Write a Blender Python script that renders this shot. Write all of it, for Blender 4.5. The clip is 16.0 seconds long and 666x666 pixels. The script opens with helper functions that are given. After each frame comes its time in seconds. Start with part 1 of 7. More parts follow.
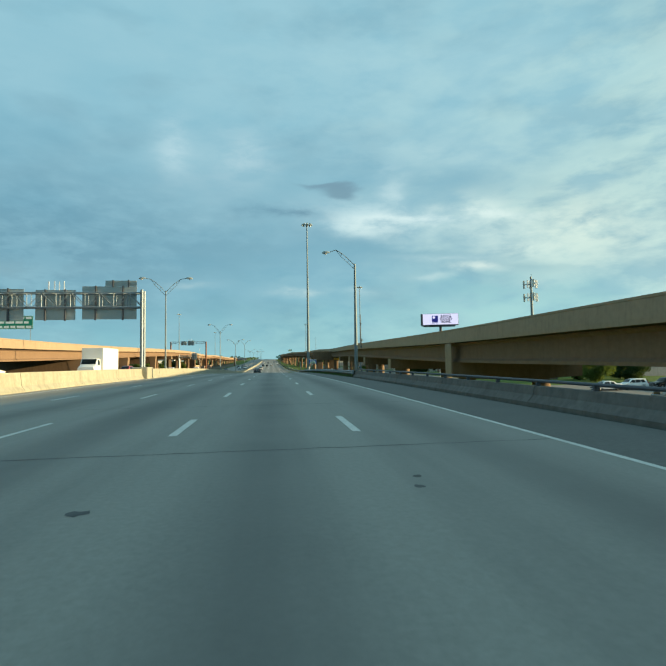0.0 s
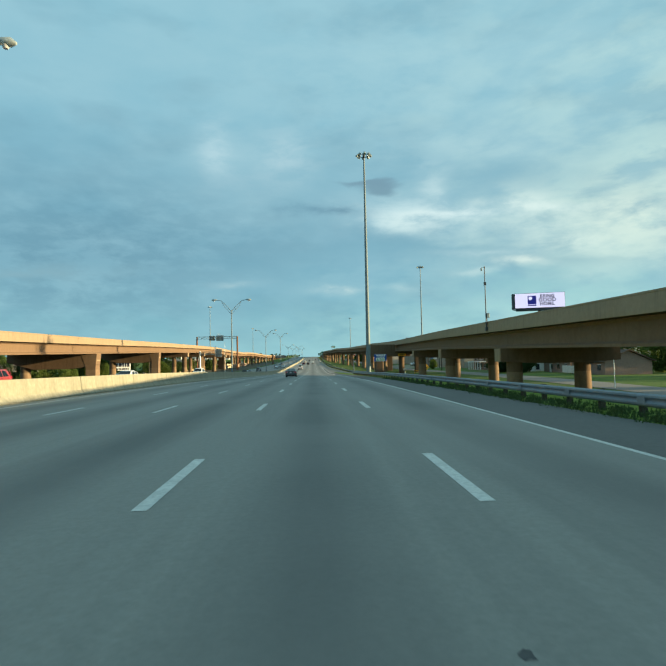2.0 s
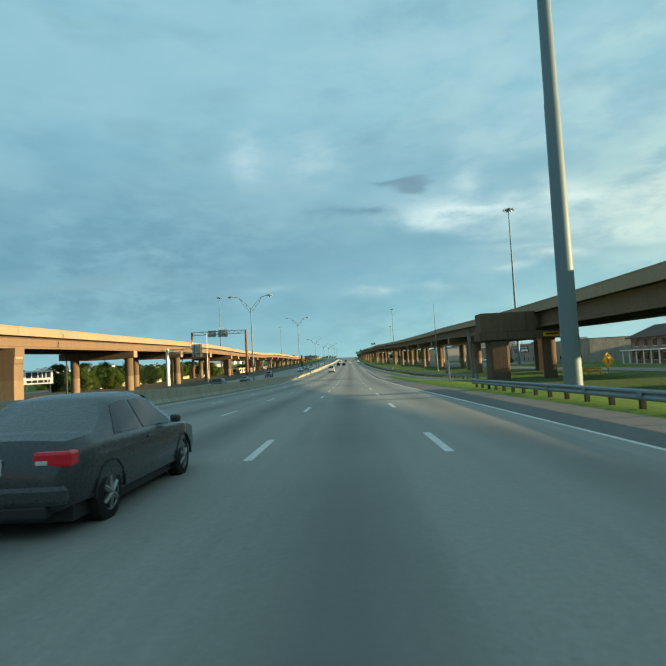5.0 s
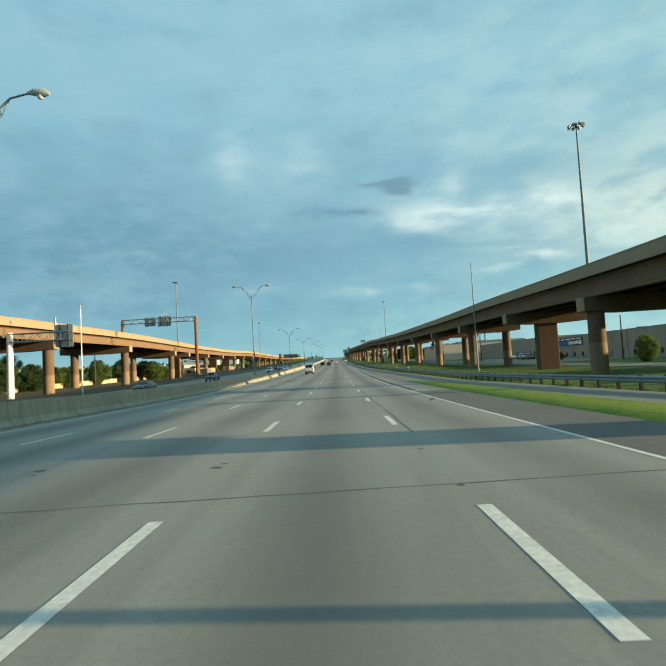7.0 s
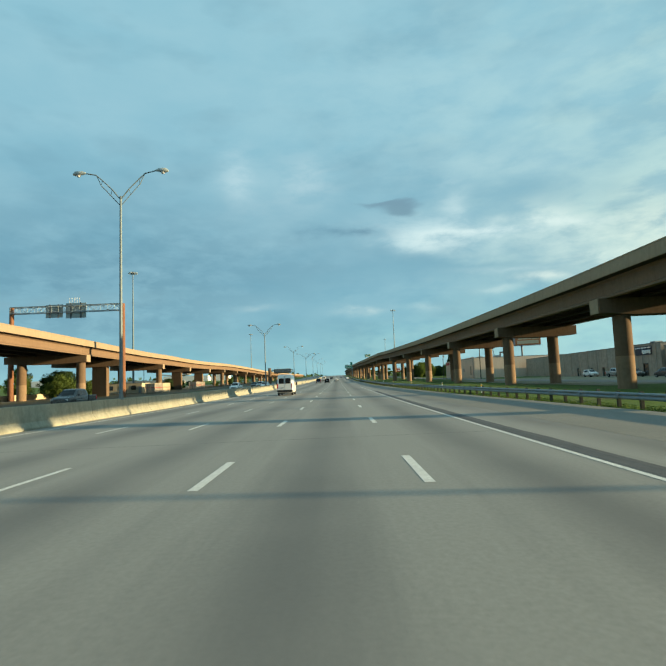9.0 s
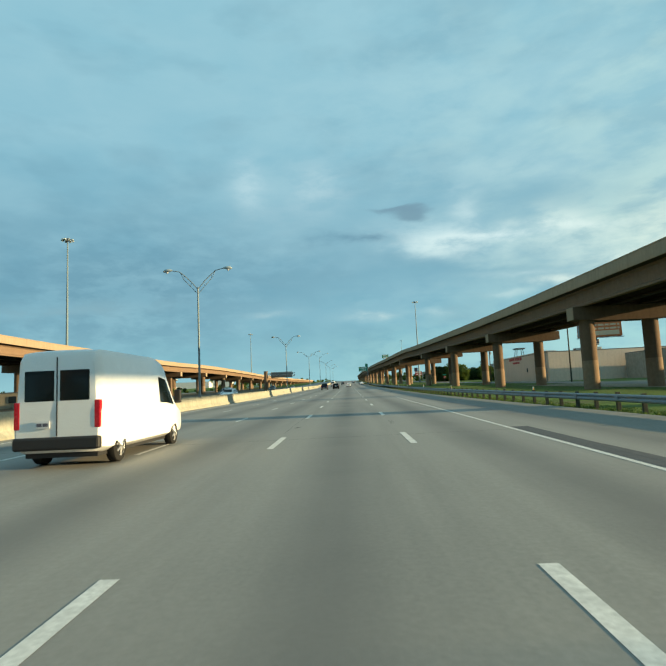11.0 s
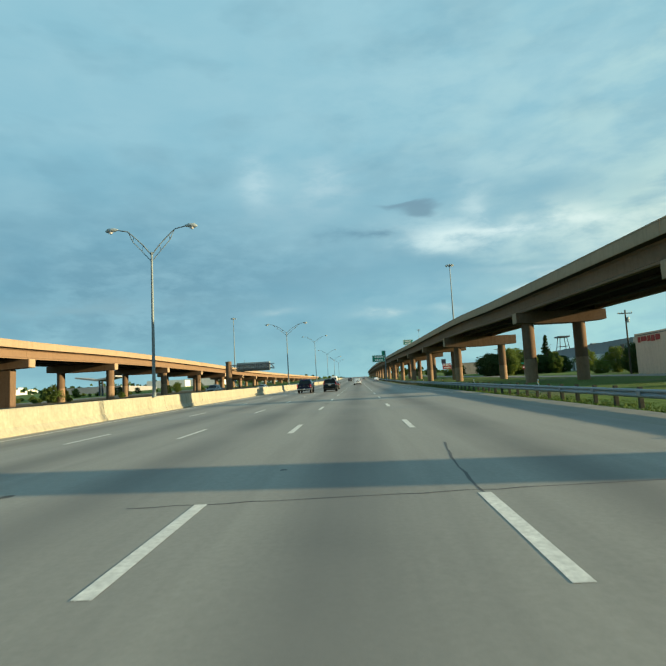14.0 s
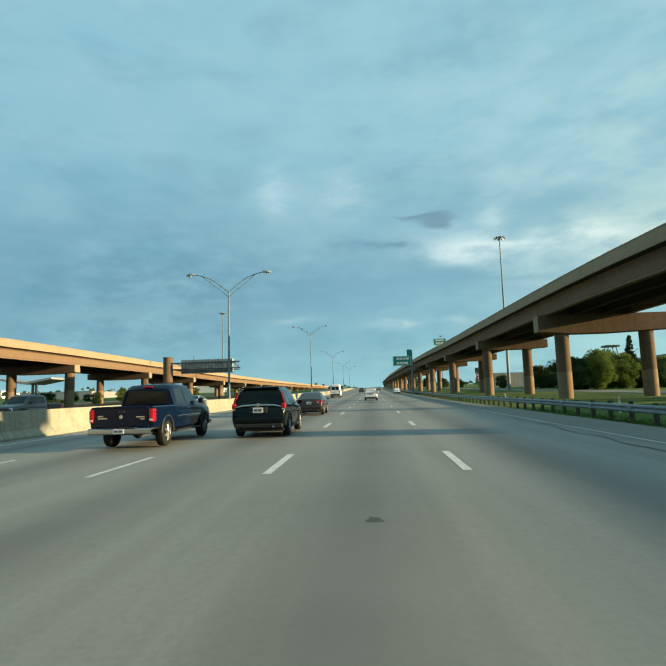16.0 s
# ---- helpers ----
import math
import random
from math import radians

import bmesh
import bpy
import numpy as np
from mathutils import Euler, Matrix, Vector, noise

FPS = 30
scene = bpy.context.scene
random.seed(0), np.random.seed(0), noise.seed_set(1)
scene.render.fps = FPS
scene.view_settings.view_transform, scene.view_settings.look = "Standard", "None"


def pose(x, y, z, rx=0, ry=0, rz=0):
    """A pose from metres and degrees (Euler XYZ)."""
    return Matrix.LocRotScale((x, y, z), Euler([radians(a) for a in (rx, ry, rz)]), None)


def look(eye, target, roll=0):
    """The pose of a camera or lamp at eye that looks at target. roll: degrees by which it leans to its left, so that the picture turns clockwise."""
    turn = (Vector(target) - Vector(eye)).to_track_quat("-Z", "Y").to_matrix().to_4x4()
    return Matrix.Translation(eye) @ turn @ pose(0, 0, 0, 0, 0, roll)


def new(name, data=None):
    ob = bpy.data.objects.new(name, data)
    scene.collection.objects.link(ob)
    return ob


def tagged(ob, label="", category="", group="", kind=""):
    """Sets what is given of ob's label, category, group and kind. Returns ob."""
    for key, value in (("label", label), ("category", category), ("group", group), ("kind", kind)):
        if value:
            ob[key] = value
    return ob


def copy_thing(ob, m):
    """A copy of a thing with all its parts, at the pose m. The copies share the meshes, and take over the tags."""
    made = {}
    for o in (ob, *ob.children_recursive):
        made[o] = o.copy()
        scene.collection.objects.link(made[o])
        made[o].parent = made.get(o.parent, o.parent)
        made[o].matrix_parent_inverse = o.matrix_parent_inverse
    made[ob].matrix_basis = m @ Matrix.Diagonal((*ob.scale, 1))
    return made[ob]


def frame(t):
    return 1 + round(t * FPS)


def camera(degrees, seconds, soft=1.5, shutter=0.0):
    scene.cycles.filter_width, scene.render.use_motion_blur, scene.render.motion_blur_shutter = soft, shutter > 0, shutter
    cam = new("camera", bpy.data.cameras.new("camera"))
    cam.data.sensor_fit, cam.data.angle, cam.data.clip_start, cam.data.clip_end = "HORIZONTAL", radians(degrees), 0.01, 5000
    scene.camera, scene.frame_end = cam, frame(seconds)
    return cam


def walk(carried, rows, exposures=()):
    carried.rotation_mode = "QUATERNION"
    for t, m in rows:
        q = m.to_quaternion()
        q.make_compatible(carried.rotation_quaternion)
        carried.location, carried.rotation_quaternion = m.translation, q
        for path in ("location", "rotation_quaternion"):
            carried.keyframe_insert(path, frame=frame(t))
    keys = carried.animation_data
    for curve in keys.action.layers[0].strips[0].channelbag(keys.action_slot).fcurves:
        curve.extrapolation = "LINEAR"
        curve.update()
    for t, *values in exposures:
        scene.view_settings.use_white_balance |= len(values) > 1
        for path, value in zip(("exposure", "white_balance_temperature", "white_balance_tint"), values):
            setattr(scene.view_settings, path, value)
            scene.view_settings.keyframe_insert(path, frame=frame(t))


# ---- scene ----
cam = camera(63.50, 16.0, soft=1.6, shutter=0.03)
PATH = [
    (0.0, pose(-0.097, -0.00, 2.106, 93.299, 0.805, -6.541)),
    (0.5, pose(-0.120, 13.48, 2.226, 93.197, 1.664, -5.923)),
    (1.0, pose(-0.168, 26.98, 2.271, 93.433, 1.324, -4.458)),
    (1.5, pose(-0.204, 40.49, 2.309, 93.227, 1.001, -3.056)),
    (2.0, pose(-0.206, 53.95, 2.310, 93.102, 1.114, -2.153)),
    (2.5, pose(-0.156, 67.36, 2.258, 93.272, 1.806, -1.470)),
    (3.0, pose(-0.135, 80.82, 2.183, 93.051, 2.248, -1.081)),
    (3.5, pose(-0.111, 94.35, 2.121, 92.761, 2.644, 0.225)),
    (4.0, pose(-0.105, 107.88, 2.005, 92.833, 2.903, 1.813)),
    (4.2, pose(-0.107, 113.31, 1.943, 92.920, 3.170, 2.075)),
    (6.3, pose(0.013, 171.26, 1.061, 93.865, 2.735, 0.866)),
    (6.5, pose(0.030, 176.82, 0.979, 93.755, 2.852, 0.708)),
    (7.0, pose(0.073, 190.74, 0.748, 93.428, 3.142, 0.401)),
    (7.5, pose(0.137, 204.65, 0.553, 93.500, 3.099, 0.212)),
    (8.0, pose(0.196, 218.54, 0.371, 93.996, 2.898, 0.304)),
    (8.5, pose(0.235, 232.43, 0.210, 94.464, 2.620, 0.275)),
    (9.0, pose(0.257, 246.31, 0.190, 95.410, 2.235, 0.466)),
    (9.2, pose(0.260, 251.84, 0.199, 95.758, 2.068, 0.542)),
    (11.3, pose(0.012, 310.21, 0.469, 96.088, 2.547, 1.885)),
    (11.5, pose(-0.015, 315.73, 0.508, 95.930, 2.447, 1.964)),
    (12.0, pose(-0.084, 329.51, 0.642, 95.658, 2.508, 2.214)),
    (12.5, pose(-0.109, 343.26, 0.778, 95.848, 2.455, 2.334)),
    (13.0, pose(-0.063, 357.05, 0.895, 95.799, 2.099, 2.383)),
    (13.5, pose(0.023, 370.93, 1.049, 95.506, 2.690, 2.553)),
    (14.0, pose(0.103, 384.81, 1.221, 95.790, 2.990, 2.748)),
    (14.5, pose(0.129, 398.62, 1.402, 96.405, 2.572, 2.979)),
    (15.0, pose(0.088, 412.38, 1.581, 96.496, 2.330, 3.194)),
    (15.5, pose(0.022, 426.11, 1.753, 96.541, 2.136, 3.605)),
    (16.0, pose(-0.039, 439.81, 1.931, 96.899, 1.633, 4.148)),
]
walk(cam, PATH)

# the road's height along its length
PROFILE = [(-30, 0.38), (15, 0.76), (60, 0.81), (105, 0.54), (150, -0.10), (195, -0.86), (240, -1.34), (285, -1.25), (330, -0.85), (375, -0.42), (420, 0.19), (465, 0.78), (510, 1.35)]
# ---------------------------------------------------------------- light
SUN_EL, SUN_AZ = radians(8.85), radians(95.0)   # azimuth from north (+y) towards east (+x)
sun_dir = Vector((math.sin(SUN_AZ) * math.cos(SUN_EL), math.cos(SUN_AZ) * math.cos(SUN_EL), math.sin(SUN_EL)))
sun = new("sun", bpy.data.lights.new("sun", "SUN"))
sun.data.energy, sun.data.angle, sun.data.color = 6.5, radians(0.6), (1.0, 0.775, 0.415)
sun.matrix_world = look(sun_dir * 100, (0, 0, 0))
scene.view_settings.exposure = 0.75


class Nodes:
    """Short hand for node trees."""
    def __init__(self, tree):
        self.t = tree
        tree.nodes.clear()

    def add(self, kind, _out=0, **sets):
        n = self.t.nodes.new(kind)
        for key, value in sets.items():
            if key.startswith("in_"):
                k = key[3:]
                sock = n.inputs[int(k)] if k.isdigit() else n.inputs[k.replace("_", " ")]
                if isinstance(value, bpy.types.NodeSocket):
                    self.t.links.new(value, sock)
                else:
                    sock.default_value = value
            elif key == "operation":
                n.operation = value
            elif key == "use_clamp":
                n.use_clamp = value
            elif key == "noise_dimensions":
                n.noise_dimensions = value
            elif key == "sky_type":
                n.sky_type = value
            elif key == "sun_disc":
                n.sun_disc = value
            elif key == "sun_elevation":
                n.sun_elevation = value
            elif key == "sun_rotation":
                n.sun_rotation = value
        return n.outputs[_out]

    def ramp(self, fac, stops):
        n = self.t.nodes.new("ShaderNodeValToRGB")
        while len(n.color_ramp.elements) < len(stops):
            n.color_ramp.elements.new(0.5)
        for e, (p, c) in zip(n.color_ramp.elements, stops):
            e.position, e.color = p, (*c, 1) if len(c) == 3 else c
        self.t.links.new(fac, n.inputs[0])
        return n.outputs[0]

    def math(self, op, a, b=0.0, clamp=False):
        return self.add("ShaderNodeMath", operation=op, use_clamp=clamp, in_0=a, in_1=b)

    def mix(self, fac, a, b, blend="MIX"):
        n = self.t.nodes.new("ShaderNodeMix")
        n.data_type, n.blend_type = "RGBA", blend
        for sock, v in ((n.inputs[0], fac), (n.inputs[6], a), (n.inputs[7], b)):
            if isinstance(v, bpy.types.NodeSocket):
                self.t.links.new(v, sock)
            else:
                sock.default_value = (*v, 1) if isinstance(v, tuple) and len(v) == 3 else v
        return n.outputs[2]


def build_world():
    """Evening sky: a pale teal gradient with soft cloud banks, brighter towards the sun's side."""
    w = bpy.data.worlds.new("sky")
    scene.world = w
    w.use_nodes = True
    N = Nodes(w.node_tree)
    gen = N.add("ShaderNodeTexCoord", _out=0)
    sky = N.add("ShaderNodeTexSky", sky_type="NISHITA", sun_disc=False, sun_elevation=SUN_EL, sun_rotation=SUN_AZ)
    sky = N.mix(1.0, sky, (0.05, 0.05, 0.05), "MULTIPLY")
    sep = N.t.nodes.new("ShaderNodeSeparateXYZ")
    N.t.links.new(gen, sep.inputs[0])
    x, y, z = sep.outputs
    # slow warp of the directions, so that no cloud has a clean outline
    stretch = N.add("ShaderNodeMapping", in_Vector=gen, in_Scale=(1.0, 1.0, 2.6))
    wx = N.add("ShaderNodeTexNoise", in_Vector=stretch, in_Scale=6.0, in_Detail=4.0, in_Roughness=0.5)
    wz = N.add("ShaderNodeTexNoise", in_Vector=stretch, in_Scale=8.0, in_Detail=4.0, in_Roughness=0.5, in_Distortion=0.2)
    big = N.add("ShaderNodeTexNoise", in_Vector=stretch, in_Scale=2.2, in_Detail=5.0, in_Roughness=0.5, in_Distortion=0.4)
    zp = N.math("MAXIMUM", z, 0.0)
    base = N.ramp(zp, [(0.0, (0.32, 0.64, 0.69)), (0.06, (0.25, 0.55, 0.645)), (0.13, (0.21, 0.475, 0.595)), (0.20, (0.195, 0.435, 0.56)), (0.30, (0.225, 0.475, 0.595)), (0.42, (0.27, 0.55, 0.67)), (0.7, (0.31, 0.60, 0.71)), (1.0, (0.31, 0.60, 0.71))])
    # banks of thin cloud all over
    veil = N.ramp(N.math("ADD", N.math("MULTIPLY", big, 0.6), N.math("MULTIPLY", wz, 0.4)), [(0.40, (0, 0, 0)), (0.66, (1, 1, 1))])
    col = N.mix(N.math("MULTIPLY", veil, 0.45), base, (0.43, 0.69, 0.77))
    dim = N.ramp(N.math("ADD", N.math("MULTIPLY", big, 0.5), N.math("MULTIPLY", wx, 0.5)), [(0.36, (1, 1, 1)), (0.5, (0, 0, 0))])
    col = N.mix(N.math("MULTIPLY", dim, 0.35), col, (0.15, 0.32, 0.42))
    # glow on the sun's side
    side = N.ramp(N.math("ADD", x, N.math("MULTIPLY", N.math("SUBTRACT", wz, 0.5), 0.55)), [(0.14, (0, 0, 0)), (0.66, (1, 1, 1))])
    low = N.ramp(zp, [(0.0, (0.55, 0.55, 0.55)), (0.25, (0.8, 0.8, 0.8)), (0.7, (0.25, 0.25, 0.25))])
    puff = N.add("ShaderNodeTexNoise", in_Vector=stretch, in_Scale=7.5, in_Detail=9.0, in_Roughness=0.58, in_Distortion=0.15)
    puff = N.ramp(puff, [(0.40, (0.35, 0.35, 0.35)), (0.56, (1, 1, 1))])
    col = N.mix(N.mix(1.0, N.mix(1.0, side, low, "MULTIPLY"), puff, "MULTIPLY"), col, (0.66, 0.90, 0.82))
    # single banks ahead, in slopes (sideways, up) of the way north
    yy = N.math("MAXIMUM", y, 0.05)
    u = N.math("ADD", N.math("DIVIDE", x, yy), N.math("MULTIPLY", N.math("SUBTRACT", wx, 0.5), 0.13))
    v = N.math("ADD", N.math("DIVIDE", z, yy), N.math("MULTIPLY", N.math("SUBTRACT", wz, 0.5), 0.055))
    banks = (
        (-0.45, 0.20, 0.42, 0.16, 0.62, (0.145, 0.335, 0.445)), (-0.08, 0.215, 0.24, 0.05, 0.30, (0.17, 0.37, 0.48)),
        (0.26, 0.215, 0.26, 0.026, 0.50, (0.17, 0.40, 0.52)), (0.34, 0.345, 0.20, 0.035, 0.5, (0.20, 0.44, 0.56)), (0.40, 0.135, 0.30, 0.03, 0.35, (0.20, 0.47, 0.57)),
        (0.50, 0.225, 0.10, 0.020, 0.65, (0.72, 0.92, 0.86)), (0.50, 0.190, 0.14, 0.012, 0.45, (0.19, 0.42, 0.52)),
        (0.22, 0.56, 0.40, 0.22, 0.30, (0.46, 0.73, 0.79)), (0.30, 0.41, 0.16, 0.045, 0.35, (0.48, 0.72, 0.77)),
        (-0.17, 0.402, 0.045, 0.055, 0.65, (0.52, 0.75, 0.82)), (-0.045, 0.39, 0.05, 0.050, 0.55, (0.50, 0.72, 0.79)), (-0.10, 0.345, 0.09, 0.035, 0.35, (0.40, 0.63, 0.72)),
        (0.40, 0.262, 0.24, 0.030, 0.55, (0.57, 0.79, 0.80)), (0.62, 0.265, 0.20, 0.085, 0.65, (0.78, 0.95, 0.84)), (0.44, 0.30, 0.05, 0.03, 0.55, (0.74, 0.93, 0.88)),
        (0.155, 0.278, 0.10, 0.038, 0.70, (0.62, 0.85, 0.89)), (0.236, 0.325, 0.035, 0.046, 0.60, (0.58, 0.80, 0.84)), (0.185, 0.268, 0.065, 0.024, 0.65, (0.74, 0.93, 0.92)),
        (0.275, 0.278, 0.12, 0.010, 0.75, (0.76, 0.95, 0.95)), (0.42, 0.292, 0.10, 0.010, 0.70, (0.78, 0.96, 0.92)), (0.33, 0.207, 0.09, 0.008, 0.5, (0.55, 0.76, 0.79)),
        (0.016, 0.284, 0.085, 0.013, 0.70, (0.16, 0.34, 0.45)), (0.055, 0.287, 0.035, 0.007, 0.55, (0.15, 0.30, 0.40)),
        (0.12, 0.165, 0.22, 0.065, 0.40, (0.31, 0.59, 0.69)), (0.06, 0.138, 0.050, 0.011, 0.85, (0.55, 0.75, 0.77)), (-0.126, 0.150, 0.045, 0.009, 0.6, (0.46, 0.67, 0.72)), (0.165, 0.139, 0.02, 0.006, 0.5, (0.50, 0.72, 0.76)),
        (0.39, 0.185, 0.06, 0.014, 0.7, (0.78, 0.93, 0.87)), (0.30, 0.165, 0.05, 0.008, 0.5, (0.62, 0.82, 0.82)),
        (0.16, 0.05, 0.30, 0.06, 0.5, (0.40, 0.72, 0.74)), (0.52, 0.08, 0.28, 0.09, 0.55, (0.42, 0.76, 0.75)), (-0.52, 0.175, 0.22, 0.018, 0.35, (0.34, 0.56, 0.63)),
        (0.120, 0.327, 0.034, 0.0110, 0.92, (0.205, 0.365, 0.455)), (0.108, 0.3345, 0.058, 0.0062, 0.90, (0.205, 0.365, 0.46)),
    )
    fine = N.add("ShaderNodeTexNoise", in_Vector=stretch, in_Scale=15.0, in_Detail=8.0, in_Roughness=0.6, in_Distortion=0.15)
    fine = N.ramp(fine, [(0.38, (0.34, 0.34, 0.34)), (0.58, (1, 1, 1))])
    front = N.math("GREATER_THAN", y, 0.06)
    for u0, v0, du, dv, k, c in banks:
        a = N.math("DIVIDE", N.math("SUBTRACT", u, u0), du)
        b = N.math("DIVIDE", N.math("SUBTRACT", v, v0), dv)
        d = N.math("ADD", N.math("MULTIPLY", a, a), N.math("MULTIPLY", b, b))
        f = N.math("POWER", 2.718, N.math("MULTIPLY", N.math("MULTIPLY", d, d) if k >= 0.9 else d, -1.3))
        f = N.math("MULTIPLY", N.math("MULTIPLY", f, front), k * (1.22 if k < 0.9 else 1.0), clamp=True)
        if k < 0.9:
            f = N.math("MULTIPLY", f, fine)
        col = N.mix(f, col, c)
    col = N.mix(0.08, col, sky)
    bg = N.add("ShaderNodeBackground", in_Color=col, in_Strength=0.60)
    out = N.t.nodes.new("ShaderNodeOutputWorld")
    N.t.links.new(bg, out.inputs[0])


build_world()


# ---------------------------------------------------------------- materials
def material(name, color, rough=0.7, metal=0.0, vary=0.25, grain=6.0, stain=0.4, bump=0.0, spec=0.4, emit=None, tint=None, coat=0.0, islands=0.0, streak=0.0, through_light=0.0):
    """A surface with two scales of variation. grain, stain: texture scales per metre; tint: the colour of the stains."""
    m = bpy.data.materials.new(name)
    m.use_nodes = True
    N = Nodes(m.node_tree)
    pos = N.add("ShaderNodeNewGeometry", _out=0)
    n1 = N.add("ShaderNodeTexNoise", in_Vector=pos, in_Scale=grain, in_Detail=6.0, in_Roughness=0.6)
    n2 = N.add("ShaderNodeTexNoise", in_Vector=pos, in_Scale=stain, in_Detail=4.0, in_Roughness=0.6)
    dark = tuple(c * (1 - vary) for c in color)
    lite = tuple(min(1, c * (1 + vary)) for c in color)
    c = N.mix(N.ramp(n1, [(0.3, (0, 0, 0)), (0.7, (1, 1, 1))]), dark, lite)
    c = N.mix(N.ramp(n2, [(0.42, (0, 0, 0)), (0.68, (vary * 1.6, vary * 1.6, vary * 1.6))]), c, tint or tuple(q * 0.55 for q in color))
    if streak:
        sc = N.add("ShaderNodeMapping", in_Vector=pos, in_Scale=(2.2, 2.2, 0.18))
        n3 = N.add("ShaderNodeTexNoise", in_Vector=sc, in_Scale=1.0, in_Detail=5.0, in_Roughness=0.65)
        c = N.mix(N.ramp(n3, [(0.48, (0, 0, 0)), (0.72, (streak, streak, streak))]), c, tuple(q * 0.45 for q in color))
    if islands:
        r = N.add("ShaderNodeNewGeometry", _out=8)
        c = N.mix(N.math("MULTIPLY", r, islands), c, tuple(q * 0.5 for q in color))
    b = N.t.nodes.new("ShaderNodeBsdfPrincipled")
    N.t.links.new(c, b.inputs["Base Color"])
    b.inputs["Metallic"].default_value = metal
    b.inputs["Specular IOR Level"].default_value = min(spec, 0.12) if rough > 0.75 else spec
    b.inputs["Coat Weight"].default_value = coat
    b.inputs["Coat Roughness"].default_value = 0.05
    r1 = N.math("MULTIPLY_ADD", n1, 0.25)
    r1.node.inputs[2].default_value = rough - 0.12
    N.t.links.new(r1, b.inputs["Roughness"])
    if emit:
        b.inputs["Emission Color"].default_value = (*emit[0], 1)
        b.inputs["Emission Strength"].default_value = emit[1]
    if bump:
        bp = N.add("ShaderNodeBump", in_Height=n1, in_Strength=bump, in_Distance=0.02)
        N.t.links.new(bp, b.inputs["Normal"])
    out = N.t.nodes.new("ShaderNodeOutputMaterial")
    N.t.links.new(b.outputs[0], out.inputs[0])
    if through_light:
        # thin leaves let part of the light pass
        tl = N.t.nodes.new("ShaderNodeBsdfTranslucent")
        N.t.links.new(N.mix(0.5, c, (0.16, 0.22, 0.03)), tl.inputs["Color"])
        mx = N.t.nodes.new("ShaderNodeMixShader")
        mx.inputs[0].default_value = through_light
        N.t.links.new(b.outputs[0], mx.inputs[1])
        N.t.links.new(tl.outputs[0], mx.inputs[2])
        N.t.links.new(mx.outputs[0], out.inputs[0])
    return m


M = {}
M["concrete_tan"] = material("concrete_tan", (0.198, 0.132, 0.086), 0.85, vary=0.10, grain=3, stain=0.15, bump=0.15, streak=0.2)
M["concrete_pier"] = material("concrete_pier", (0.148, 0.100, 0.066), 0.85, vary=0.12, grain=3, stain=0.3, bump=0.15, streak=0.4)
M["concrete_base"] = material("concrete_base", (0.235, 0.165, 0.108), 0.9, vary=0.12, grain=3, stain=0.3, bump=0.15, streak=0.3)
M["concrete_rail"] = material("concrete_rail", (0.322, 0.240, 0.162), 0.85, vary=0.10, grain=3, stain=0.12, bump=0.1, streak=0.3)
# decks and inner girders: concrete darkened to stand for shade under the ramp
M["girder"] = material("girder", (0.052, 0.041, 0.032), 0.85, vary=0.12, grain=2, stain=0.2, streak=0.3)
M["barrier"] = material("barrier", (0.315, 0.305, 0.238), 0.85, vary=0.15, grain=5, stain=0.5, bump=0.2, streak=0.5)
M["steel"] = material("steel", (0.15, 0.195, 0.215), 0.6, metal=0.2, vary=0.05, grain=8, stain=0.5)
M["steel_dark"] = material("steel_dark", (0.075, 0.085, 0.10), 0.55, metal=0.3, vary=0.08, grain=8, stain=0.5)
M["rust"] = material("rust", (0.20, 0.095, 0.055), 0.8, vary=0.25, grain=5, stain=0.8)
M["faded_line"] = material("faded_line", (0.50, 0.50, 0.47), 0.75, vary=0.3, grain=9, stain=1.5)
M["white_line"] = material("white_line", (0.60, 0.60, 0.56), 0.75, vary=0.2, grain=14, stain=3.0, tint=(0.36, 0.36, 0.34))
M["wood"] = material("wood", (0.075, 0.072, 0.056), 0.9, vary=0.25, grain=9, stain=1.0)
M["sign_back"] = material("sign_back", (0.36, 0.41, 0.41), 0.5, metal=0.35, vary=0.08, grain=2, stain=0.4)
M["green_sign"] = material("green_sign", (0.01, 0.22, 0.14), 0.45, vary=0.06, grain=2, stain=0.4)
M["blue_sign"] = material("blue_sign", (0.012, 0.075, 0.38), 0.45, vary=0.06, grain=2, stain=0.4)
M["yellow_sign"] = material("yellow_sign", (0.95, 0.44, 0.02), 0.45, vary=0.06, grain=2, stain=0.4)
M["white"] = material("white", (0.78, 0.78, 0.76), 0.5, vary=0.05, grain=3, stain=0.4)
M["black"] = material("black", (0.02, 0.02, 0.022), 0.5, vary=0.2, grain=5, stain=1)


# ---------------------------------------------------------------- mesh helpers
def finish(bm, name, mat, parent=None, smooth=False):
    bm.normal_update()
    me = bpy.data.meshes.new(name)
    bm.to_mesh(me)
    bm.free()
    me.materials.append(mat)
    if smooth:
        for p in me.polygons:
            p.use_smooth = True
    if any(p.use_smooth for p in me.polygons):
        me.set_sharp_from_angle(angle=radians(40))
    ob = new(name, me)
    if parent is not None:
        ob.parent = parent
    return ob


def part(name, bm, mat, parent=None, label="", smooth=False):
    ob = finish(bm, name, M[mat] if isinstance(mat, str) else mat, parent, smooth)
    return tagged(ob, label) if label else ob


def thing(name, label, category, group="", kind="", at=(0, 0, 0), turn=0.0):
    ob = new(name)
    ob.matrix_basis = pose(*at, 0, 0, turn)
    return tagged(ob, label, category, group, kind)


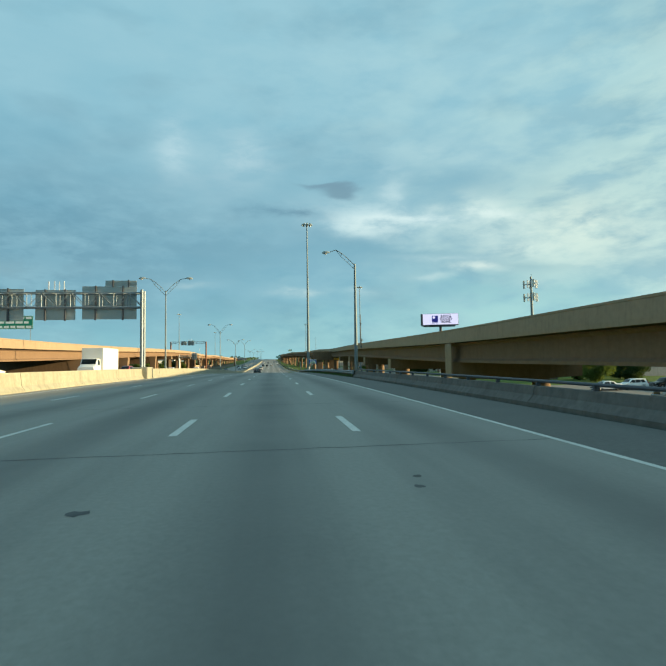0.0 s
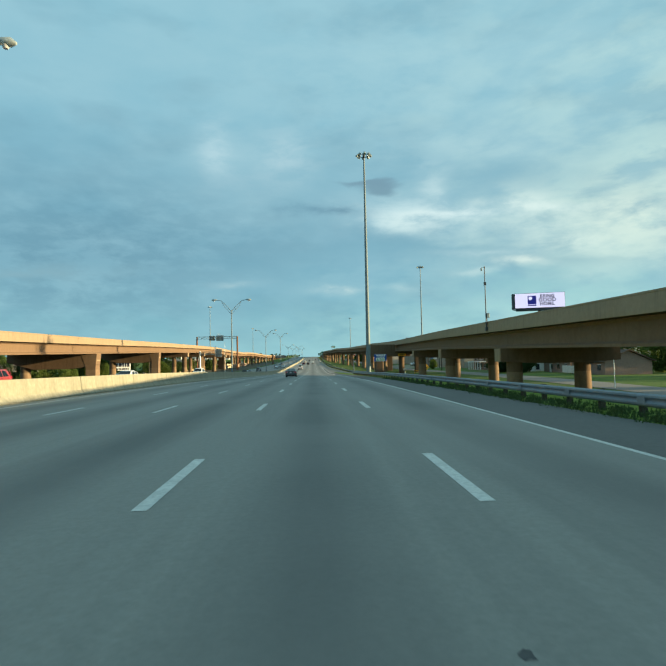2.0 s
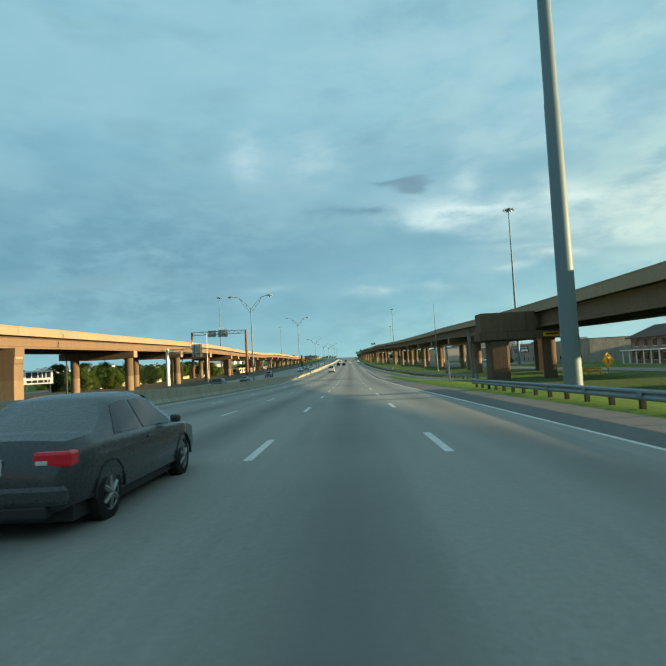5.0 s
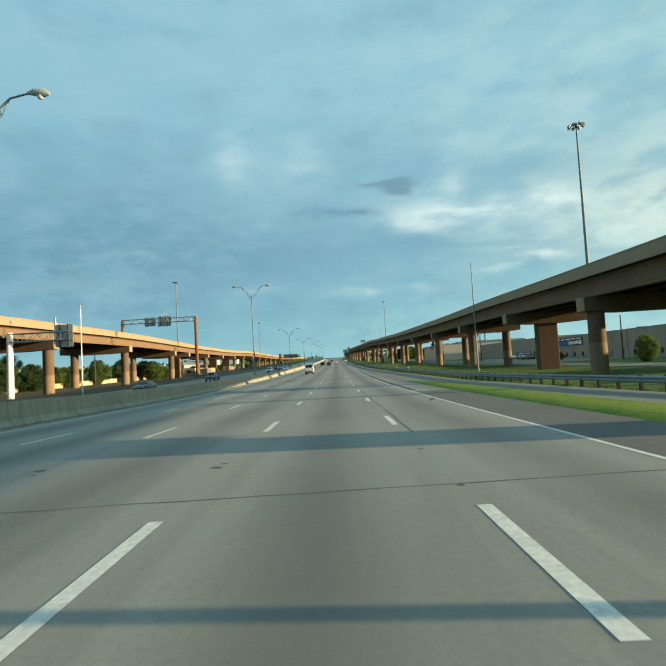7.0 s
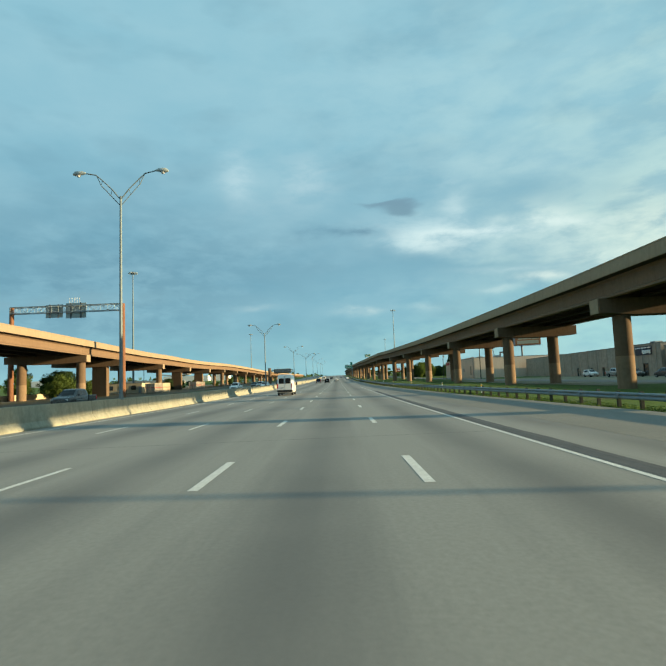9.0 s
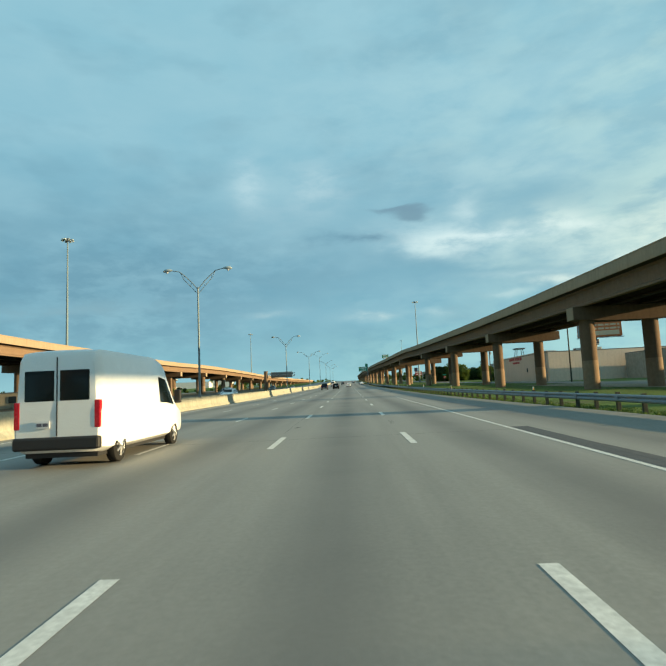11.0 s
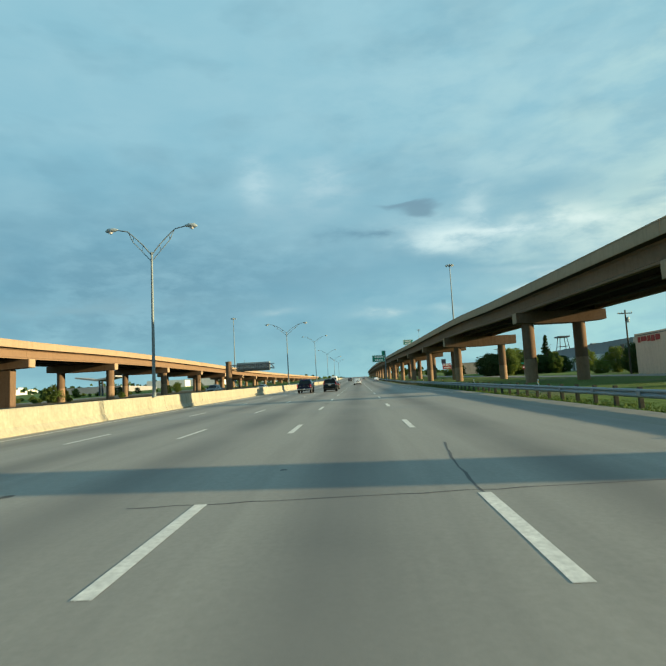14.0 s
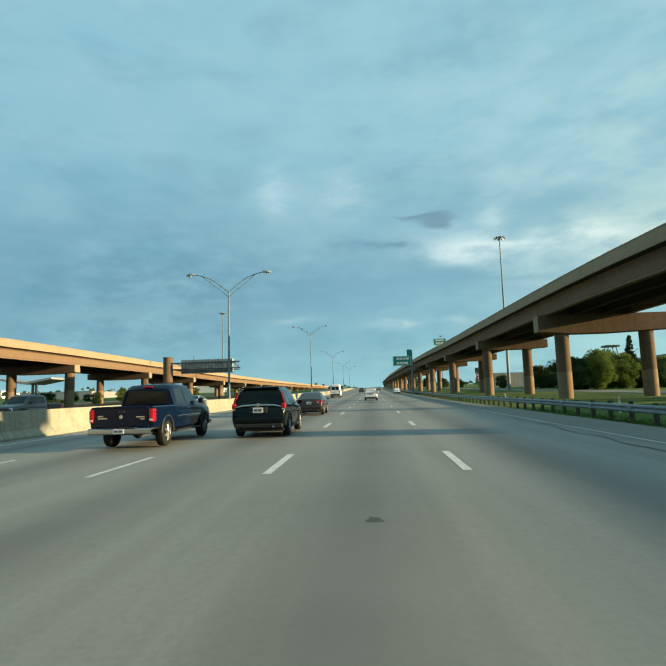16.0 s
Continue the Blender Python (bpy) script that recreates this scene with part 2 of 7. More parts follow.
def box(x0, x1, y0, y1, z0, z1, bm=None, bevel=0.0):
    own = bmesh.new()
    vs = [own.verts.new((x, y, z)) for z in (z0, z1) for y in (y0, y1) for x in (x0, x1)]
    for f in ((0, 2, 3, 1), (4, 5, 7, 6), (0, 1, 5, 4), (2, 6, 7, 3), (0, 4, 6, 2), (1, 3, 7, 5)):
        own.faces.new([vs[i] for i in f])
    if bevel:
        bmesh.ops.bevel(own, geom=own.edges[:], offset=bevel, segments=2, affect="EDGES", profile=0.5)
    return join(bm, own)


def join(bm, own):
    if bm is None:
        return own
    idx = {}
    for v in own.verts:
        idx[v] = bm.verts.new(v.co)
    for f in own.faces:
        g = bm.faces.new([idx[v] for v in f.verts])
        g.smooth = f.smooth
    own.free()
    return bm


def tube(points, radii, sides=10, bm=None, caps=True):
    """A round bar along points, with a radius at each."""
    bm = bm or bmesh.new()
    pts = [Vector(p) for p in points]
    rings = []
    for i, p in enumerate(pts):
        d = (pts[min(i + 1, len(pts) - 1)] - pts[max(i - 1, 0)]).normalized()
        a = d.cross(Vector((0, 1, 0)) if abs(d.y) < 0.9 else Vector((1, 0, 0))).normalized()
        b = d.cross(a)
        r = radii[i] if isinstance(radii, (list, tuple)) else radii
        rings.append([bm.verts.new(p + (a * math.cos(k * math.tau / sides) + b * math.sin(k * math.tau / sides)) * r) for k in range(sides)])
    for r0, r1 in zip(rings, rings[1:]):
        for k in range(sides):
            f = bm.faces.new((r0[k], r0[(k + 1) % sides], r1[(k + 1) % sides], r1[k]))
            f.smooth = True
    if caps:
        bm.faces.new(rings[0][::-1])
        bm.faces.new(rings[-1])
    return bm


def loft(sections, bm=None, closed=True, caps=True):
    """Skins a row of equal sections, each a list of points."""
    bm = bm or bmesh.new()
    rings = [[bm.verts.new(p) for p in s] for s in sections]
    n = len(rings[0])
    for r0, r1 in zip(rings, rings[1:]):
        for k in range(n if closed else n - 1):
            bm.faces.new((r0[k], r0[(k + 1) % n], r1[(k + 1) % n], r1[k]))
    if closed and caps:
        bm.faces.new(rings[0][::-1])
        bm.faces.new(rings[-1])
    bmesh.ops.recalc_face_normals(bm, faces=bm.faces[:])
    return bm


def curve_at(knots, s):
    """A smooth value between knots (s, value), straight beyond them."""
    if s <= knots[0][0]:
        return knots[0][1]
    if s >= knots[-1][0]:
        return knots[-1][1]
    for i in range(len(knots) - 1):
        if knots[i][0] <= s <= knots[i + 1][0]:
            break
    (s0, v0), (s1, v1) = knots[i], knots[i + 1]

    def slope(j):
        a, b = knots[max(j - 1, 0)], knots[min(j + 1, len(knots) - 1)]
        return (b[1] - a[1]) / (b[0] - a[0])
    h, u = s1 - s0, (s - s0) / (s1 - s0)
    return ((2 * u**3 - 3 * u**2 + 1) * v0 + (u**3 - 2 * u**2 + u) * h * slope(i) + (-2 * u**3 + 3 * u**2) * v1 + (u**3 - u**2) * h * slope(i + 1))


FAR = [(545, 2.0), (600, 2.9), (700, 5.0), (800, 7.4), (900, 9.8), (1050, 12.6), (1300, 15.5), (1700, 17.0), (4500, 17.0)]
RISE = [(-400, -1.5), (-120, -0.4)] + PROFILE + FAR


def road_z(y):
    return curve_at(RISE, y)


LAND = [(-400, -3.0), (60, -2.6), (140, -1.6), (200, -1.3), (250, -1.45)]


def land_z(x, y):
    """The ground's height: level with the road, but lower where the road stands on a bank."""
    r = road_z(y) - 0.12
    g = min(r, curve_at(LAND, y)) if y < 250 else r
    edge = -34.5 if x < 0 else 11.0
    k = min(1.0, max(0.0, (abs(x) - abs(edge)) / 7.0))
    return r * (1 - k) + g * k


# ---------------------------------------------------------------- ground and road
def stations(y0, y1):
    ys, y = [], y0
    while y < y1:
        ys.append(y)
        y += 3.75 if y < 560 else 15 if y < 1000 else 60 if y < 2000 else 250
    return ys + [y1]


def strip(name, x0, x1, y0, y1, lift, mat, parent=None, step=None):
    bm = bmesh.new()
    ys = stations(y0, y1)
    rows = [(bm.verts.new((x0, y, road_z(y) + lift)), bm.verts.new((x1, y, road_z(y) + lift))) for y in ys]
    for a, b in zip(rows, rows[1:]):
        bm.faces.new((a[0], a[1], b[1], b[0]))
    return part(name, bm, mat, parent)


def ground_material():
    m = bpy.data.materials.new("grass_and_dirt")
    m.use_nodes = True
    N = Nodes(m.node_tree)
    pos = N.add("ShaderNodeNewGeometry", _out=0)
    n1 = N.add("ShaderNodeTexNoise", in_Vector=pos, in_Scale=2.5, in_Detail=8.0, in_Roughness=0.7)
    n2 = N.add("ShaderNodeTexNoise", in_Vector=pos, in_Scale=0.06, in_Detail=6.0, in_Roughness=0.65)
    grass = N.mix(N.ramp(n1, [(0.35, (0, 0, 0)), (0.65, (1, 1, 1))]), (0.05, 0.09, 0.02), (0.112, 0.175, 0.04))
    dirt = N.mix(n1, (0.09, 0.08, 0.06), (0.16, 0.14, 0.10))
    c = N.mix(N.ramp(n2, [(0.54, (0, 0, 0)), (0.68, (1, 1, 1))]), grass, dirt)
    b = N.t.nodes.new("ShaderNodeBsdfPrincipled")
    N.t.links.new(c, b.inputs["Base Color"])
    b.inputs["Roughness"].default_value = 0.95
    b.inputs["Specular IOR Level"].default_value = 0.1
    bp = N.add("ShaderNodeBump", in_Height=n1, in_Strength=0.6, in_Distance=0.08)
    N.t.links.new(bp, b.inputs["Normal"])
    out = N.t.nodes.new("ShaderNodeOutputMaterial")
    N.t.links.new(b.outputs[0], out.inputs[0])
    return m


def road_material():
    """Worn concrete lanes: grey, darker wheel and oil tracks along each lane, patches and fine cracks."""
    m = bpy.data.materials.new("worn_concrete_road")
    m.use_nodes = True
    N = Nodes(m.node_tree)
    pos = N.add("ShaderNodeNewGeometry", _out=0)
    sep = N.t.nodes.new("ShaderNodeSeparateXYZ")
    N.t.links.new(pos, sep.inputs[0])
    along = N.add("ShaderNodeMapping", in_Vector=pos, in_Scale=(1.0, 0.05, 1.0))
    n1 = N.add("ShaderNodeTexNoise", in_Vector=pos, in_Scale=14.0, in_Detail=6.0, in_Roughness=0.7)
    n2 = N.add("ShaderNodeTexNoise", in_Vector=along, in_Scale=1.1, in_Detail=5.0, in_Roughness=0.6)
    n3 = N.add("ShaderNodeTexNoise", in_Vector=pos, in_Scale=0.12, in_Detail=4.0, in_Roughness=0.6)
    # lanes are 3.55 m wide, the oil track runs down the middle of each
    lane = N.math("FRACT", N.math("DIVIDE", N.math("ADD", sep.outputs[0], 2.03), 3.6))
    mid = N.math("ABSOLUTE", N.math("SUBTRACT", lane, 0.5))
    track = N.ramp(mid, [(0.04, (1, 1, 1)), (0.30, (0, 0, 0))])
    c = N.mix(N.ramp(n1, [(0.3, (0, 0, 0)), (0.7, (1, 1, 1))]), (0.205, 0.201, 0.18), (0.262, 0.256, 0.23))
    c = N.mix(N.math("MULTIPLY", track, 0.66), c, (0.085, 0.086, 0.084))
    c = N.mix(N.ramp(n2, [(0.45, (0, 0, 0)), (0.75, (0.5, 0.5, 0.5))]), c, (0.11, 0.11, 0.105))
    c = N.mix(N.ramp(n3, [(0.4, (0, 0, 0)), (0.75, (0.5, 0.5, 0.5))]), c, (0.26, 0.25, 0.225))
    b = N.t.nodes.new("ShaderNodeBsdfPrincipled")
    N.t.links.new(c, b.inputs["Base Color"])
    b.inputs["Roughness"].default_value = 0.72
    b.inputs["Specular IOR Level"].default_value = 0.35
    bp = N.add("ShaderNodeBump", in_Height=n1, in_Strength=0.12, in_Distance=0.01)
    N.t.links.new(bp, b.inputs["Normal"])
    out = N.t.nodes.new("ShaderNodeOutputMaterial")
    N.t.links.new(b.outputs[0], out.inputs[0])
    return m


M["ground"] = ground_material()
M["road"] = road_material()
M["shoulder"] = material("shoulder", (0.138, 0.137, 0.13), 0.8, vary=0.15, grain=12, stain=0.25, bump=0.2)


def build_ground():
    bm = bmesh.new()
    xs = [-2600, -1200, -600, -300, -160, -100, -75, -60, -50, -42, -37, -33.6, -33, -14, 0, 7.15, 7.3, 9.5, 11, 13, 15, 18, 22, 28, 34, 42, 52, 66, 90, 130, 200, 400, 800, 2600]
    ys = [-400, -250, -120, -60] + stations(-30, 4300)
    grid = [[bm.verts.new((x, y, land_z(x, y) - (0.25 if -34 < x < 7.2 else 0.0))) for x in xs] for y in ys]
    for a, b in zip(grid, grid[1:]):
        for k in range(len(xs) - 1):
            bm.faces.new((a[k], a[k + 1], b[k + 1], b[k]))
    tagged(part("ground", bm, "ground", smooth=True), "grass and bare dirt verges and lots beside the freeway", "ground", kind="structure")


LEFT, EDGE = -13.3, 4.89
LINES = (-8.95, -5.44, -2.03, 1.62)
DASH0 = 10.9 - 12.192 * 12


def build_road():
    road = tagged(strip("road", LEFT, 7.4, -380, 4200, 0.0, "road"), "worn grey concrete freeway with dark oil tracks", "road", kind="structure")
    tagged(strip("road_shoulder", EDGE + 0.08, 7.45, -60, 226, 0.002, "shoulder"), "dark asphalt shoulder beside the freeway lanes", "road", kind="structure")
    marks = tagged(strip("edge_line", EDGE - 0.05, EDGE + 0.07, -60, 352, 0.004, "white_line"), "solid white painted edge line", "road marking", kind="structure")
    tagged(strip("edge_line", -12.45, -12.33, -60, 1500, 0.004, "white_line"), "solid white painted edge line", "road marking", kind="structure")
    # lane dashes, 3.05 m long, every 12.19 m
    for li, x in enumerate(LINES):
        w = 0.065 if li < 2 else 0.085
        for k in range(60):
            y = DASH0 + 12.192 * (k + 8)
            bm = bmesh.new()
            ys = (y, y + 1.0, y + 2.0, y + 3.048)
            rows = [(bm.verts.new((x - w, q, road_z(q) + 0.004)), bm.verts.new((x + w, q, road_z(q) + 0.004))) for q in ys]
            for a, b in zip(rows, rows[1:]):
                bm.faces.new((a[0], a[1], b[1], b[0]))
            part("lane_dash", bm, "white_line", road)


build_ground()
build_road()


# ---------------------------------------------------------------- the two viaducts
def build_viaduct(name, label, xk, zk, bents, width, side, y0, y1, GD, walls=(), blades=(), stand=(0.27, 0.75), spread=None, reach=None, portals=(), keys=(), radius=0.78, skewed=0.0, taper=((0, 1.0),)):
    """An elevated ramp beside the road. xk: its edge towards the road, zk: the girders' underside; side +1: it lies to the east of that edge;
    GD: girder depth; walls: bents on one flat pier; blades: bents with a column right at the edge;
    stand, spread: where the columns stand, and those of single bents; reach: caps that stick out; portals: joints that rest on a bent of their own; keys: caps whose end block rises to the parapet; skewed: the extra turn of the bents before 260 m; taper: the deck's width along its length, as a share of the full one."""
    v = thing(name, label, "viaduct", kind="structure")
    X = lambda y: curve_at(xk, y)
    Z = lambda y: curve_at(zk, y)
    joints = [y0] + list(bents) + [y1]
    for a, b in zip(joints, joints[1:]):
        n = max(2, int((b - a) / 8))
        ys = [a + 0.02 + (b - a - 0.04) * i / n for i in range(n + 1)]

        def run(pts):
            return loft([[(X(y) + side * px * curve_at(taper, y), y, Z(y) + pz) for px, pz in pts] for y in ys])
        # the deck also carries the under-ramp shade in its colour
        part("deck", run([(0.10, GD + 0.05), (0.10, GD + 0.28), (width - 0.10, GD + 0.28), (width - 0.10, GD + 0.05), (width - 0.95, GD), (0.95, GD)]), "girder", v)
        for o in (0.0, width):
            s = 1 if o == 0 else -1
            part("parapet", run([(o, GD + 0.03), (o, GD + 0.28), (o + s * 0.06, GD + 1.08), (o + s * 0.035, GD + 1.10), (o + s * 0.035, GD + 1.22), (o + s * 0.28, GD + 1.22), (o + s * 0.40, GD + 0.31), (o + s * 0.40, GD + 0.282), (o + s * 0.098, GD + 0.282), (o + s * 0.098, GD + 0.03)]), "concrete_rail", v)
        k = 4
        for i in range(k):
            o = 1.12 + (width - 2.24) * i / (k - 1)
            # inner girders take the shade-darkened concrete, the outer two the plain tan
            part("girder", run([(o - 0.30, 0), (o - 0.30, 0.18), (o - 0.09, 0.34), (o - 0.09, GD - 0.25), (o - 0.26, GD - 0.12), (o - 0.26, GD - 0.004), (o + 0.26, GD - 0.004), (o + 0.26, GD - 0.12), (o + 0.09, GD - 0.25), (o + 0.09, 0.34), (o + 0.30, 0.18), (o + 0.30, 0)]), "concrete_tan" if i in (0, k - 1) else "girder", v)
    for y in bents:
        if y in portals:
            continue
        x, z = X(y), Z(y)
        m = (X(y + 4) - X(y - 4)) / 8.0 + (skewed if y < 260 else 0.0)

        def square(px):
            """Bents stand square to the ramp: how far this point of the cap lies back."""
            return y - m * side * (px - width / 2)
        cap, ext = 2.15 if y in (reach or {}) and y > 300 else 1.55, 0.2
        deep = cap + (1.1 if y in blades else 0.0)
        # hammerhead cap: its ends are shallower than its middle
        secs = []
        for px, dz in ((ext, cap * (0.86 if y not in blades else 1.35)), (width * 0.3, deep), (width * 0.7, deep), ((reach or {}).get(y, width - ext), cap * 0.86)):
            q = square(px)
            secs.append([(x + side * px, q - 0.95, z - dz), (x + side * px, q + 0.95, z - dz), (x + side * px, q + 0.95, z - 0.01), (x + side * px, q - 0.95, z - 0.01)])
        bm = loft(secs)
        loft([[(x + side * px, square(px) + a, z + b) for a, b in ((-0.35, -0.02), (0.35, -0.02), (0.35, GD - 0.01), (-0.35, GD - 0.01))] for px in (1.25, width - 1.25)], bm)
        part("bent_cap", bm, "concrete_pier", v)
        part("bearing_block", box(min(x + side * 0.12, x + side * 0.198), max(x + side * 0.12, x + side * 0.198), square(0.15) - 0.8, square(0.15) + 0.8, z - cap * 0.86, z + (GD if y in keys else 0.0), bevel=0.01), "concrete_rail", v)
        if y in walls:
            px = 4.9 if side < 0 else width * 0.49
            cx, cy = x + side * px, square(px)
            g, half = land_z(cx, cy) - 0.6, 1.7 if side < 0 else 1.4
            bm = box(cx - half, cx + half, cy - 0.75, cy + 0.75, g, z - cap + 0.01, bevel=0.12)
            for p in bm.verts:
                p.co.y -= m * side * (p.co.x - cx)
            part("pier", bm, "concrete_pier", v)
            continue
        for o in (spread or {}).get(y, (0.07, 0.81) if y in blades else stand):
            cx, cy = x + side * width * o, square(width * o)
            g = land_z(cx, cy) - 0.6
            top = z - cap * (1.35 if y in blades else 0.98 if 0.2 < o < 0.8 else 0.87) + 0.01
            cut = min(g + 0.6 + 3.0, top - 0.6)
            if y in blades and o < 0.2:
                # a square pier whose flared head runs up to the girder
                secs = []
                for zq, p0, p1 in ((z + 0.02, 0.04, 2.75), (z - 0.9, 0.10, 2.45), (z - 2.0, 0.22, 2.05), (cut, 0.26, 1.9)):
                    secs.append([(x + side * px, square(px) + e, zq) for px, e in ((p0, -0.98), (p1, -0.98), (p1, 0.98), (p0, 0.98))])
                col = part("column", loft(secs), "concrete_tan", v)
                part("column_base", loft([[(x + side * px, square(px) + e, zq) for px, e in ((0.24, -1.0), (1.92, -1.0), (1.92, 1.0), (0.24, 1.0))] for zq in (g, cut)]), "concrete_base", col)
                continue
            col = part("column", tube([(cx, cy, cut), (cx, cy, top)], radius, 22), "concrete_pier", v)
            part("column_base", tube([(cx, cy, g), (cx, cy, cut)], radius + 0.02, 22), "concrete_base", col)
    return v


RX = [(-40, 12.5), (20, 15.0), (47, 15.8), (139, 20.0), (240, 23.6), (296, 24.2), (330, 24.2), (391, 23.0), (456, 20.9), (525, 18.2), (600, 15.6), (700, 13.6), (900, 12.5), (1500, 12.5)]
RZ = [(-40, 0.9), (20, 1.8), (47, 2.1), (100, 3.2), (139, 4.0), (174, 4.5), (205, 5.0), (240, 5.85), (276, 6.75), (296, 7.0), (330, 7.55), (391, 8.4), (430, 9.15), (467, 9.85), (490, 10.5), (525, 10.75), (560, 10.9), (600, 11.4), (700, 12.6), (900, 15.0), (1500, 18.0)]
RB = [-15, 16, 47, 78, 108, 139, 168, 201.5, 242, 267, 296, 327, 359.5, 391.3, 423.2, 456.5, 503.5, 533, 565] + [597 + 32 * i for i in range(15)]
build_viaduct("viaduct_east", "tan concrete elevated ramp on round columns beside the freeway", RX, RZ, RB, 12.0, 1, -40, 1080, 1.72, walls=(267,), stand=(0.15, 0.71), spread={168: (0.17, 0.77), 242: (0.125,), 296: (0.215, 0.77), 503.5: (0.25, 1.05)}, taper=[(100, 1.0), (160, 0.86), (202, 0.86), (238, 1.0)], reach={168: 10.15, 503.5: 15.7, 242: 13.0}, portals=(201.5,), keys=(-15, 16, 47), skewed=0.06)
LX = [(-40, -24), (50, -30), (100, -34.5), (150, -38.5), (202, -41.6), (250, -43.5), (310, -45.0), (345, -46.6), (403, -50.1), (437, -51.5), (469, -52.0), (533, -52.5), (700, -52.0), (1500, -50)]
LZ = [(-40, 1.5), (66, 2.9), (106, 3.65), (143, 4.45), (170, 5.05), (200, 5.75), (243, 6.55), (270, 7.0), (309, 7.45), (345, 7.5), (385, 7.6), (409, 7.9), (438, 8.0), (469, 8.3), (495, 8.85), (528, 9.15), (579, 9.2), (640, 9.05), (709, 9.4), (834, 10.6), (1000, 12.5), (1500, 18.0)]
LB = [-30, 10, 55, 105, 152, 201.6, 243, 276, 309, 348, 367, 403, 437, 469, 500, 533] + [565 + 32 * i for i in range(16)]
build_viaduct("viaduct_west", "sunlit tan concrete elevated ramp on columns across the freeway", LX, LZ, LB, 15.4, -1, -40, 1080, 1.57, walls=(367, 437, 469), blades=(55, 105, 152, 201.6), stand=(0.10, 0.81), radius=0.83)


def portal_bent():
    """A deep outrigger bent: its head stands beside the ramp and rises above the girders."""
    y = 201.5
    t = thing("portal_bent", "dark deep concrete outrigger bent that carries the ramp", "bridge pier", kind="structure")
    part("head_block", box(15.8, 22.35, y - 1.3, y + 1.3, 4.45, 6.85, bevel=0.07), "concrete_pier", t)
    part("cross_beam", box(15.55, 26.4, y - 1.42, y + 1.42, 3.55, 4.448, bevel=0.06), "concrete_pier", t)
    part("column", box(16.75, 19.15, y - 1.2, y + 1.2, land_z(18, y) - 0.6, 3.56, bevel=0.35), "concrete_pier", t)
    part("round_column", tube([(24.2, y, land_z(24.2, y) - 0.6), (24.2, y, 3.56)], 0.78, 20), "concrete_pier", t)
    sign = thing("clearance_sign", "long yellow clearance sign fixed to the bent", "road sign")
    plate = part("plate", box(23.1, 25.2, y - 1.47, y - 1.43, 3.72, 4.28, bevel=0.01), "yellow_sign", sign)
    part("writing_bar", box(23.4, 24.9, y - 1.478, y - 1.471, 3.9, 4.1), "black", plate)


portal_bent()


def shadow_pier():
    """Under one bent's long cap: a pier added unseen to cast a shadow band."""
    x, y = 35.4, 236.6
    t = thing("shadow_pier", "broad flared pier added unseen under the ramp's outer edge for its shadow", "bridge pier", kind="structure")
    part("shaft", box(x - 0.8, x + 0.8, y - 1.0, y + 1.0, land_z(x, y) - 0.6, 4.3, bevel=0.1), "concrete_pier", t)
    part("head", loft([[(x - 1.0, y - 1.05, z), (x + 1.0, y - 1.05, z), (x + 1.0, y + w, z), (x - 1.0, y + w, z)] for z, w in ((4.3, 1.2), (5.0, 6.2), (5.84, 6.2))]), "concrete_pier", t)


shadow_pier()


# ---------------------------------------------------------------- median barrier, guard rail
def build_barrier():
    y = -60.0
    base = thing("median_barrier", "pale concrete median barrier in long cast sections", "barrier", kind="structure")
    sec = [(-0.40, -0.05), (-0.40, 0.08), (-0.22, 0.33), (-0.14, 1.07), (0.14, 1.07), (0.22, 0.33), (0.40, 0.08), (0.40, -0.05)]
    while y < 900:
        L = 9.1 if y < 560 else 36.4
        ys = [y + 0.02, y + L / 2, y + L - 0.02]
        part("barrier_section", loft([[(-13.75 + px, q, road_z(q) + pz) for px, pz in sec] for q in ys]), "barrier", base)
        y += L


build_barrier()


# ---------------------------------------------------------------- more materials
def paint(name, color, metal=0.3, rough=0.28):
    return material(name, color, rough, metal=metal, vary=0.06, grain=40, stain=0.8, coat=0.3, spec=0.3)


M["paint_black_green"] = material("paint_black_green", (0.003, 0.006, 0.006), 0.16, vary=0.06, grain=40, stain=0.8, coat=0.08, spec=0.16)
M["paint_navy"] = material("paint_navy", (0.0018, 0.0075, 0.026), 0.2, metal=0.0, vary=0.06, grain=40, stain=0.8, coat=0.08, spec=0.16)
M["paint_grey"] = paint("paint_grey", (0.055, 0.06, 0.062))
M["paint_brown_grey"] = paint("paint_brown_grey", (0.032, 0.028, 0.026), 0.1)
M["paint_white"] = paint("paint_white", (0.72, 0.73, 0.72), 0.0)
M["paint_silver"] = paint("paint_silver", (0.38, 0.40, 0.41), 0.5)
M["paint_red"] = paint("paint_red", (0.28, 0.03, 0.025), 0.1)
M["trim"] = material("trim", (0.018, 0.018, 0.019), 0.6, vary=0.15, grain=20, stain=2)
M["tyre"] = material("tyre", (0.02, 0.02, 0.02), 0.9, vary=0.2, grain=20, stain=2)
M["alloy"] = material("alloy", (0.26, 0.27, 0.28), 0.4, metal=0.8, vary=0.08, grain=20, stain=2)
M["chrome"] = material("chrome", (0.42, 0.44, 0.46), 0.16, metal=1.0, vary=0.04, grain=20, stain=2)
M["tail_red"] = material("tail_red", (0.28, 0.005, 0.014), 0.25, vary=0.1, grain=30, stain=4, coat=0.3, emit=((0.9, 0.01, 0.03), 0.05))
M["tail_dark"] = material("tail_dark", (0.13, 0.004, 0.008), 0.25, vary=0.1, grain=30, stain=4, coat=0.3)
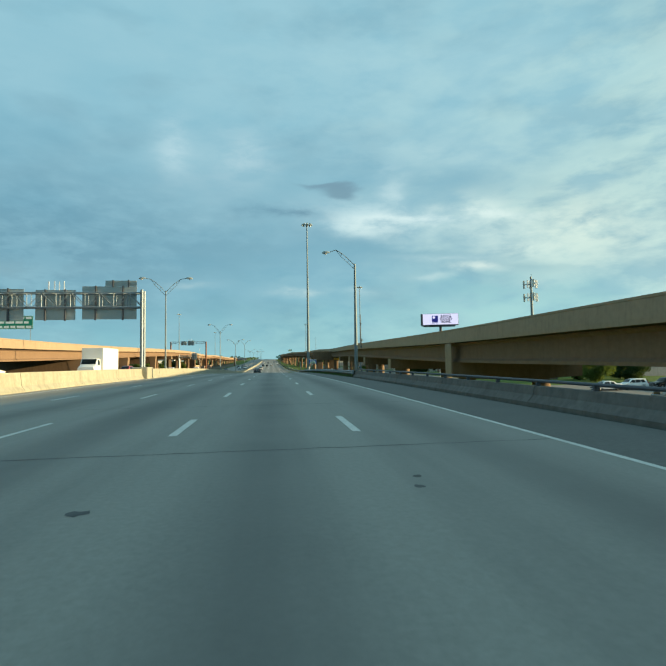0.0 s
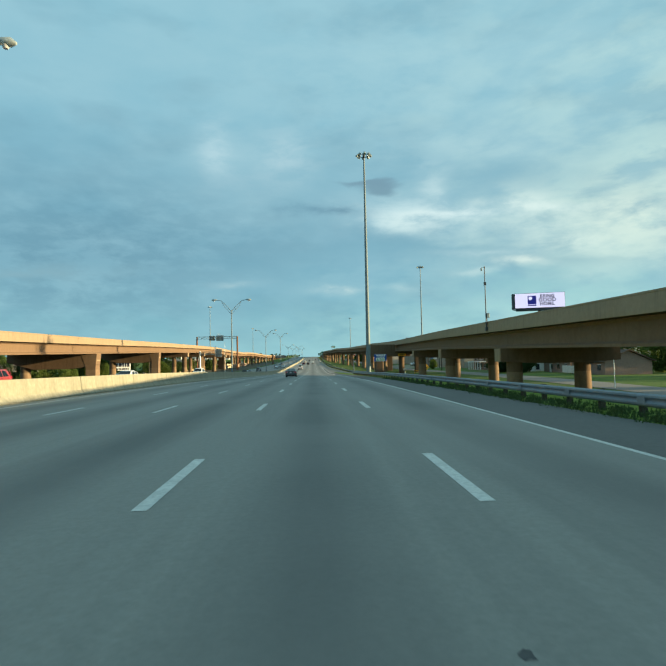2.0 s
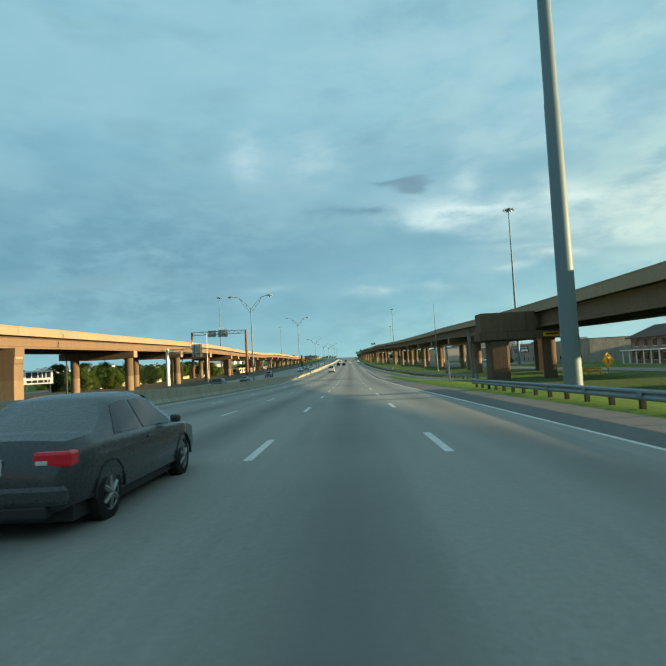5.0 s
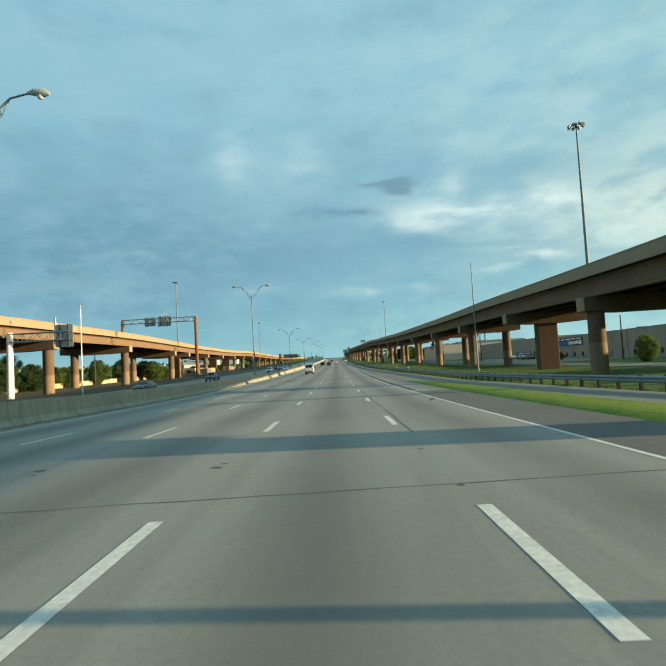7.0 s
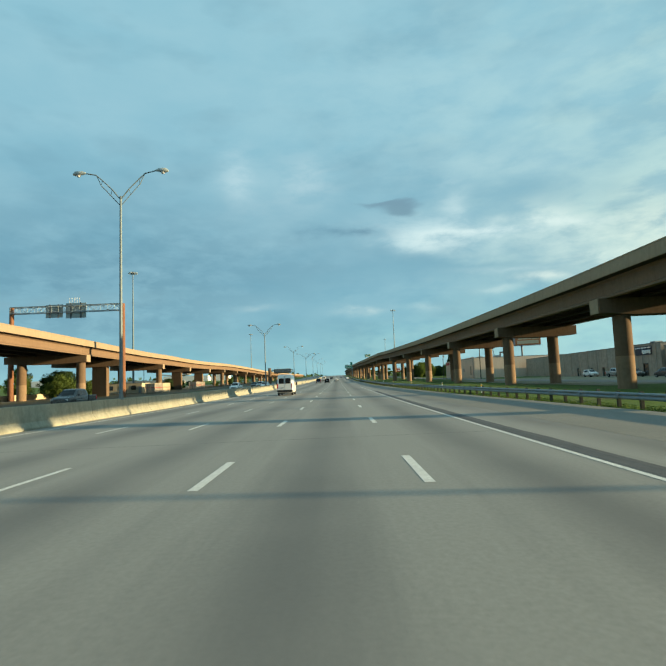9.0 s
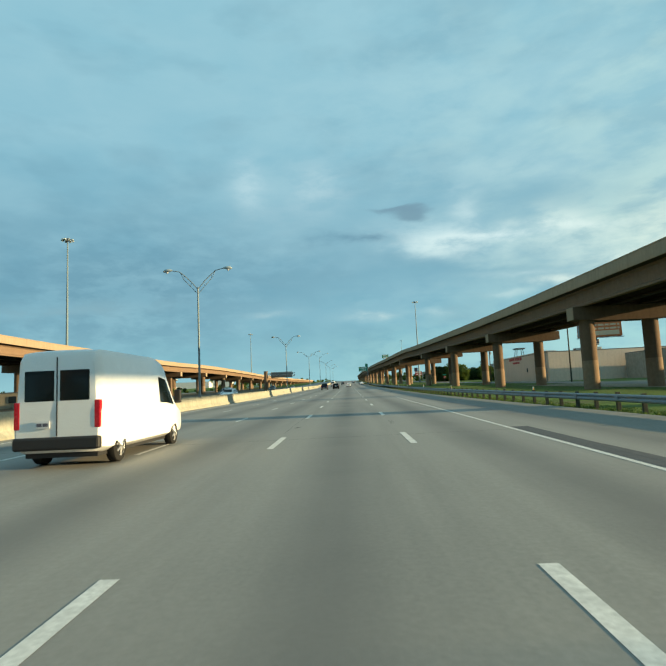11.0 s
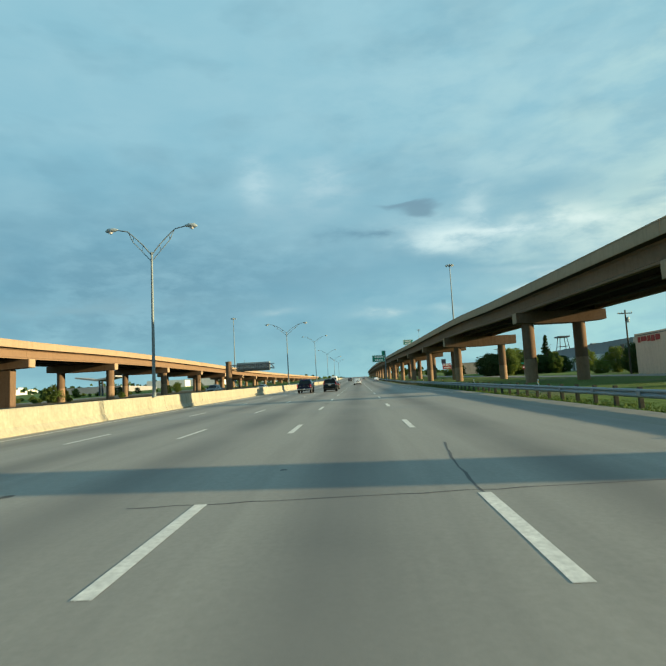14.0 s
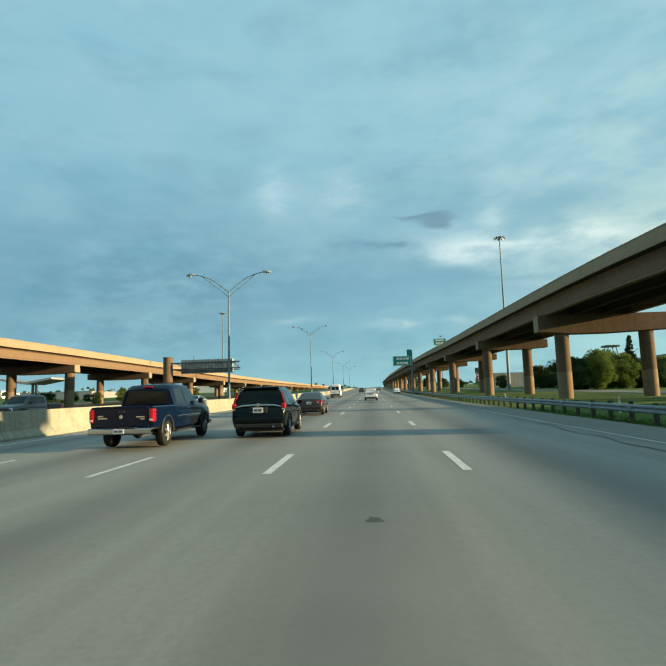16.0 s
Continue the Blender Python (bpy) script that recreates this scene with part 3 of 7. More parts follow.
M["lamp_clear"] = material("lamp_clear", (0.55, 0.55, 0.55), 0.2, vary=0.1, grain=30, stain=4, coat=0.7)
M["glass_dark"] = material("glass_dark", (0.004, 0.008, 0.010), 0.09, vary=0.05, grain=3, stain=0.5, spec=0.35)
M["plate"] = material("plate", (0.62, 0.63, 0.64), 0.5, vary=0.05, grain=30, stain=3)
M["plate_mark"] = material("plate_mark", (0.10, 0.10, 0.13), 0.5, vary=0.05, grain=30, stain=3)
M["bark"] = material("bark", (0.10, 0.075, 0.05), 0.95, vary=0.3, grain=8, stain=1.5, bump=0.5)
M["leaf"] = material("leaf", (0.11, 0.165, 0.045), 0.8, vary=0.35, grain=1.6, stain=0.4, islands=0.5, spec=0.2, through_light=0.4)
M["leaf_dark"] = material("leaf_dark", (0.036, 0.070, 0.028), 0.85, vary=0.3, grain=1.6, stain=0.4, islands=0.5, spec=0.2, through_light=0.15)
M["grass_blade"] = material("grass_blade", (0.095, 0.155, 0.032), 0.85, vary=0.35, grain=1.2, stain=0.3, islands=0.5, spec=0.2)
M["tar"] = material("tar", (0.07, 0.07, 0.07), 0.7, vary=0.25, grain=10, stain=1)
M["patch"] = material("patch", (0.10, 0.10, 0.096), 0.8, vary=0.25, grain=12, stain=1.2)
M["old_asphalt"] = material("old_asphalt", (0.195, 0.19, 0.178), 0.85, vary=0.15, grain=8, stain=0.12)
M["stucco_white"] = material("stucco_white", (0.63, 0.63, 0.61), 0.85, vary=0.06, grain=2, stain=0.12, streak=0.25)
M["stucco_beige"] = material("stucco_beige", (0.60, 0.50, 0.41), 0.85, vary=0.07, grain=2, stain=0.12, streak=0.25)
M["slate_wall"] = material("slate_wall", (0.24, 0.255, 0.27), 0.85, vary=0.1, grain=2, stain=0.12, streak=0.3)
M["stucco_tan"] = material("stucco_tan", (0.34, 0.30, 0.25), 0.85, vary=0.16, grain=1.2, stain=0.2, streak=0.55)
M["stucco_grey"] = material("stucco_grey", (0.28, 0.29, 0.30), 0.85, vary=0.1, grain=2, stain=0.12, streak=0.3)
M["brick_brown"] = material("brick_brown", (0.31, 0.215, 0.18), 0.9, vary=0.2, grain=4, stain=0.3)
M["roof_brown"] = material("roof_brown", (0.115, 0.085, 0.07), 0.9, vary=0.2, grain=4, stain=0.2)
M["roof_grey"] = material("roof_grey", (0.16, 0.16, 0.165), 0.9, vary=0.15, grain=4, stain=0.2)
M["window_glass"] = material("window_glass", (0.02, 0.026, 0.03), 0.12, vary=0.05, grain=2, stain=0.3, spec=0.7)
M["board_blue"] = material("board_blue", (0.02, 0.16, 0.42), 0.5, vary=0.1, grain=4, stain=0.5)
M["red_letters"] = material("red_letters", (0.32, 0.03, 0.03), 0.5, vary=0.1, grain=4, stain=0.5)
M["dark_letters"] = material("dark_letters", (0.03, 0.03, 0.05), 0.5, vary=0.1, grain=4, stain=0.5)
M["cream_wall"] = material("cream_wall", (0.52, 0.43, 0.30), 0.85, vary=0.1, grain=2, stain=0.15, streak=0.2)
M["led_face"] = material("led_face", (0.5, 0.5, 0.55), 0.5, vary=0.02, grain=6, stain=0.5, emit=((0.62, 0.58, 0.80), 0.62))
M["led_blue"] = material("led_blue", (0.02, 0.02, 0.14), 0.5, vary=0.02, grain=6, stain=0.5, emit=((0.02, 0.02, 0.30), 0.25))
M["led_dark"] = material("led_dark", (0.02, 0.02, 0.05), 0.5, vary=0.02, grain=6, stain=0.5, emit=((0.03, 0.025, 0.12), 0.2))
M["entry"] = material("entry", (0.205, 0.20, 0.178), 0.8, vary=0.15, grain=10, stain=0.3, tint=(0.15, 0.148, 0.135))
M["new_asphalt"] = material("new_asphalt", (0.095, 0.10, 0.105), 0.8, vary=0.18, grain=12, stain=0.4, bump=0.2)
M["lot"] = material("lot", (0.25, 0.225, 0.165), 0.9, vary=0.35, grain=3, stain=0.09, tint=(0.10, 0.135, 0.045))
M["dusty"] = material("dusty", (0.125, 0.115, 0.09), 0.95, vary=0.3, grain=2, stain=0.12, spec=0.1, tint=(0.06, 0.075, 0.03))
M["galv"] = material("galv", (0.20, 0.245, 0.275), 0.5, metal=0.45, vary=0.12, grain=4, stain=0.6, streak=0.2)
M["orange_board"] = material("orange_board", (0.45, 0.13, 0.04), 0.6, vary=0.1, grain=3, stain=0.3)


def text_part(words, size, at, mat, parent, spacing=1.0, turn=0.0):
    """Flat raised lettering that faces -y."""
    cu = bpy.data.curves.new("lettering", "FONT")
    cu.body, cu.size, cu.extrude, cu.align_x, cu.align_y = words, size, 0.01, "CENTER", "CENTER"
    cu.space_character = spacing
    cu.offset = size * 0.03
    cu.materials.append(M[mat])
    ob = new("lettering", cu)
    ob.parent = parent
    ob.matrix_basis = pose(*at, 90, 0, turn)
    return ob


def bars(parent, mat, x0, x1, z0, z1, y, n, name="writing_bar", seed=1, along="x"):
    """Rows of plain bars in place of writing that cannot be read."""
    rnd = random.Random(seed)
    h = (z1 - z0) / (n * 2.0 - 1.0)
    for i in range(n):
        zt = z1 - i * h * 2.0
        bm, x = bmesh.new(), x0 + rnd.uniform(0, 0.12) * (x1 - x0)
        while x < x1 - 0.05 * (x1 - x0):
            w = min(x1 - x, rnd.uniform(0.10, 0.24) * (x1 - x0))
            if along == "x":
                box(x, x + w, y - 0.02, y, zt - h, zt, bm)
            else:
                box(y - 0.02, y, x, x + w, zt - h, zt, bm)
            x += w + 0.04 * (x1 - x0)
        part(name, bm, mat, parent)


# ---------------------------------------------------------------- road details
def ribbon(name, pts, width, mat, label, category="road marking", lift=0.002):
    bm = bmesh.new()
    rows = []
    for i, (x, y) in enumerate(pts):
        a, b = pts[max(i - 1, 0)], pts[min(i + 1, len(pts) - 1)]
        d = Vector((b[0] - a[0], b[1] - a[1])).normalized()
        w = width * (0.7 + 0.6 * noise.noise((x * 0.9, y * 0.7, 3.1)) ** 2 + 0.25 * math.sin(i * 1.7))
        n = Vector((-d.y, d.x)) * w / 2
        rows.append([bm.verts.new((x + s * n.x, y + s * n.y, road_z(y) + lift)) for s in (1, -1)])
    for a, b in zip(rows, rows[1:]):
        bm.faces.new((a[0], a[1], b[1], b[0]))
    return tagged(part(name, bm, mat), label, category, kind="structure")


def build_road_details():
    rnd = random.Random(4)
    # tarred joints across the lanes
    for y, x0, x1 in ((18.2, -12.8, 4.9), (8.9, -4.2, 5.0), (41.0, -12.8, 4.8), (49.5, -2.5, 4.0), (123.0, -12.8, 4.9), (197.9, -9.0, 7.0), (262.0, -12.5, 4.9), (318.0, -12, 5), (356.0, -12, 6.0), (392.0, -3, 6)):
        n = 28
        pts = [(x0 + (x1 - x0) * i / n, y + 0.05 * (x0 + (x1 - x0) * i / n) + 0.07 * noise.noise((i * 0.7, y, 0.0))) for i in range(n + 1)]
        ribbon("tar_joint", pts, 0.055, "tar", "dark tarred joint across the concrete lanes")
    # a long seam beside a lane line, and one along the edge line
    ribbon("tar_seam", [(1.84 + 0.05 * noise.noise((0, i * 0.4, 0)), 204 + i * 1.3) for i in range(22)], 0.06, "tar", "dark tarred seam along a lane line")
    ribbon("tar_seam", [(5.42 + 0.1 * noise.noise((3, i * 0.3, 0)), 236 + i * 2.0) for i in range(40)], 0.26, "tar", "ragged tarred seam along the edge line", lift=0.0045)
    ribbon("tar_seam", [(-2.2 + 0.05 * noise.noise((7, i * 0.4, 0)), 320 + i * 1.0) for i in range(12)], 0.02, "patch", "dark tarred seam along a lane line")
    ribbon("tar_seam", [(1.62 + 0.03 * i * i / 9 - 0.012 * i + 0.05 * noise.noise((7, i * 0.7, 2)), 390.6 + i * 0.55) for i in range(13)], 0.06, "tar", "dark tarred seam along a lane line")
    # ragged cracks in the entry lane
    ribbon("tar_seam", [(6.05 + 0.045 * i + 0.35 * noise.noise((1.5, i * 0.45, 0)), 380 + i * 0.6) for i in range(22)], 0.05, "patch", "ragged dark crack in the entry lane", lift=0.013)
    ribbon("tar_seam", [(5.2 + 0.16 * i, 386.4 + 0.25 * noise.noise((i * 0.6, 2, 0))) for i in range(12)], 0.05, "patch", "ragged dark crack in the entry lane", lift=0.013)
    ribbon("tar_seam", [(5.95 + 0.016 * i + 0.3 * noise.noise((4.2, i * 0.4, 0)), 447 + i * 0.7) for i in range(30)], 0.055, "patch", "ragged dark crack in the entry lane", lift=0.013)
    # spalls and patches
    spots = [(1.7, 6.6), (1.59, 6.05), (-1.97, 5.5), (-2.28, 50.2), (5.67, 49.6), (-5.72, 55.3), (0.84, 56.7), (1.61, 54.7), (-6.5, 106), (-2.4, 106.5), (-1.9, 105.3), (2.6, 104.5), (-2.06, 200.7), (-2.12, 200.3), (-5.63, 201.0), (-5.5, 200.5), (1.61, 197.9), (1.59, 201.2), (2.3, 229.5), (-2.1, 226), (1.62, 323.9), (1.66, 323.3), (1.6, 322.7), (-1.94, 322.5), (-2.02, 322.3), (2.6, 351), (-2.08, 420.3), (-2.12, 420.0), (1.58, 421.1), (-5.5, 420.7), (0.67, 423.5), (-0.05, 446.2), (-1.3, 394.4), (-5.4, 393)]
    for x, y in spots:
        n, r = 9, rnd.uniform(0.05, 0.13)
        bm = bmesh.new()
        vs = []
        for k in range(n):
            a, q = k * math.tau / n, r * rnd.uniform(0.5, 1.3)
            px, py = x + q * math.cos(a), y + 1.2 * q * math.sin(a)
            vs.append(bm.verts.new((px, py, road_z(py) + 0.0025)))
        bm.faces.new(vs)
        tagged(part("road_patch", bm, "patch" if rnd.random() < 0.6 else "tar"), "small dark spalled patch in the concrete lane", "road patch", kind="structure")
    for pts, w in ((((4.3, 216), (4.9, 218), (5.4, 219.5), (5.6, 221), (5.5, 222.6), (5.8, 224)), 0.28), (((2.1, 56.55), (2.5, 56.62), (2.9, 56.6)), 0.14), (((4.1, 56.7), (4.5, 56.68), (4.8, 56.75)), 0.16)):
        ribbon("road_patch", list(pts), w, "patch", "dark ragged patch on the worn concrete", lift=0.0015)


def build_pavements():
    """Carriageway across the median, service roads and lots."""
    def sheet(name, x0, x1, y0, y1, lift, mat, label):
        bm = bmesh.new()
        ys, n = stations(y0, y1), 6
        rows = [[bm.verts.new((x0 + (x1 - x0) * i / n, y, land_z(x0 + (x1 - x0) * i / n, y) + lift)) for i in range(n + 1)] for y in ys]
        for a, b in zip(rows, rows[1:]):
            for i in range(n):
                bm.faces.new((a[i], a[i + 1], b[i + 1], b[i]))
        return tagged(part(name, bm, mat), label, "road", kind="structure")
    tagged(strip("opposite_road", -33.5, -14.2, -120, 2000, 0.0, "road"), "opposite carriageway of worn concrete beyond the barrier", "road", kind="structure")
    sheet("service_road", 37.5, 45.0, -60, 1500, 0.05, "old_asphalt", "grey service road beneath the ramp")
    sheet("parking_lot", 46.5, 84.0, -40, 92, 0.05, "old_asphalt", "grey asphalt parking lot on lower ground")
    sheet("parking_lot", 30, 64, 306, 396, 0.035, "lot", "pale dusty concrete lot before a warehouse")
    sheet("service_road", -84.0, -75.0, -60, 900, 0.05, "old_asphalt", "grey service road beyond the west ramp")
    sheet("west_lot", -75.0, -36.5, 90, 640, 0.04, "dusty", "dull bare dirt and worn paving beneath the west ramp")
    # widening of the road at the entry lane
    bm = bmesh.new()
    edge = [(198, 17.5), (206, 14.6), (216, 13.6), (230, 13.1), (245, 12.6), (275, 12.2), (305, 11.1), (337, 10.05), (365, 9.6), (400, 9.3), (600, 9.1), (1200, 9.1)]
    inner = [(196, 15.0), (204, 10.4), (228, 10.0), (240, 9.4), (249, 7.38)]
    ys = [197 + i * 2.0 for i in range(30)] + stations(257, 1200)
    rows = []
    for y in ys:
        p, q = curve_at(inner, y), curve_at(edge, y)
        rows.append([bm.verts.new((x, y, land_z(x, y) + 0.123)) for x in (p, p + (q - p) * 0.33, p + (q - p) * 0.66, q)])
    for a, b in zip(rows, rows[1:]):
        for i in range(3):
            bm.faces.new((a[i], a[i + 1], b[i + 1], b[i]))
    tagged(part("road_shoulder", bm, "entry"), "grey asphalt entry lane merging beside the freeway", "road", kind="structure")
    bm = bmesh.new()
    line = [(350, 4.9), (358, 4.94), (428, 7.8), (450, 7.0), (470, 6.8), (600, 6.8)]
    for y0, y1, label in ((352, 360, "worn end of the white edge line"), (430, 480, "faded white line beside the entry lane")):
        rows, y = [], y0
        bm = bmesh.new()
        while y <= y1:
            x = curve_at(line, y)
            rows.append((bm.verts.new((x - 0.05, y, road_z(y) + 0.007)), bm.verts.new((x + 0.05, y, road_z(y) + 0.007))))
            y += 2
        for p, q in zip(rows, rows[1:]):
            bm.faces.new((p[0], p[1], q[1], q[0]))
        tagged(part("edge_line", bm, "faded_line"), label, "road marking", kind="structure")
    # newer asphalt laid beside the edge line
    tagged(strip("asphalt_strip", EDGE + 0.12, 5.52, 228, 319, 0.0035, "new_asphalt"), "dark asphalt strip laid along the edge line", "road", kind="structure")


build_pavements()
build_road_details()


# ---------------------------------------------------------------- right edge: barrier and guard rail
def build_edge_barrier():
    base = thing("edge_barrier", "dark weathered concrete edge barrier of the raised road", "barrier", kind="structure")
    y = -56.0
    while y < 51:
        ys = [y + 0.02, y + 4.5, y + 8.98]
        sec = [(-0.30, -0.05), (-0.30, 0.08), (-0.12, 0.3), (-0.06, 0.57), (0.2, 0.57), (0.2, -3.2)]
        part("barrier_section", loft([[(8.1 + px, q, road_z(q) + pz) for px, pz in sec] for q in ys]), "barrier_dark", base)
        y += 9.0
    # steel rail on short posts along its top
    pts = [(8.16, q, road_z(q) + 0.73) for q in range(-56, 55, 6)]
    part("top_rail", tube(pts, 0.05, 8), "steel_dark", base)
    for q in range(-56, 52, 3):
        part("rail_post", box(8.10, 8.22, q - 0.05, q + 0.05, road_z(q) + 0.55, road_z(q) + 0.71), "steel_dark", base)


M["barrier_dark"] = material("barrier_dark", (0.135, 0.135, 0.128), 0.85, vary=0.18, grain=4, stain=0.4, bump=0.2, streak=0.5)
build_edge_barrier()

GX = [(51.6, 7.75), (54, 7.85), (125, 7.65), (160, 8.2), (174, 8.6)]
GX2 = [(203, 15.6), (214, 14.5), (228, 13.9), (245, 13.3), (275, 13.2), (305, 12.0), (337, 10.85), (365, 10.5), (410, 10.2), (460, 10.1), (900, 10.1)]


def guard_z(x, y):
    return land_z(x, y) + 0.02


def build_guardrail(path, y0, y1, label, rise=0.775):
    g = thing("guard_rail", label, "guard rail", kind="structure")
    prof = [(0.0, 0.40), (-0.045, 0.44), (-0.05, 0.49), (0.0, 0.545), (0.0, 0.575), (-0.05, 0.63), (-0.045, 0.68), (0.0, 0.72), (0.006, 0.72), (0.006, 0.40)]
    X = lambda q: curve_at(path, q)
    y = y0
    while y < y1 - 0.1:
        L = 3.81 if y < 560 else 15.24
        L = min(L, y1 - y)
        ys = [y, y + L + 0.02]
        part("rail", loft([[(X(q) + px, q, guard_z(X(q), q) + pz) for px, pz in prof] for q in ys]), "galv", g)
        part("splice", box(X(y) - 0.056, X(y) - 0.03, y - 0.16, y + 0.16, guard_z(X(y), y) + 0.46, guard_z(X(y), y) + 0.66, bevel=0.01), "galv", g)
        y += L
    for q in (y0, y1):
        if q < 560:
            part("end_shoe", box(X(q) - 0.10, X(q) + 0.06, q - 0.25, q + 0.05, guard_z(X(q), q) + 0.38, guard_z(X(q), q) + 0.76, bevel=0.03), "galv", g)
    rnd = random.Random(8)
    far = bmesh.new()
    y = y0 + 0.4
    while y < y1:
        x = X(y)
        z = guard_z(x, y)
        lean = rnd.uniform(-0.02, 0.02)
        bm = far if y > 560 else None
        b = box(x + 0.16, x + 0.32, y - 0.07 + lean, y + 0.07 + lean, z - 0.4, z + rise + rnd.uniform(-0.02, 0.04), bm, bevel=0 if bm else 0.012)
        box(x + 0.01, x + 0.16, y - 0.06, y + 0.06, z + 0.42, z + 0.68, b)
        if y <= 560:
            part("post", b, "wood", g)
        y += 1.905
    if y1 > 560:
        tagged(part("post", far, "wood", g), kind="stuff")


build_guardrail(GX, 51.6, 174.0, "galvanised steel guard rail on dark posts along the shoulder", 0.68)
build_guardrail(GX2, 203.0, 820.0, "galvanised steel guard rail on dark posts beyond the entry lane")


def build_grass():
    """Tufts of long grass along the rail and the verge: uncountable, so one mesh."""
    rnd = random.Random(12)
    verts, faces = [], []
    def tuft(x, y, h, n):
        z = land_z(x, y) - 0.02
        for _ in range(n):
            a, r = rnd.uniform(0, math.tau), rnd.uniform(0, 0.14)
            bx, by, w = x + r * math.cos(a), y + r * math.sin(a), rnd.uniform(0.012, 0.03)
            hh, lean = h * rnd.uniform(0.5, 1.1), rnd.uniform(-0.12, 0.12)
            c, s = math.cos(a), math.sin(a)
            k = len(verts)
            verts.extend([(bx - w * c, by - w * s, z), (bx + w * c, by + w * s, z), (bx + lean, by + lean * 0.6, z + hh)])
            faces.append((k, k + 1, k + 2))
    for _ in range(15000):
        y = 56 + 420 * rnd.random() ** 1.0
        gx = curve_at(GX if y < 190 else GX2, y)
        if y < 249:
            gore = rnd.random() < 0.5
            x = rnd.uniform(8.0, 10.3) if gore and y > 185 else rnd.uniform(gx - 0.3, gx + 2.0)
        else:
            x = rnd.uniform(gx - 0.5, gx + 2.0)
        near = abs(x - gx) < 0.7
        tuft(x, y, 0.15 if near else 0.08, 6)
    me = bpy.data.meshes.new("verge_grass")
    me.from_pydata(verts, [], faces)
    me.materials.append(M["grass_blade"])
    tagged(new("verge_grass", me), "tufts of green verge grass along the guard rail", "grass", kind="stuff")


build_grass()


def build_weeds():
    """Rank weeds up to the rail; their dark green paints in the ramp's shade too."""
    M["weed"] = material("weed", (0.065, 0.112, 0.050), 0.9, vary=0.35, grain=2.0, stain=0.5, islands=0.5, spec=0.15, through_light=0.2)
    rnd = random.Random(77)
    verts, faces = [], []
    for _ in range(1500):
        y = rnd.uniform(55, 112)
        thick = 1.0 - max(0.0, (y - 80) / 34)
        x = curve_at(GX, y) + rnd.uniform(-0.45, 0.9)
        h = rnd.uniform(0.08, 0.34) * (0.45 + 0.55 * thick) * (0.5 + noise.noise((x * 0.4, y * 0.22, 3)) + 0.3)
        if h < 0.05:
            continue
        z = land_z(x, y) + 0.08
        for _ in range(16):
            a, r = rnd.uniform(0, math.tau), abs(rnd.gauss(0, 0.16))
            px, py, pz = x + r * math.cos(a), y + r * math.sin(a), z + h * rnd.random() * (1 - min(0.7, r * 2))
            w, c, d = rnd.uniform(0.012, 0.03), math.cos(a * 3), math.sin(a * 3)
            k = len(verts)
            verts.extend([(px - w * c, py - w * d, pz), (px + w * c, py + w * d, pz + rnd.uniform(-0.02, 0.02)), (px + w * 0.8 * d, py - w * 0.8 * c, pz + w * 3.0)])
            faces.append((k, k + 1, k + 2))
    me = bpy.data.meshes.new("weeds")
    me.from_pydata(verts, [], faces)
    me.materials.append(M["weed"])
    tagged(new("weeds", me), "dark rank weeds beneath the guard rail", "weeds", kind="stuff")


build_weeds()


def build_verge():
    """The mown strip beside the shoulder, and the gore up to the entry lane."""
    M["lush"] = material("lush", (0.115, 0.185, 0.03), 0.95, vary=0.45, grain=3.5, stain=0.5, bump=0.8, spec=0.1, tint=(0.17, 0.20, 0.035))
    bm = bmesh.new()
    rows = []
    west = [(56, 7.3), (150, 7.3), (222, 7.3), (240, 7.3), (248, 7.3)]
    east = [(56, 12.0), (150, 12.5), (190, 13.0), (198, 12.3), (204, 10.8), (228, 10.5), (240, 10.0), (248.5, 8.4)]
    ys = [56 + i * 1.75 for i in range(111)]
    for y in ys:
        w = curve_at(west, y) + 0.12 * noise.noise((0, y * 0.35, 1))
        f = max(w + 0.1, curve_at(east, y) + 0.2 * noise.noise((4, y * 0.3, 2)))
        rows.append([bm.verts.new((q, y, land_z(q, y) + (0.03 if k == 0 else 0.105 if k == 4 else 0.14 + 0.04 * noise.noise((q, y * 0.5, 7))))) for k, q in enumerate((w, w + (f - w) * 0.12, (w + f) / 2, w + (f - w) * 0.9, f))])
    for a, b in zip(rows, rows[1:]):
        for i in range(4):
            bm.faces.new((a[i], a[i + 1], b[i + 1], b[i]))
    tagged(part("grass_verge", bm, "lush", smooth=True), "bright green mown grass strip beside the shoulder", "grass", kind="structure")


build_verge()


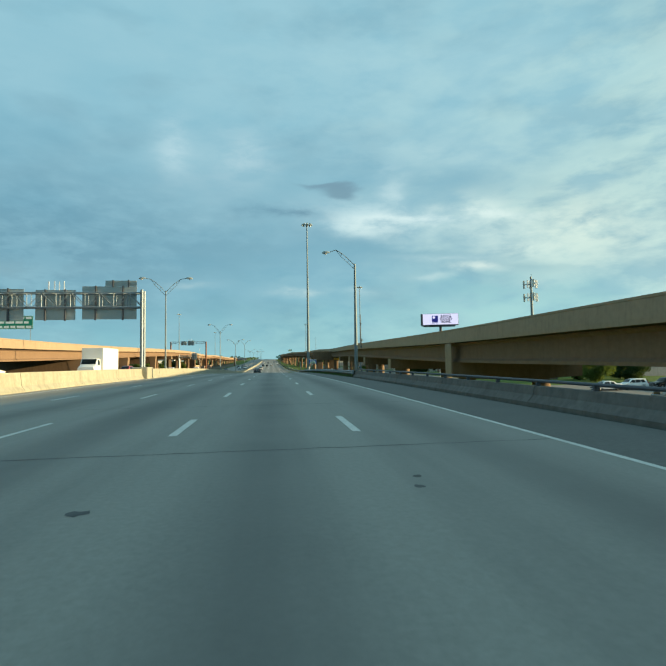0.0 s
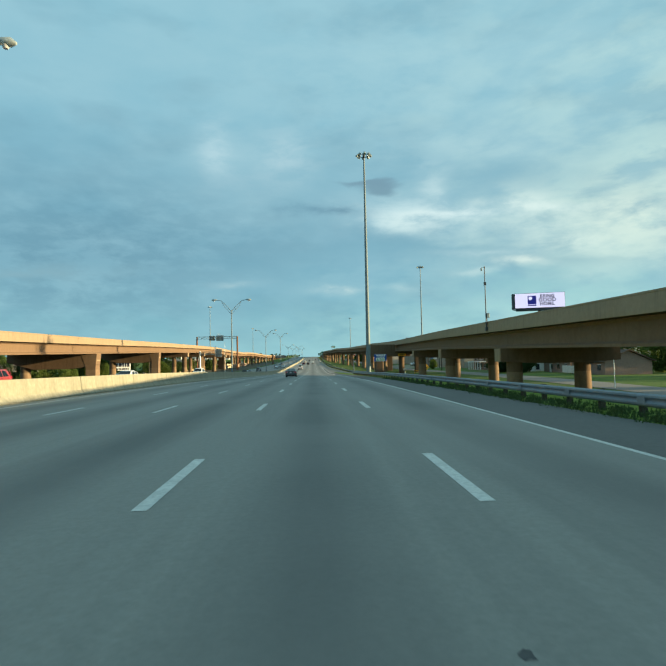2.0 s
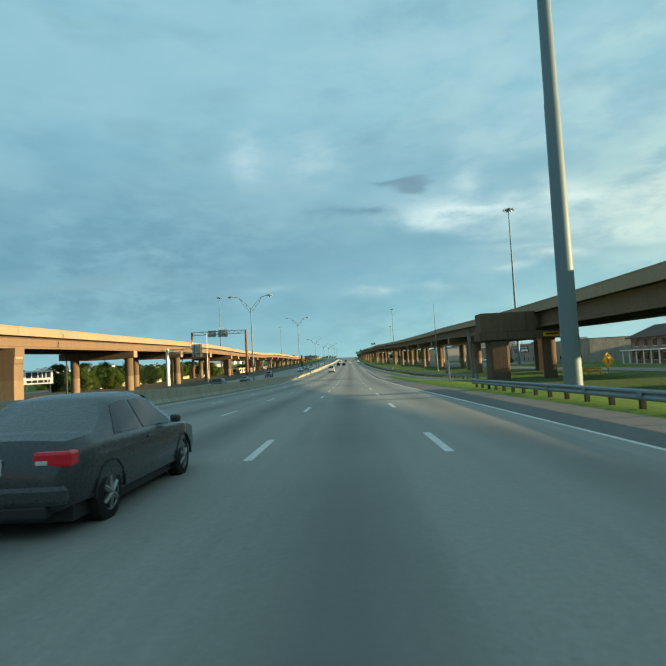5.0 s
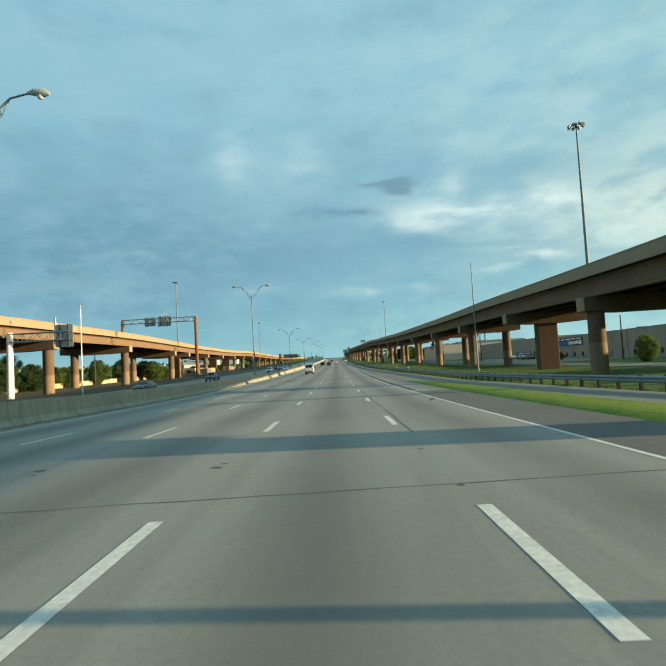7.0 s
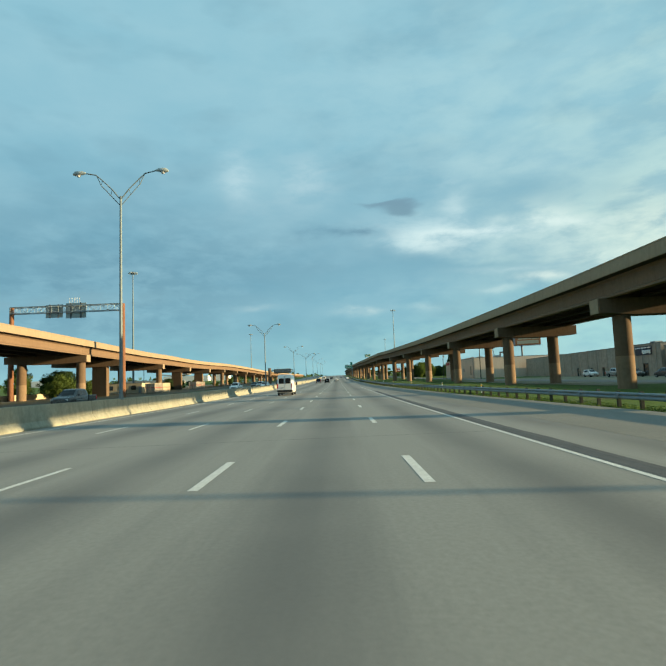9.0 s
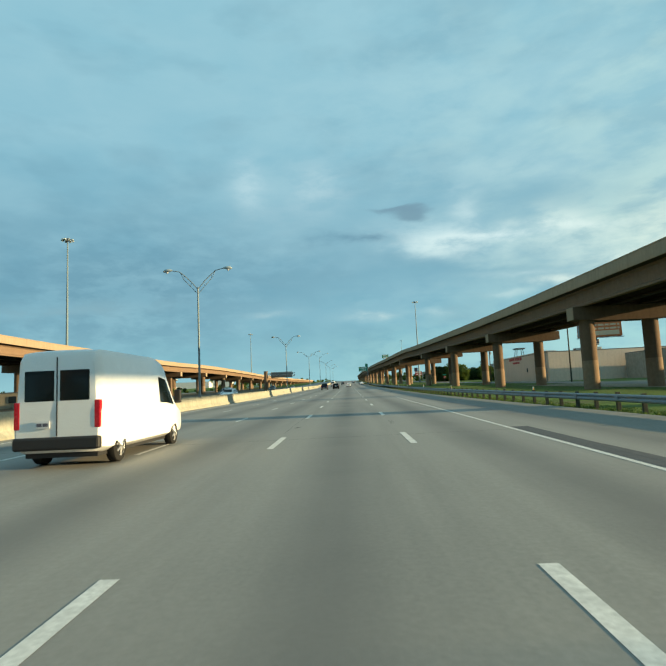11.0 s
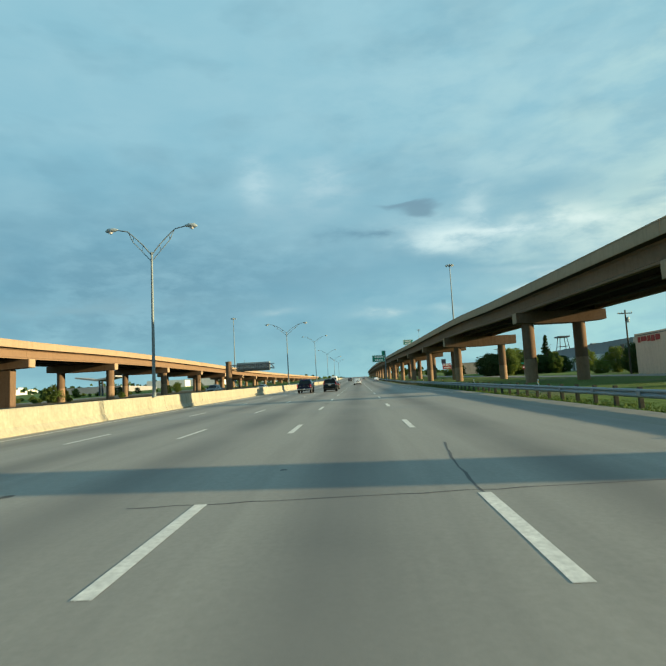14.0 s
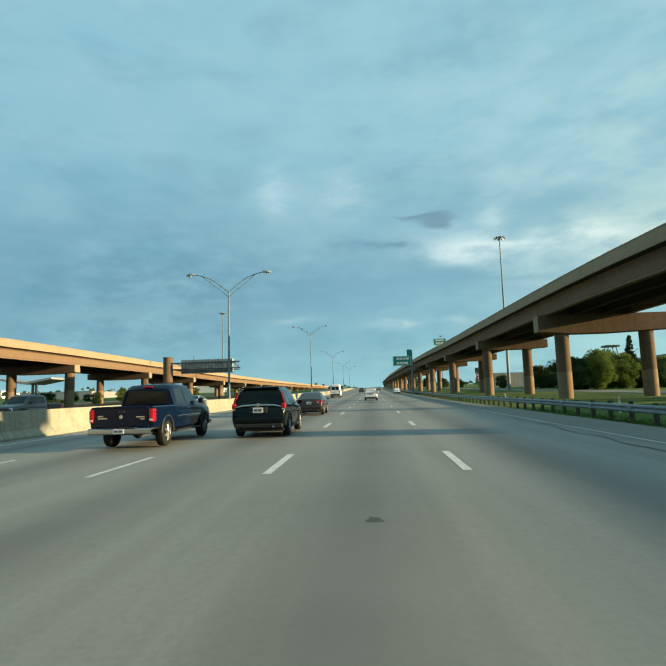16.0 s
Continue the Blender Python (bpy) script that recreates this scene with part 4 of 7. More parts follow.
# ---------------------------------------------------------------- poles and lamps
def street_lamp(x, y, zj, base_z, sides=(-1, 1), reach=3.0, rise=1.95, r0=0.15, r1=0.085, label=""):
    """A tapered steel pole with trussed arms; zj: the height at which the arms leave it."""
    t = thing("street_lamp", label or "grey steel double-arm street lamp on the median barrier", "street lamp", "lamps along the median" if len(sides) == 2 else "", at=(x, y, base_z))
    h = zj - base_z
    part("base", tube([(0, 0, 0), (0, 0, 0.05), (0, 0, 0.06), (0, 0, 0.34)], [r0 * 1.6, r0 * 1.6, r0 * 1.25, r0 * 1.1], 12), "steel", t)
    part("pole", tube([(0, 0, 0.3), (0, 0, h + 0.25)], [r0, r1], 12), "steel", t)
    for s in sides:
        top = [(s * 0.05, 0, h + 0.1), (s * 0.23 * reach, 0, h + 0.75), (s * 0.5 * reach, 0, h + 1.4), (s * (reach - 0.8), 0, h + 1.78), (s * reach, 0, h + rise)]
        low = [(s * 0.05, 0, h - 0.35), (s * 0.27 * reach, 0, h + 0.35), (s * 0.53 * reach, 0, h + 1.05), (s * (reach - 0.85), 0, h + 1.72)]
        arm = part("arm", tube(low, 0.028, 6, tube(top, 0.04, 8)), "steel", t)
        for k in (1, 2):
            part("strut", tube([top[k], low[k]], 0.02, 6), "steel", arm)
        head = tube([(s * (reach - 0.1), 0, h + rise), (s * (reach + 0.12), 0, h + rise + 0.02), (s * (reach + 0.55), 0, h + rise - 0.02), (s * (reach + 0.75), 0, h + rise - 0.06)], [0.06, 0.13, 0.17, 0.05], 10)
        lum = part("luminaire", head, "sign_back", t)
        part("lens", tube([(s * (reach + 0.38), 0, h + rise - 0.14), (s * (reach + 0.38), 0, h + rise - 0.25)], [0.15, 0.08], 10), "lamp_clear", lum)
    return t


for lx, ly, lz, lr in ((-13.85, 72.65, 11.8, 2.7), (-13.05, 140.3, 10.65, 2.4), (-13.75, 211.1, 10.05, 2.45), (-13.66, 281.0, 12.9, 2.45), (-13.6, 351.0, 10.3, 2.5), (-13.5, 420.2, 10.8, 2.45), (-13.63, 490.6, 12.4, 3.45), (-13.6, 561, 16.4, 3.45), (-13.7, 632, 16.6, 3.45), (-13.7, 703, 17.5, 3.45), (-13.7, 775, 19.2, 3.45)):
    street_lamp(lx, ly, lz, road_z(ly) + 1.0, reach=lr, r0=0.115, r1=0.07)
street_lamp(9.25, 58.9, 13.0, road_z(58.9) - 0.1, sides=(-1,), reach=2.9, rise=1.5, r0=0.21, r1=0.11, label="tall grey steel single-arm street lamp behind the guard rail")


def leaning_post():
    x, y = 10.5, 193.4
    t = thing("leaning_post", "leaning weathered steel post on the grass gore", "post", at=(x, y, land_z(x, y)))
    t.matrix_basis = t.matrix_basis @ pose(0, 0, 0, 0, -3.0, 0)
    part("post", box(-0.11, 0.11, -0.11, 0.11, -0.3, 4.1, bevel=0.02), "galv", t)
    part("junction_box", box(-0.26, -0.112, -0.12, 0.12, 1.0, 1.35, bevel=0.02), "wood", t)
    part("base_plate", box(-0.2, 0.2, -0.2, 0.2, 0.0, 0.14, bevel=0.01), "steel_dark", t)


leaning_post()


def high_mast(x, y, top, r0=0.42, r1=0.14, head=True, label=""):
    z = land_z(x, y)
    t = thing("high_mast_light", label or "tall grey steel high-mast light with a ring of lamps", "light mast", "high masts", at=(x, y, z))
    h = top - z
    part("pole", tube([(0, 0, 0), (0, 0, h * 0.33), (0, 0, h * 0.331), (0, 0, h * 0.66), (0, 0, h * 0.661), (0, 0, h)], [r0, r0 * 0.82, r0 * 0.78, r0 * 0.58, r0 * 0.54, r1], 14), "steel", t)
    part("base", tube([(0, 0, -0.3), (0, 0, 0.25)], r0 * 1.7, 14), "barrier", t)
    if head:
        ring = [(1.0 * math.cos(a * math.tau / 16), 1.0 * math.sin(a * math.tau / 16), h - 0.4) for a in range(17)]
        hd = part("lamp_ring", tube(ring, 0.06, 6), "steel_dark", t)
        for k in range(8):
            a = k * math.tau / 8
            c, s = math.cos(a), math.sin(a)
            part("floodlight", tube([(0.9 * c, 0.9 * s, h - 0.1), (1.25 * c, 1.25 * s, h - 0.2), (1.5 * c, 1.5 * s, h - 0.6)], [0.12, 0.24, 0.3], 8), "sign_back", hd)
        part("hub", tube([(0, 0, h - 0.7), (0, 0, h + 0.2)], 0.28, 10), "steel_dark", t)
    return t


high_mast(11.1, 162.8, 45.2, 0.46, 0.15)
high_mast(48.8, 292.5, 44.6)
high_mast(38.0, 593, 46.5)
high_mast(-72.8, 439.4, 43.6)
high_mast(-70, 690, 44)
high_mast(60, 900, 52)
high_mast(23.0, 278.6, 16.3, 0.16, 0.06, head=False, label="slender bare steel pole beside the ramp")


def slender_pole():
    x, y = -33.9, 262.5
    t = thing("slender_pole", "slender white pole with a small antenna head", "pole", at=(x, y, road_z(y)))
    part("pole", tube([(0, 0, -0.1), (0, 0, 11.6)], [0.09, 0.05], 8), "white", t)
    part("antenna", tube([(0, 0, 11.6), (0, 0, 12.1)], [0.10, 0.06], 8), "sign_back", t)
    part("base", tube([(0, 0, -0.05), (0, 0, 0.35)], 0.16, 10), "barrier", t)


slender_pole()


def pole_camera():
    z = curve_at(RZ, 111.5) + 2.9
    t = thing("camera_pole", "thin steel pole with a traffic camera clamped to the ramp parapet", "pole", at=(curve_at(RX, 111.5) - 0.12, 111.5, z))
    part("pole", tube([(0, 0, -1.0), (0, 0, 6.1)], [0.07, 0.045], 8), "steel_dark", t)
    part("cabinet", box(0.08, 0.34, -0.14, 0.14, 0.45, 0.95, bevel=0.02), "sign_back", t)
    part("camera_housing", tube([(-0.08, 0, 5.95), (-0.3, 0, 5.95), (-0.34, 0, 5.8), (-0.34, 0, 5.6)], [0.03, 0.03, 0.13, 0.06], 10), "sign_back", t)
    part("antenna", box(-0.14, 0.14, -0.05, 0.05, 4.0, 4.35, bevel=0.02), "steel_dark", t)
    part("cable", tube([(0.1, 0.05, 0.5), (0.16, 0.06, -0.1), (0.05, 0.02, -0.8)], 0.025, 6), "black", t)
    part("bracket", box(-0.1, 0.16, -0.12, 0.3, -0.95, -0.55, bevel=0.01), "steel_dark", t)


pole_camera()


# ---------------------------------------------------------------- sign structures
def truss(x0, x1, z, h, d, panels, name, parent, mat, y=0.0):
    """A box truss along x between two heights."""
    for dy in (-d / 2, d / 2):
        for zz in (z, z + h):
            part("chord", tube([(x0, y + dy, zz), (x1, y + dy, zz)], 0.075, 8), mat, parent)
    n = panels
    bm = bmesh.new()
    for i in range(n):
        a, b = x0 + (x1 - x0) * i / n, x0 + (x1 - x0) * (i + 1) / n
        for dy in (-d / 2, d / 2):
            lo, hi = (z, z + h) if i % 2 == 0 else (z + h, z)
            tube([(a, y + dy, lo), (b, y + dy, hi)], 0.04, 6, bm, caps=False)
            tube([(a, y + dy, z), (a, y + dy, z + h)], 0.035, 6, bm, caps=False)
        tube([(a, y - d / 2, z + h), (b, y + d / 2, z + h)], 0.03, 6, bm, caps=False)
    part("lattice", bm, mat, parent)


def sign_panel(parent, x0, x1, z0, z1, y, facing=1):
    """The back of a large sign: ribbed sheet with uprights, on the -y side."""
    p = part("sign_panel", box(x0, x1, y, y + 0.06, z0, z1), "sign_back", parent)
    n = max(3, int((z1 - z0) / 0.31))
    bm = bmesh.new()
    for i in range(n + 1):
        zz = z0 + (z1 - z0 - 0.03) * i / n
        box(x0, x1, y - 0.03, y, zz, zz + 0.025, bm)
    part("rib", bm, "sign_back", p)
    for k in range(max(2, int((x1 - x0) / 2.4))):
        xx = x0 + (x1 - x0) * (k + 0.5) / max(2, int((x1 - x0) / 2.4))
        part("upright", box(xx - 0.08, xx + 0.08, y - 0.20, y - 0.03, z0 - 0.1, z1 + 0.05), "steel_dark", p)


def gantry_near():
    y = 60.0
    t = thing("sign_gantry", "steel truss sign gantry over the opposite lanes with sign backs", "sign gantry", at=(0, y, 0))
    g = road_z(y)
    for dy in (-0.55, 0.55):
        part("post", tube([(-13.85, dy, g + 0.8), (-13.85, dy, 10.35)], 0.17, 10), "galv", t)
    bm = bmesh.new()
    for i in range(7):
        z = g + 1.2 + i * 1.2
        tube([(-13.85, -0.55 if i % 2 else 0.55, z), (-13.85, 0.55 if i % 2 else -0.55, z + 1.2)], 0.05, 6, bm, caps=False)
    part("post_bracing", bm, "galv", t)
    part("footing", box(-14.7, -13.0, -1.4, 1.4, g - 0.1, g + 1.25, bevel=0.12), "barrier", t)
    for dy in (-0.55, 0.55):
        part("post", tube([(-46.0, dy, g - 2), (-46.0, dy, 10.35)], 0.17, 10), "galv", t)
    truss(-46.0, -13.85, 8.5, 1.55, 1.1, 22, "truss", t, "galv")
    sign_panel(t, -20.4, -14.7, 7.3, 10.9, 0.75)
    sign_panel(t, -18.0, -14.7, 10.92, 11.55, 0.75)
    sign_panel(t, -25.2, -21.1, 7.25, 10.5, 0.75)
    sign_panel(t, -32.5, -26.4, 7.2, 10.6, 0.75)
    for xx in (-23.9, -23.3, -22.8, -22.3):
        part("fixture_bar", box(xx - 0.05, xx + 0.05, 0.8, 0.86, 10.4, 11.45), "white", t)
    return t


gantry_near()


def gantry_far():
    y = 351.0
    t = thing("sign_gantry", "rust-brown portal sign gantry spanning the west ramp", "sign gantry", at=(0, y, 0))
    for x in (-41.4, -63.3):
        part("post", tube([(x, 0, land_z(x, y) - 0.3), (x, 0, 17.6)], [0.55, 0.42], 16), "rust", t)
    truss(-63.3, -41.4, 16.3, 1.25, 1.2, 16, "truss", t, "galv")
    sign_panel(t, -57.0, -53.6, 15.4, 18.0, 0.8)
    sign_panel(t, -53.0, -49.0, 15.2, 18.2, 0.8)
    for k in range(5):
        part("fixture_bar", box(-52.4 + k * 0.5, -52.3 + k * 0.5, 0.9, 0.96, 17.8, 19.3), "white", t)
    return t


gantry_far()


def cantilever_sign():
    y = 262.3
    t = thing("cantilever_sign", "pale steel cantilever sign frame beside the west ramp", "sign gantry", at=(0, y, 0))
    part("post", tube([(-43.4, 0, land_z(-43.4, y) - 0.2), (-43.4, 0, 7.4)], [0.46, 0.38], 16), "white", t)
    truss(-43.2, -35.2, 6.1, 1.1, 0.9, 7, "truss", t, "steel")
    sign_panel(t, -37.6, -35.2, 5.2, 8.2, 0.6)
    part("fixture_bar", box(-37.7, -37.5, 0.5, 0.7, 5.6, 9.3), "white", t)
    return t


cantilever_sign()


def message_sign():
    """Variable message sign on an arm from a thick column, seen from behind."""
    y = 531.0
    t = thing("message_sign", "grey variable message sign on a tan cantilever column", "message sign", at=(0, y, 0))
    part("column", tube([(-35.2, 0, land_z(-35, y) - 0.3), (-35.2, 0, 9.6)], [0.85, 0.8], 18), "concrete_pier", t)
    part("column_cap", tube([(-35.2, 0, 9.6), (-35.2, 0, 9.75)], 0.9, 18), "concrete_pier", t)
    truss(-34.8, -22.6, 7.6, 1.1, 1.0, 10, "arm", t, "steel_dark")
    case = part("case", box(-33.1, -24.0, 0.55, 1.5, 6.9, 9.3, bevel=0.06), "sign_back", t)
    for k in range(16):
        xx = -32.9 + k * 0.585
        part("rib", box(xx, xx + 0.12, 0.45, 0.56, 6.95, 9.25), "steel", case)
    part("walkway", box(-33.2, -22.6, -0.7, 0.5, 7.3, 7.38), "steel_dark", t)
    for k in range(6):
        xx = -33 + k * 2.0
        part("rail_post", tube([(xx, -0.65, 7.35), (xx, -0.65, 8.4)], 0.03, 6), "steel_dark", t)
    part("handrail", tube([(-33.2, -0.65, 8.4), (-22.6, -0.65, 8.4)], 0.03, 6), "steel_dark", t)
    part("antenna", tube([(-31.0, 1.0, 9.3), (-31.0, 1.0, 10.0)], 0.05, 6), "steel_dark", t)


message_sign()


def green_sign(x0, x1, z0, z1, y, support, label, tab=None, lines=2):
    t = thing("green_sign", label, "road sign", "green guide signs", at=(0, y, 0))
    p = part("panel", box(x0, x1, 0, 0.08, z0, z1, bevel=0.02), "green_sign", t)
    bm = bmesh.new()
    e = 0.07
    for a, b, c, d in ((x0 + e, x1 - e, z0 + e, z0 + 2 * e), (x0 + e, x1 - e, z1 - 2 * e, z1 - e), (x0 + e, x0 + 2 * e, z0 + 2 * e, z1 - 2 * e), (x1 - 2 * e, x1 - e, z0 + 2 * e, z1 - 2 * e)):
        box(a, b, -0.012, -0.002, c, d, bm)
    part("border", bm, "white", p)
    bars(p, "white", x0 + 0.5, x1 - 0.5, z0 + 0.35, z1 - 0.35, -0.004, lines, seed=int(y))
    if tab:
        part("tab", box(tab[0], tab[1], 0, 0.08, z1 + 0.02, tab[2], bevel=0.02), "green_sign", t)
    if support == "side":
        part("pole", tube([(x1 + 0.15, 0.4, road_z(y) - 0.3), (x1 + 0.15, 0.4, z1 + (1.4 if tab else 0))], [0.24, 0.18], 12), "steel", t)
        for zz in (z0 + 0.4, z1 - 0.4):
            part("arm", tube([(x0 + 0.3, 0.3, zz), (x1 + 0.15, 0.4, zz)], 0.07, 8), "steel", t)
    else:
        for xx in (x0 + 0.8, x1 - 0.8):
            part("leg", tube([(xx, 0.15, z0 - support), (xx, 0.15, z1)], 0.09, 8), "steel", t)


green_sign(5.1, 9.3, 9.0, 11.2, 566, "side", "green guide sign on a cantilever pole beside the road", tab=(8.35, 9.3, 12.7))
green_sign(19.2, 23.0, 17.05, 19.05, 605, 2.6, "green guide sign standing on the ramp parapet")
green_sign(-90.0, -78.0, 15.0, 19.4, 187, 8.0, "large green guide sign over the west ramp", lines=3)


def blue_sign():
    y = 140.3
    t = thing("sponsor_sign", "blue roadside sponsor sign with a pale inset panel", "road sign", at=(0, y, 0))
    g = land_z(10, y)
    p = part("panel", box(9.7, 11.65, 0, 0.05, 2.28, 3.42, bevel=0.015), "blue_sign", t)
    part("inset", box(9.95, 11.4, -0.012, -0.002, 2.36, 2.84), "white", p)
    bars(p, "white", 9.9, 11.5, 2.92, 3.34, -0.004, 2, seed=5)
    bars(p, "green_sign", 10.5, 11.3, 2.45, 2.74, -0.016, 2, seed=6)
    bm = bmesh.new()
    vs = [bm.verts.new(v) for v in ((10.02, -0.018, 2.42), (10.42, -0.018, 2.42), (10.22, -0.018, 2.78))]
    bm.faces.new(vs)
    part("emblem", bm, "green_sign", p)
    bm = bmesh.new()
    e = 0.03
    for a, b, c, d in ((9.73, 11.62, 2.31, 2.34), (9.73, 11.62, 3.36, 3.39)):
        box(a, b, -0.012, -0.002, c, d, bm)
    part("border", bm, "white", p)
    for xx in (10.1, 11.25):
        part("post", box(xx - 0.03, xx + 0.03, 0.06, 0.12, g - 0.3, 3.4), "steel_dark", t)


blue_sign()


def leaning_post():
    """A tall grey post that leans towards the road beside the outrigger bent."""
    x, y = 14.9, 201.6
    t = thing("roadside_post", "tall weathered grey post leaning beside the ramp bent", "post", at=(x, y, land_z(x, y)))
    part("post", tube([(0.01, 0, -0.4), (-0.2, 0, 3.2), (-0.38, 0, 6.1)], [0.17, 0.155, 0.14], 12), "steel", t)
    part("collar", tube([(0, 0, 0.0), (-0.01, 0, 0.28)], [0.24, 0.2], 12), "concrete_base", t)


leaning_post()


def diamond_sign():
    t = thing("warning_sign", "orange-yellow diamond warning sign on a thin post", "road sign", at=(30.9, 201, land_z(30.9, 201)), turn=18)
    bm = bmesh.new()
    loft([[(0, q, 0.75), (1.0, q, 1.75), (0, q, 2.75), (-1.0, q, 1.75)] for q in (0, 0.04)], bm)
    d = part("panel", bm, "yellow_sign", t)
    part("symbol", box(-0.07, 0.07, -0.015, -0.003, 1.45, 2.05), "black", d)
    part("post", box(-0.04, 0.04, 0.05, 0.12, -0.3, 2.4), "steel", t)


diamond_sign()


def barricade():
    """A low yellow hurdle at the end of the grass strip."""
    x, y = 29.2, 202.0
    t = thing("barricade", "low yellow board barricade on posts beside the service road", "barricade", at=(x, y, land_z(x, y)))
    for xx in (-1.3, 0.0, 1.2):
        part("post", box(xx - 0.06, xx + 0.06, 0.04, 0.14, -0.3, 1.0, bevel=0.01), "yellow_sign", t)
    for z in (0.45, 0.85):
        part("board", box(-1.45, 1.35, 0.0, 0.038, z - 0.1, z + 0.1, bevel=0.008), "yellow_sign", t)


barricade()


def small_sign():
    x, y = 17.6, 158.0
    t = thing("roadside_sign", "small white and dark sign plate on a white post", "road sign", at=(x, y, land_z(x, y)))
    part("post", tube([(0, 0.03, -0.3), (0.06, 0.03, 1.9)], 0.045, 8), "white", t)
    p = part("plate", box(-0.3, 0.34, -0.03, -0.018, 1.75, 2.2, bevel=0.005), "sign_back", t)
    part("dark_band", box(-0.26, 0.30, -0.038, -0.031, 1.8, 1.98), "steel_dark", p)


small_sign()


def billboard():
    """Lit advertising board on a single steel column."""
    t = thing("billboard", "glowing lavender-white LED billboard on a steel column", "billboard", at=(62.9, 218.0, 0), turn=-15.5)
    w, z0, z1 = 14.4, 17.85, 22.3
    f = part("face", box(0, w, 0, 0.12, z0, z1, bevel=0.03), "led_face", t)
    part("case", box(-0.1, w + 0.1, 0.13, 1.5, z0 - 0.25, z1 + 0.1, bevel=0.05), "black", t)
    part("side_shade", box(-0.9, -0.12, 0.1, 1.6, z0 - 0.3, z1 + 0.05), "steel_dark", t)
    part("catwalk", box(-0.6, w - 2.0, -0.9, 0.1, z0 - 0.75, z0 - 0.6), "steel_dark", t)
    part("apron", box(0.2, w - 1.2, 0.2, 1.4, z0 - 0.9, z0 - 0.27), "steel_dark", t)
    part("column", tube([(w * 0.5, 0.9, land_z(70, 215) - 0.3), (w * 0.5, 0.9, z0 - 0.3)], 0.55, 16), "steel_dark", t)
    lg = part("emblem", box(3.7, 6.2, -0.03, -0.004, z0 + 1.05, z1 - 0.75), "led_blue", f)
    part("emblem_bar", box(3.7, 6.2, -0.03, -0.004, z0 + 0.55, z0 + 0.85), "led_blue", f)
    part("emblem_patch", tube([(4.5, -0.05, z0 + 2.95), (4.5, -0.034, z0 + 2.95)], 0.55, 20), "led_face", lg)
    for words, zz, s in (("BRING", z1 - 1.0, 1.35), ("GOOD", z1 - 2.15, 1.55), ("HOME.", z1 - 3.35, 1.35)):
        text_part(words, s, (9.4, -0.02, zz), "led_dark", f, 1.08)
    return t


billboard()


def billboard_two():
    """Boards near the store, orange and pale, on one column."""
    t = thing("billboard", "orange and cream billboard on a steel column above the store", "billboard", at=(75.7, 474, 5.8), turn=-12)
    f = part("face", box(-2.4, 10.6, 0, 0.2, 7.6, 14.6), "orange_board", t)
    part("inset", box(1.2, 9.8, -0.02, -0.004, 8.1, 9.5), "cream_wall", f)
    bars(f, "cream_wall", 1.0, 10.0, 9.9, 13.9, -0.006, 4, seed=3)
    part("corner_panel", box(-2.3, 0.4, -0.02, -0.004, 7.8, 14.4), "stucco_grey", f)
    part("catwalk", box(-2.8, 11.0, -0.9, 0.0, 7.2, 7.32), "steel_dark", t)
    for k in range(7):
        part("catwalk_post", box(-2.7 + k * 2.2, -2.64 + k * 2.2, -0.88, -0.82, 7.32, 8.2), "steel_dark", t)
    part("column", tube([(3.0, 0.8, land_z(76, 474) - 6.1), (3.0, 0.8, 7.9)], 0.35, 14), "steel_dark", t)
    part("frame", box(-2.2, 10.4, 0.21, 1.0, 7.5, 14.4), "steel_dark", t)


billboard_two()


def cell_tower():
    x, y = 62, 122
    z = land_z(x, y)
    t = thing("cell_tower", "grey monopole cell tower with two tiers of antennas", "antenna mast", at=(x, y, 0))
    part("pole", tube([(0, 0, z), (0, 0, 22.4)], [0.5, 0.22], 14), "steel", t)
    rnd = random.Random(2)
    for zz in (20.6, 17.4):
        ring = [(1.7 * math.cos(a * math.tau / 3 + 0.3), 1.7 * math.sin(a * math.tau / 3 + 0.3), zz) for a in range(4)]
        fr = part("platform", tube(ring, 0.07, 6), "steel_dark", t)
        for a in range(3):
            c, s = ring[a][0], ring[a][1]
            part("brace", tube([(0, 0, zz), (c, s, zz)], 0.06, 6), "steel_dark", fr)
        for k in range(9):
            a = k // 3
            u = (k % 3) / 2 * 0.8 + 0.1
            px = ring[a][0] * (1 - u) + ring[a + 1][0] * u
            py = ring[a][1] * (1 - u) + ring[a + 1][1] * u
            d = Vector((px, py, 0)).normalized() * 0.25
            part("antenna", box(px + d.x - 0.15, px + d.x + 0.15, py + d.y - 0.1, py + d.y + 0.1, zz - 0.95, zz + 0.95, bevel=0.03), "white" if k % 3 else "sign_back", t)
    part("top_whip", tube([(0.15, 0, 22.2), (0.15, 0, 23.3)], 0.03, 6), "steel_dark", t)


cell_tower()


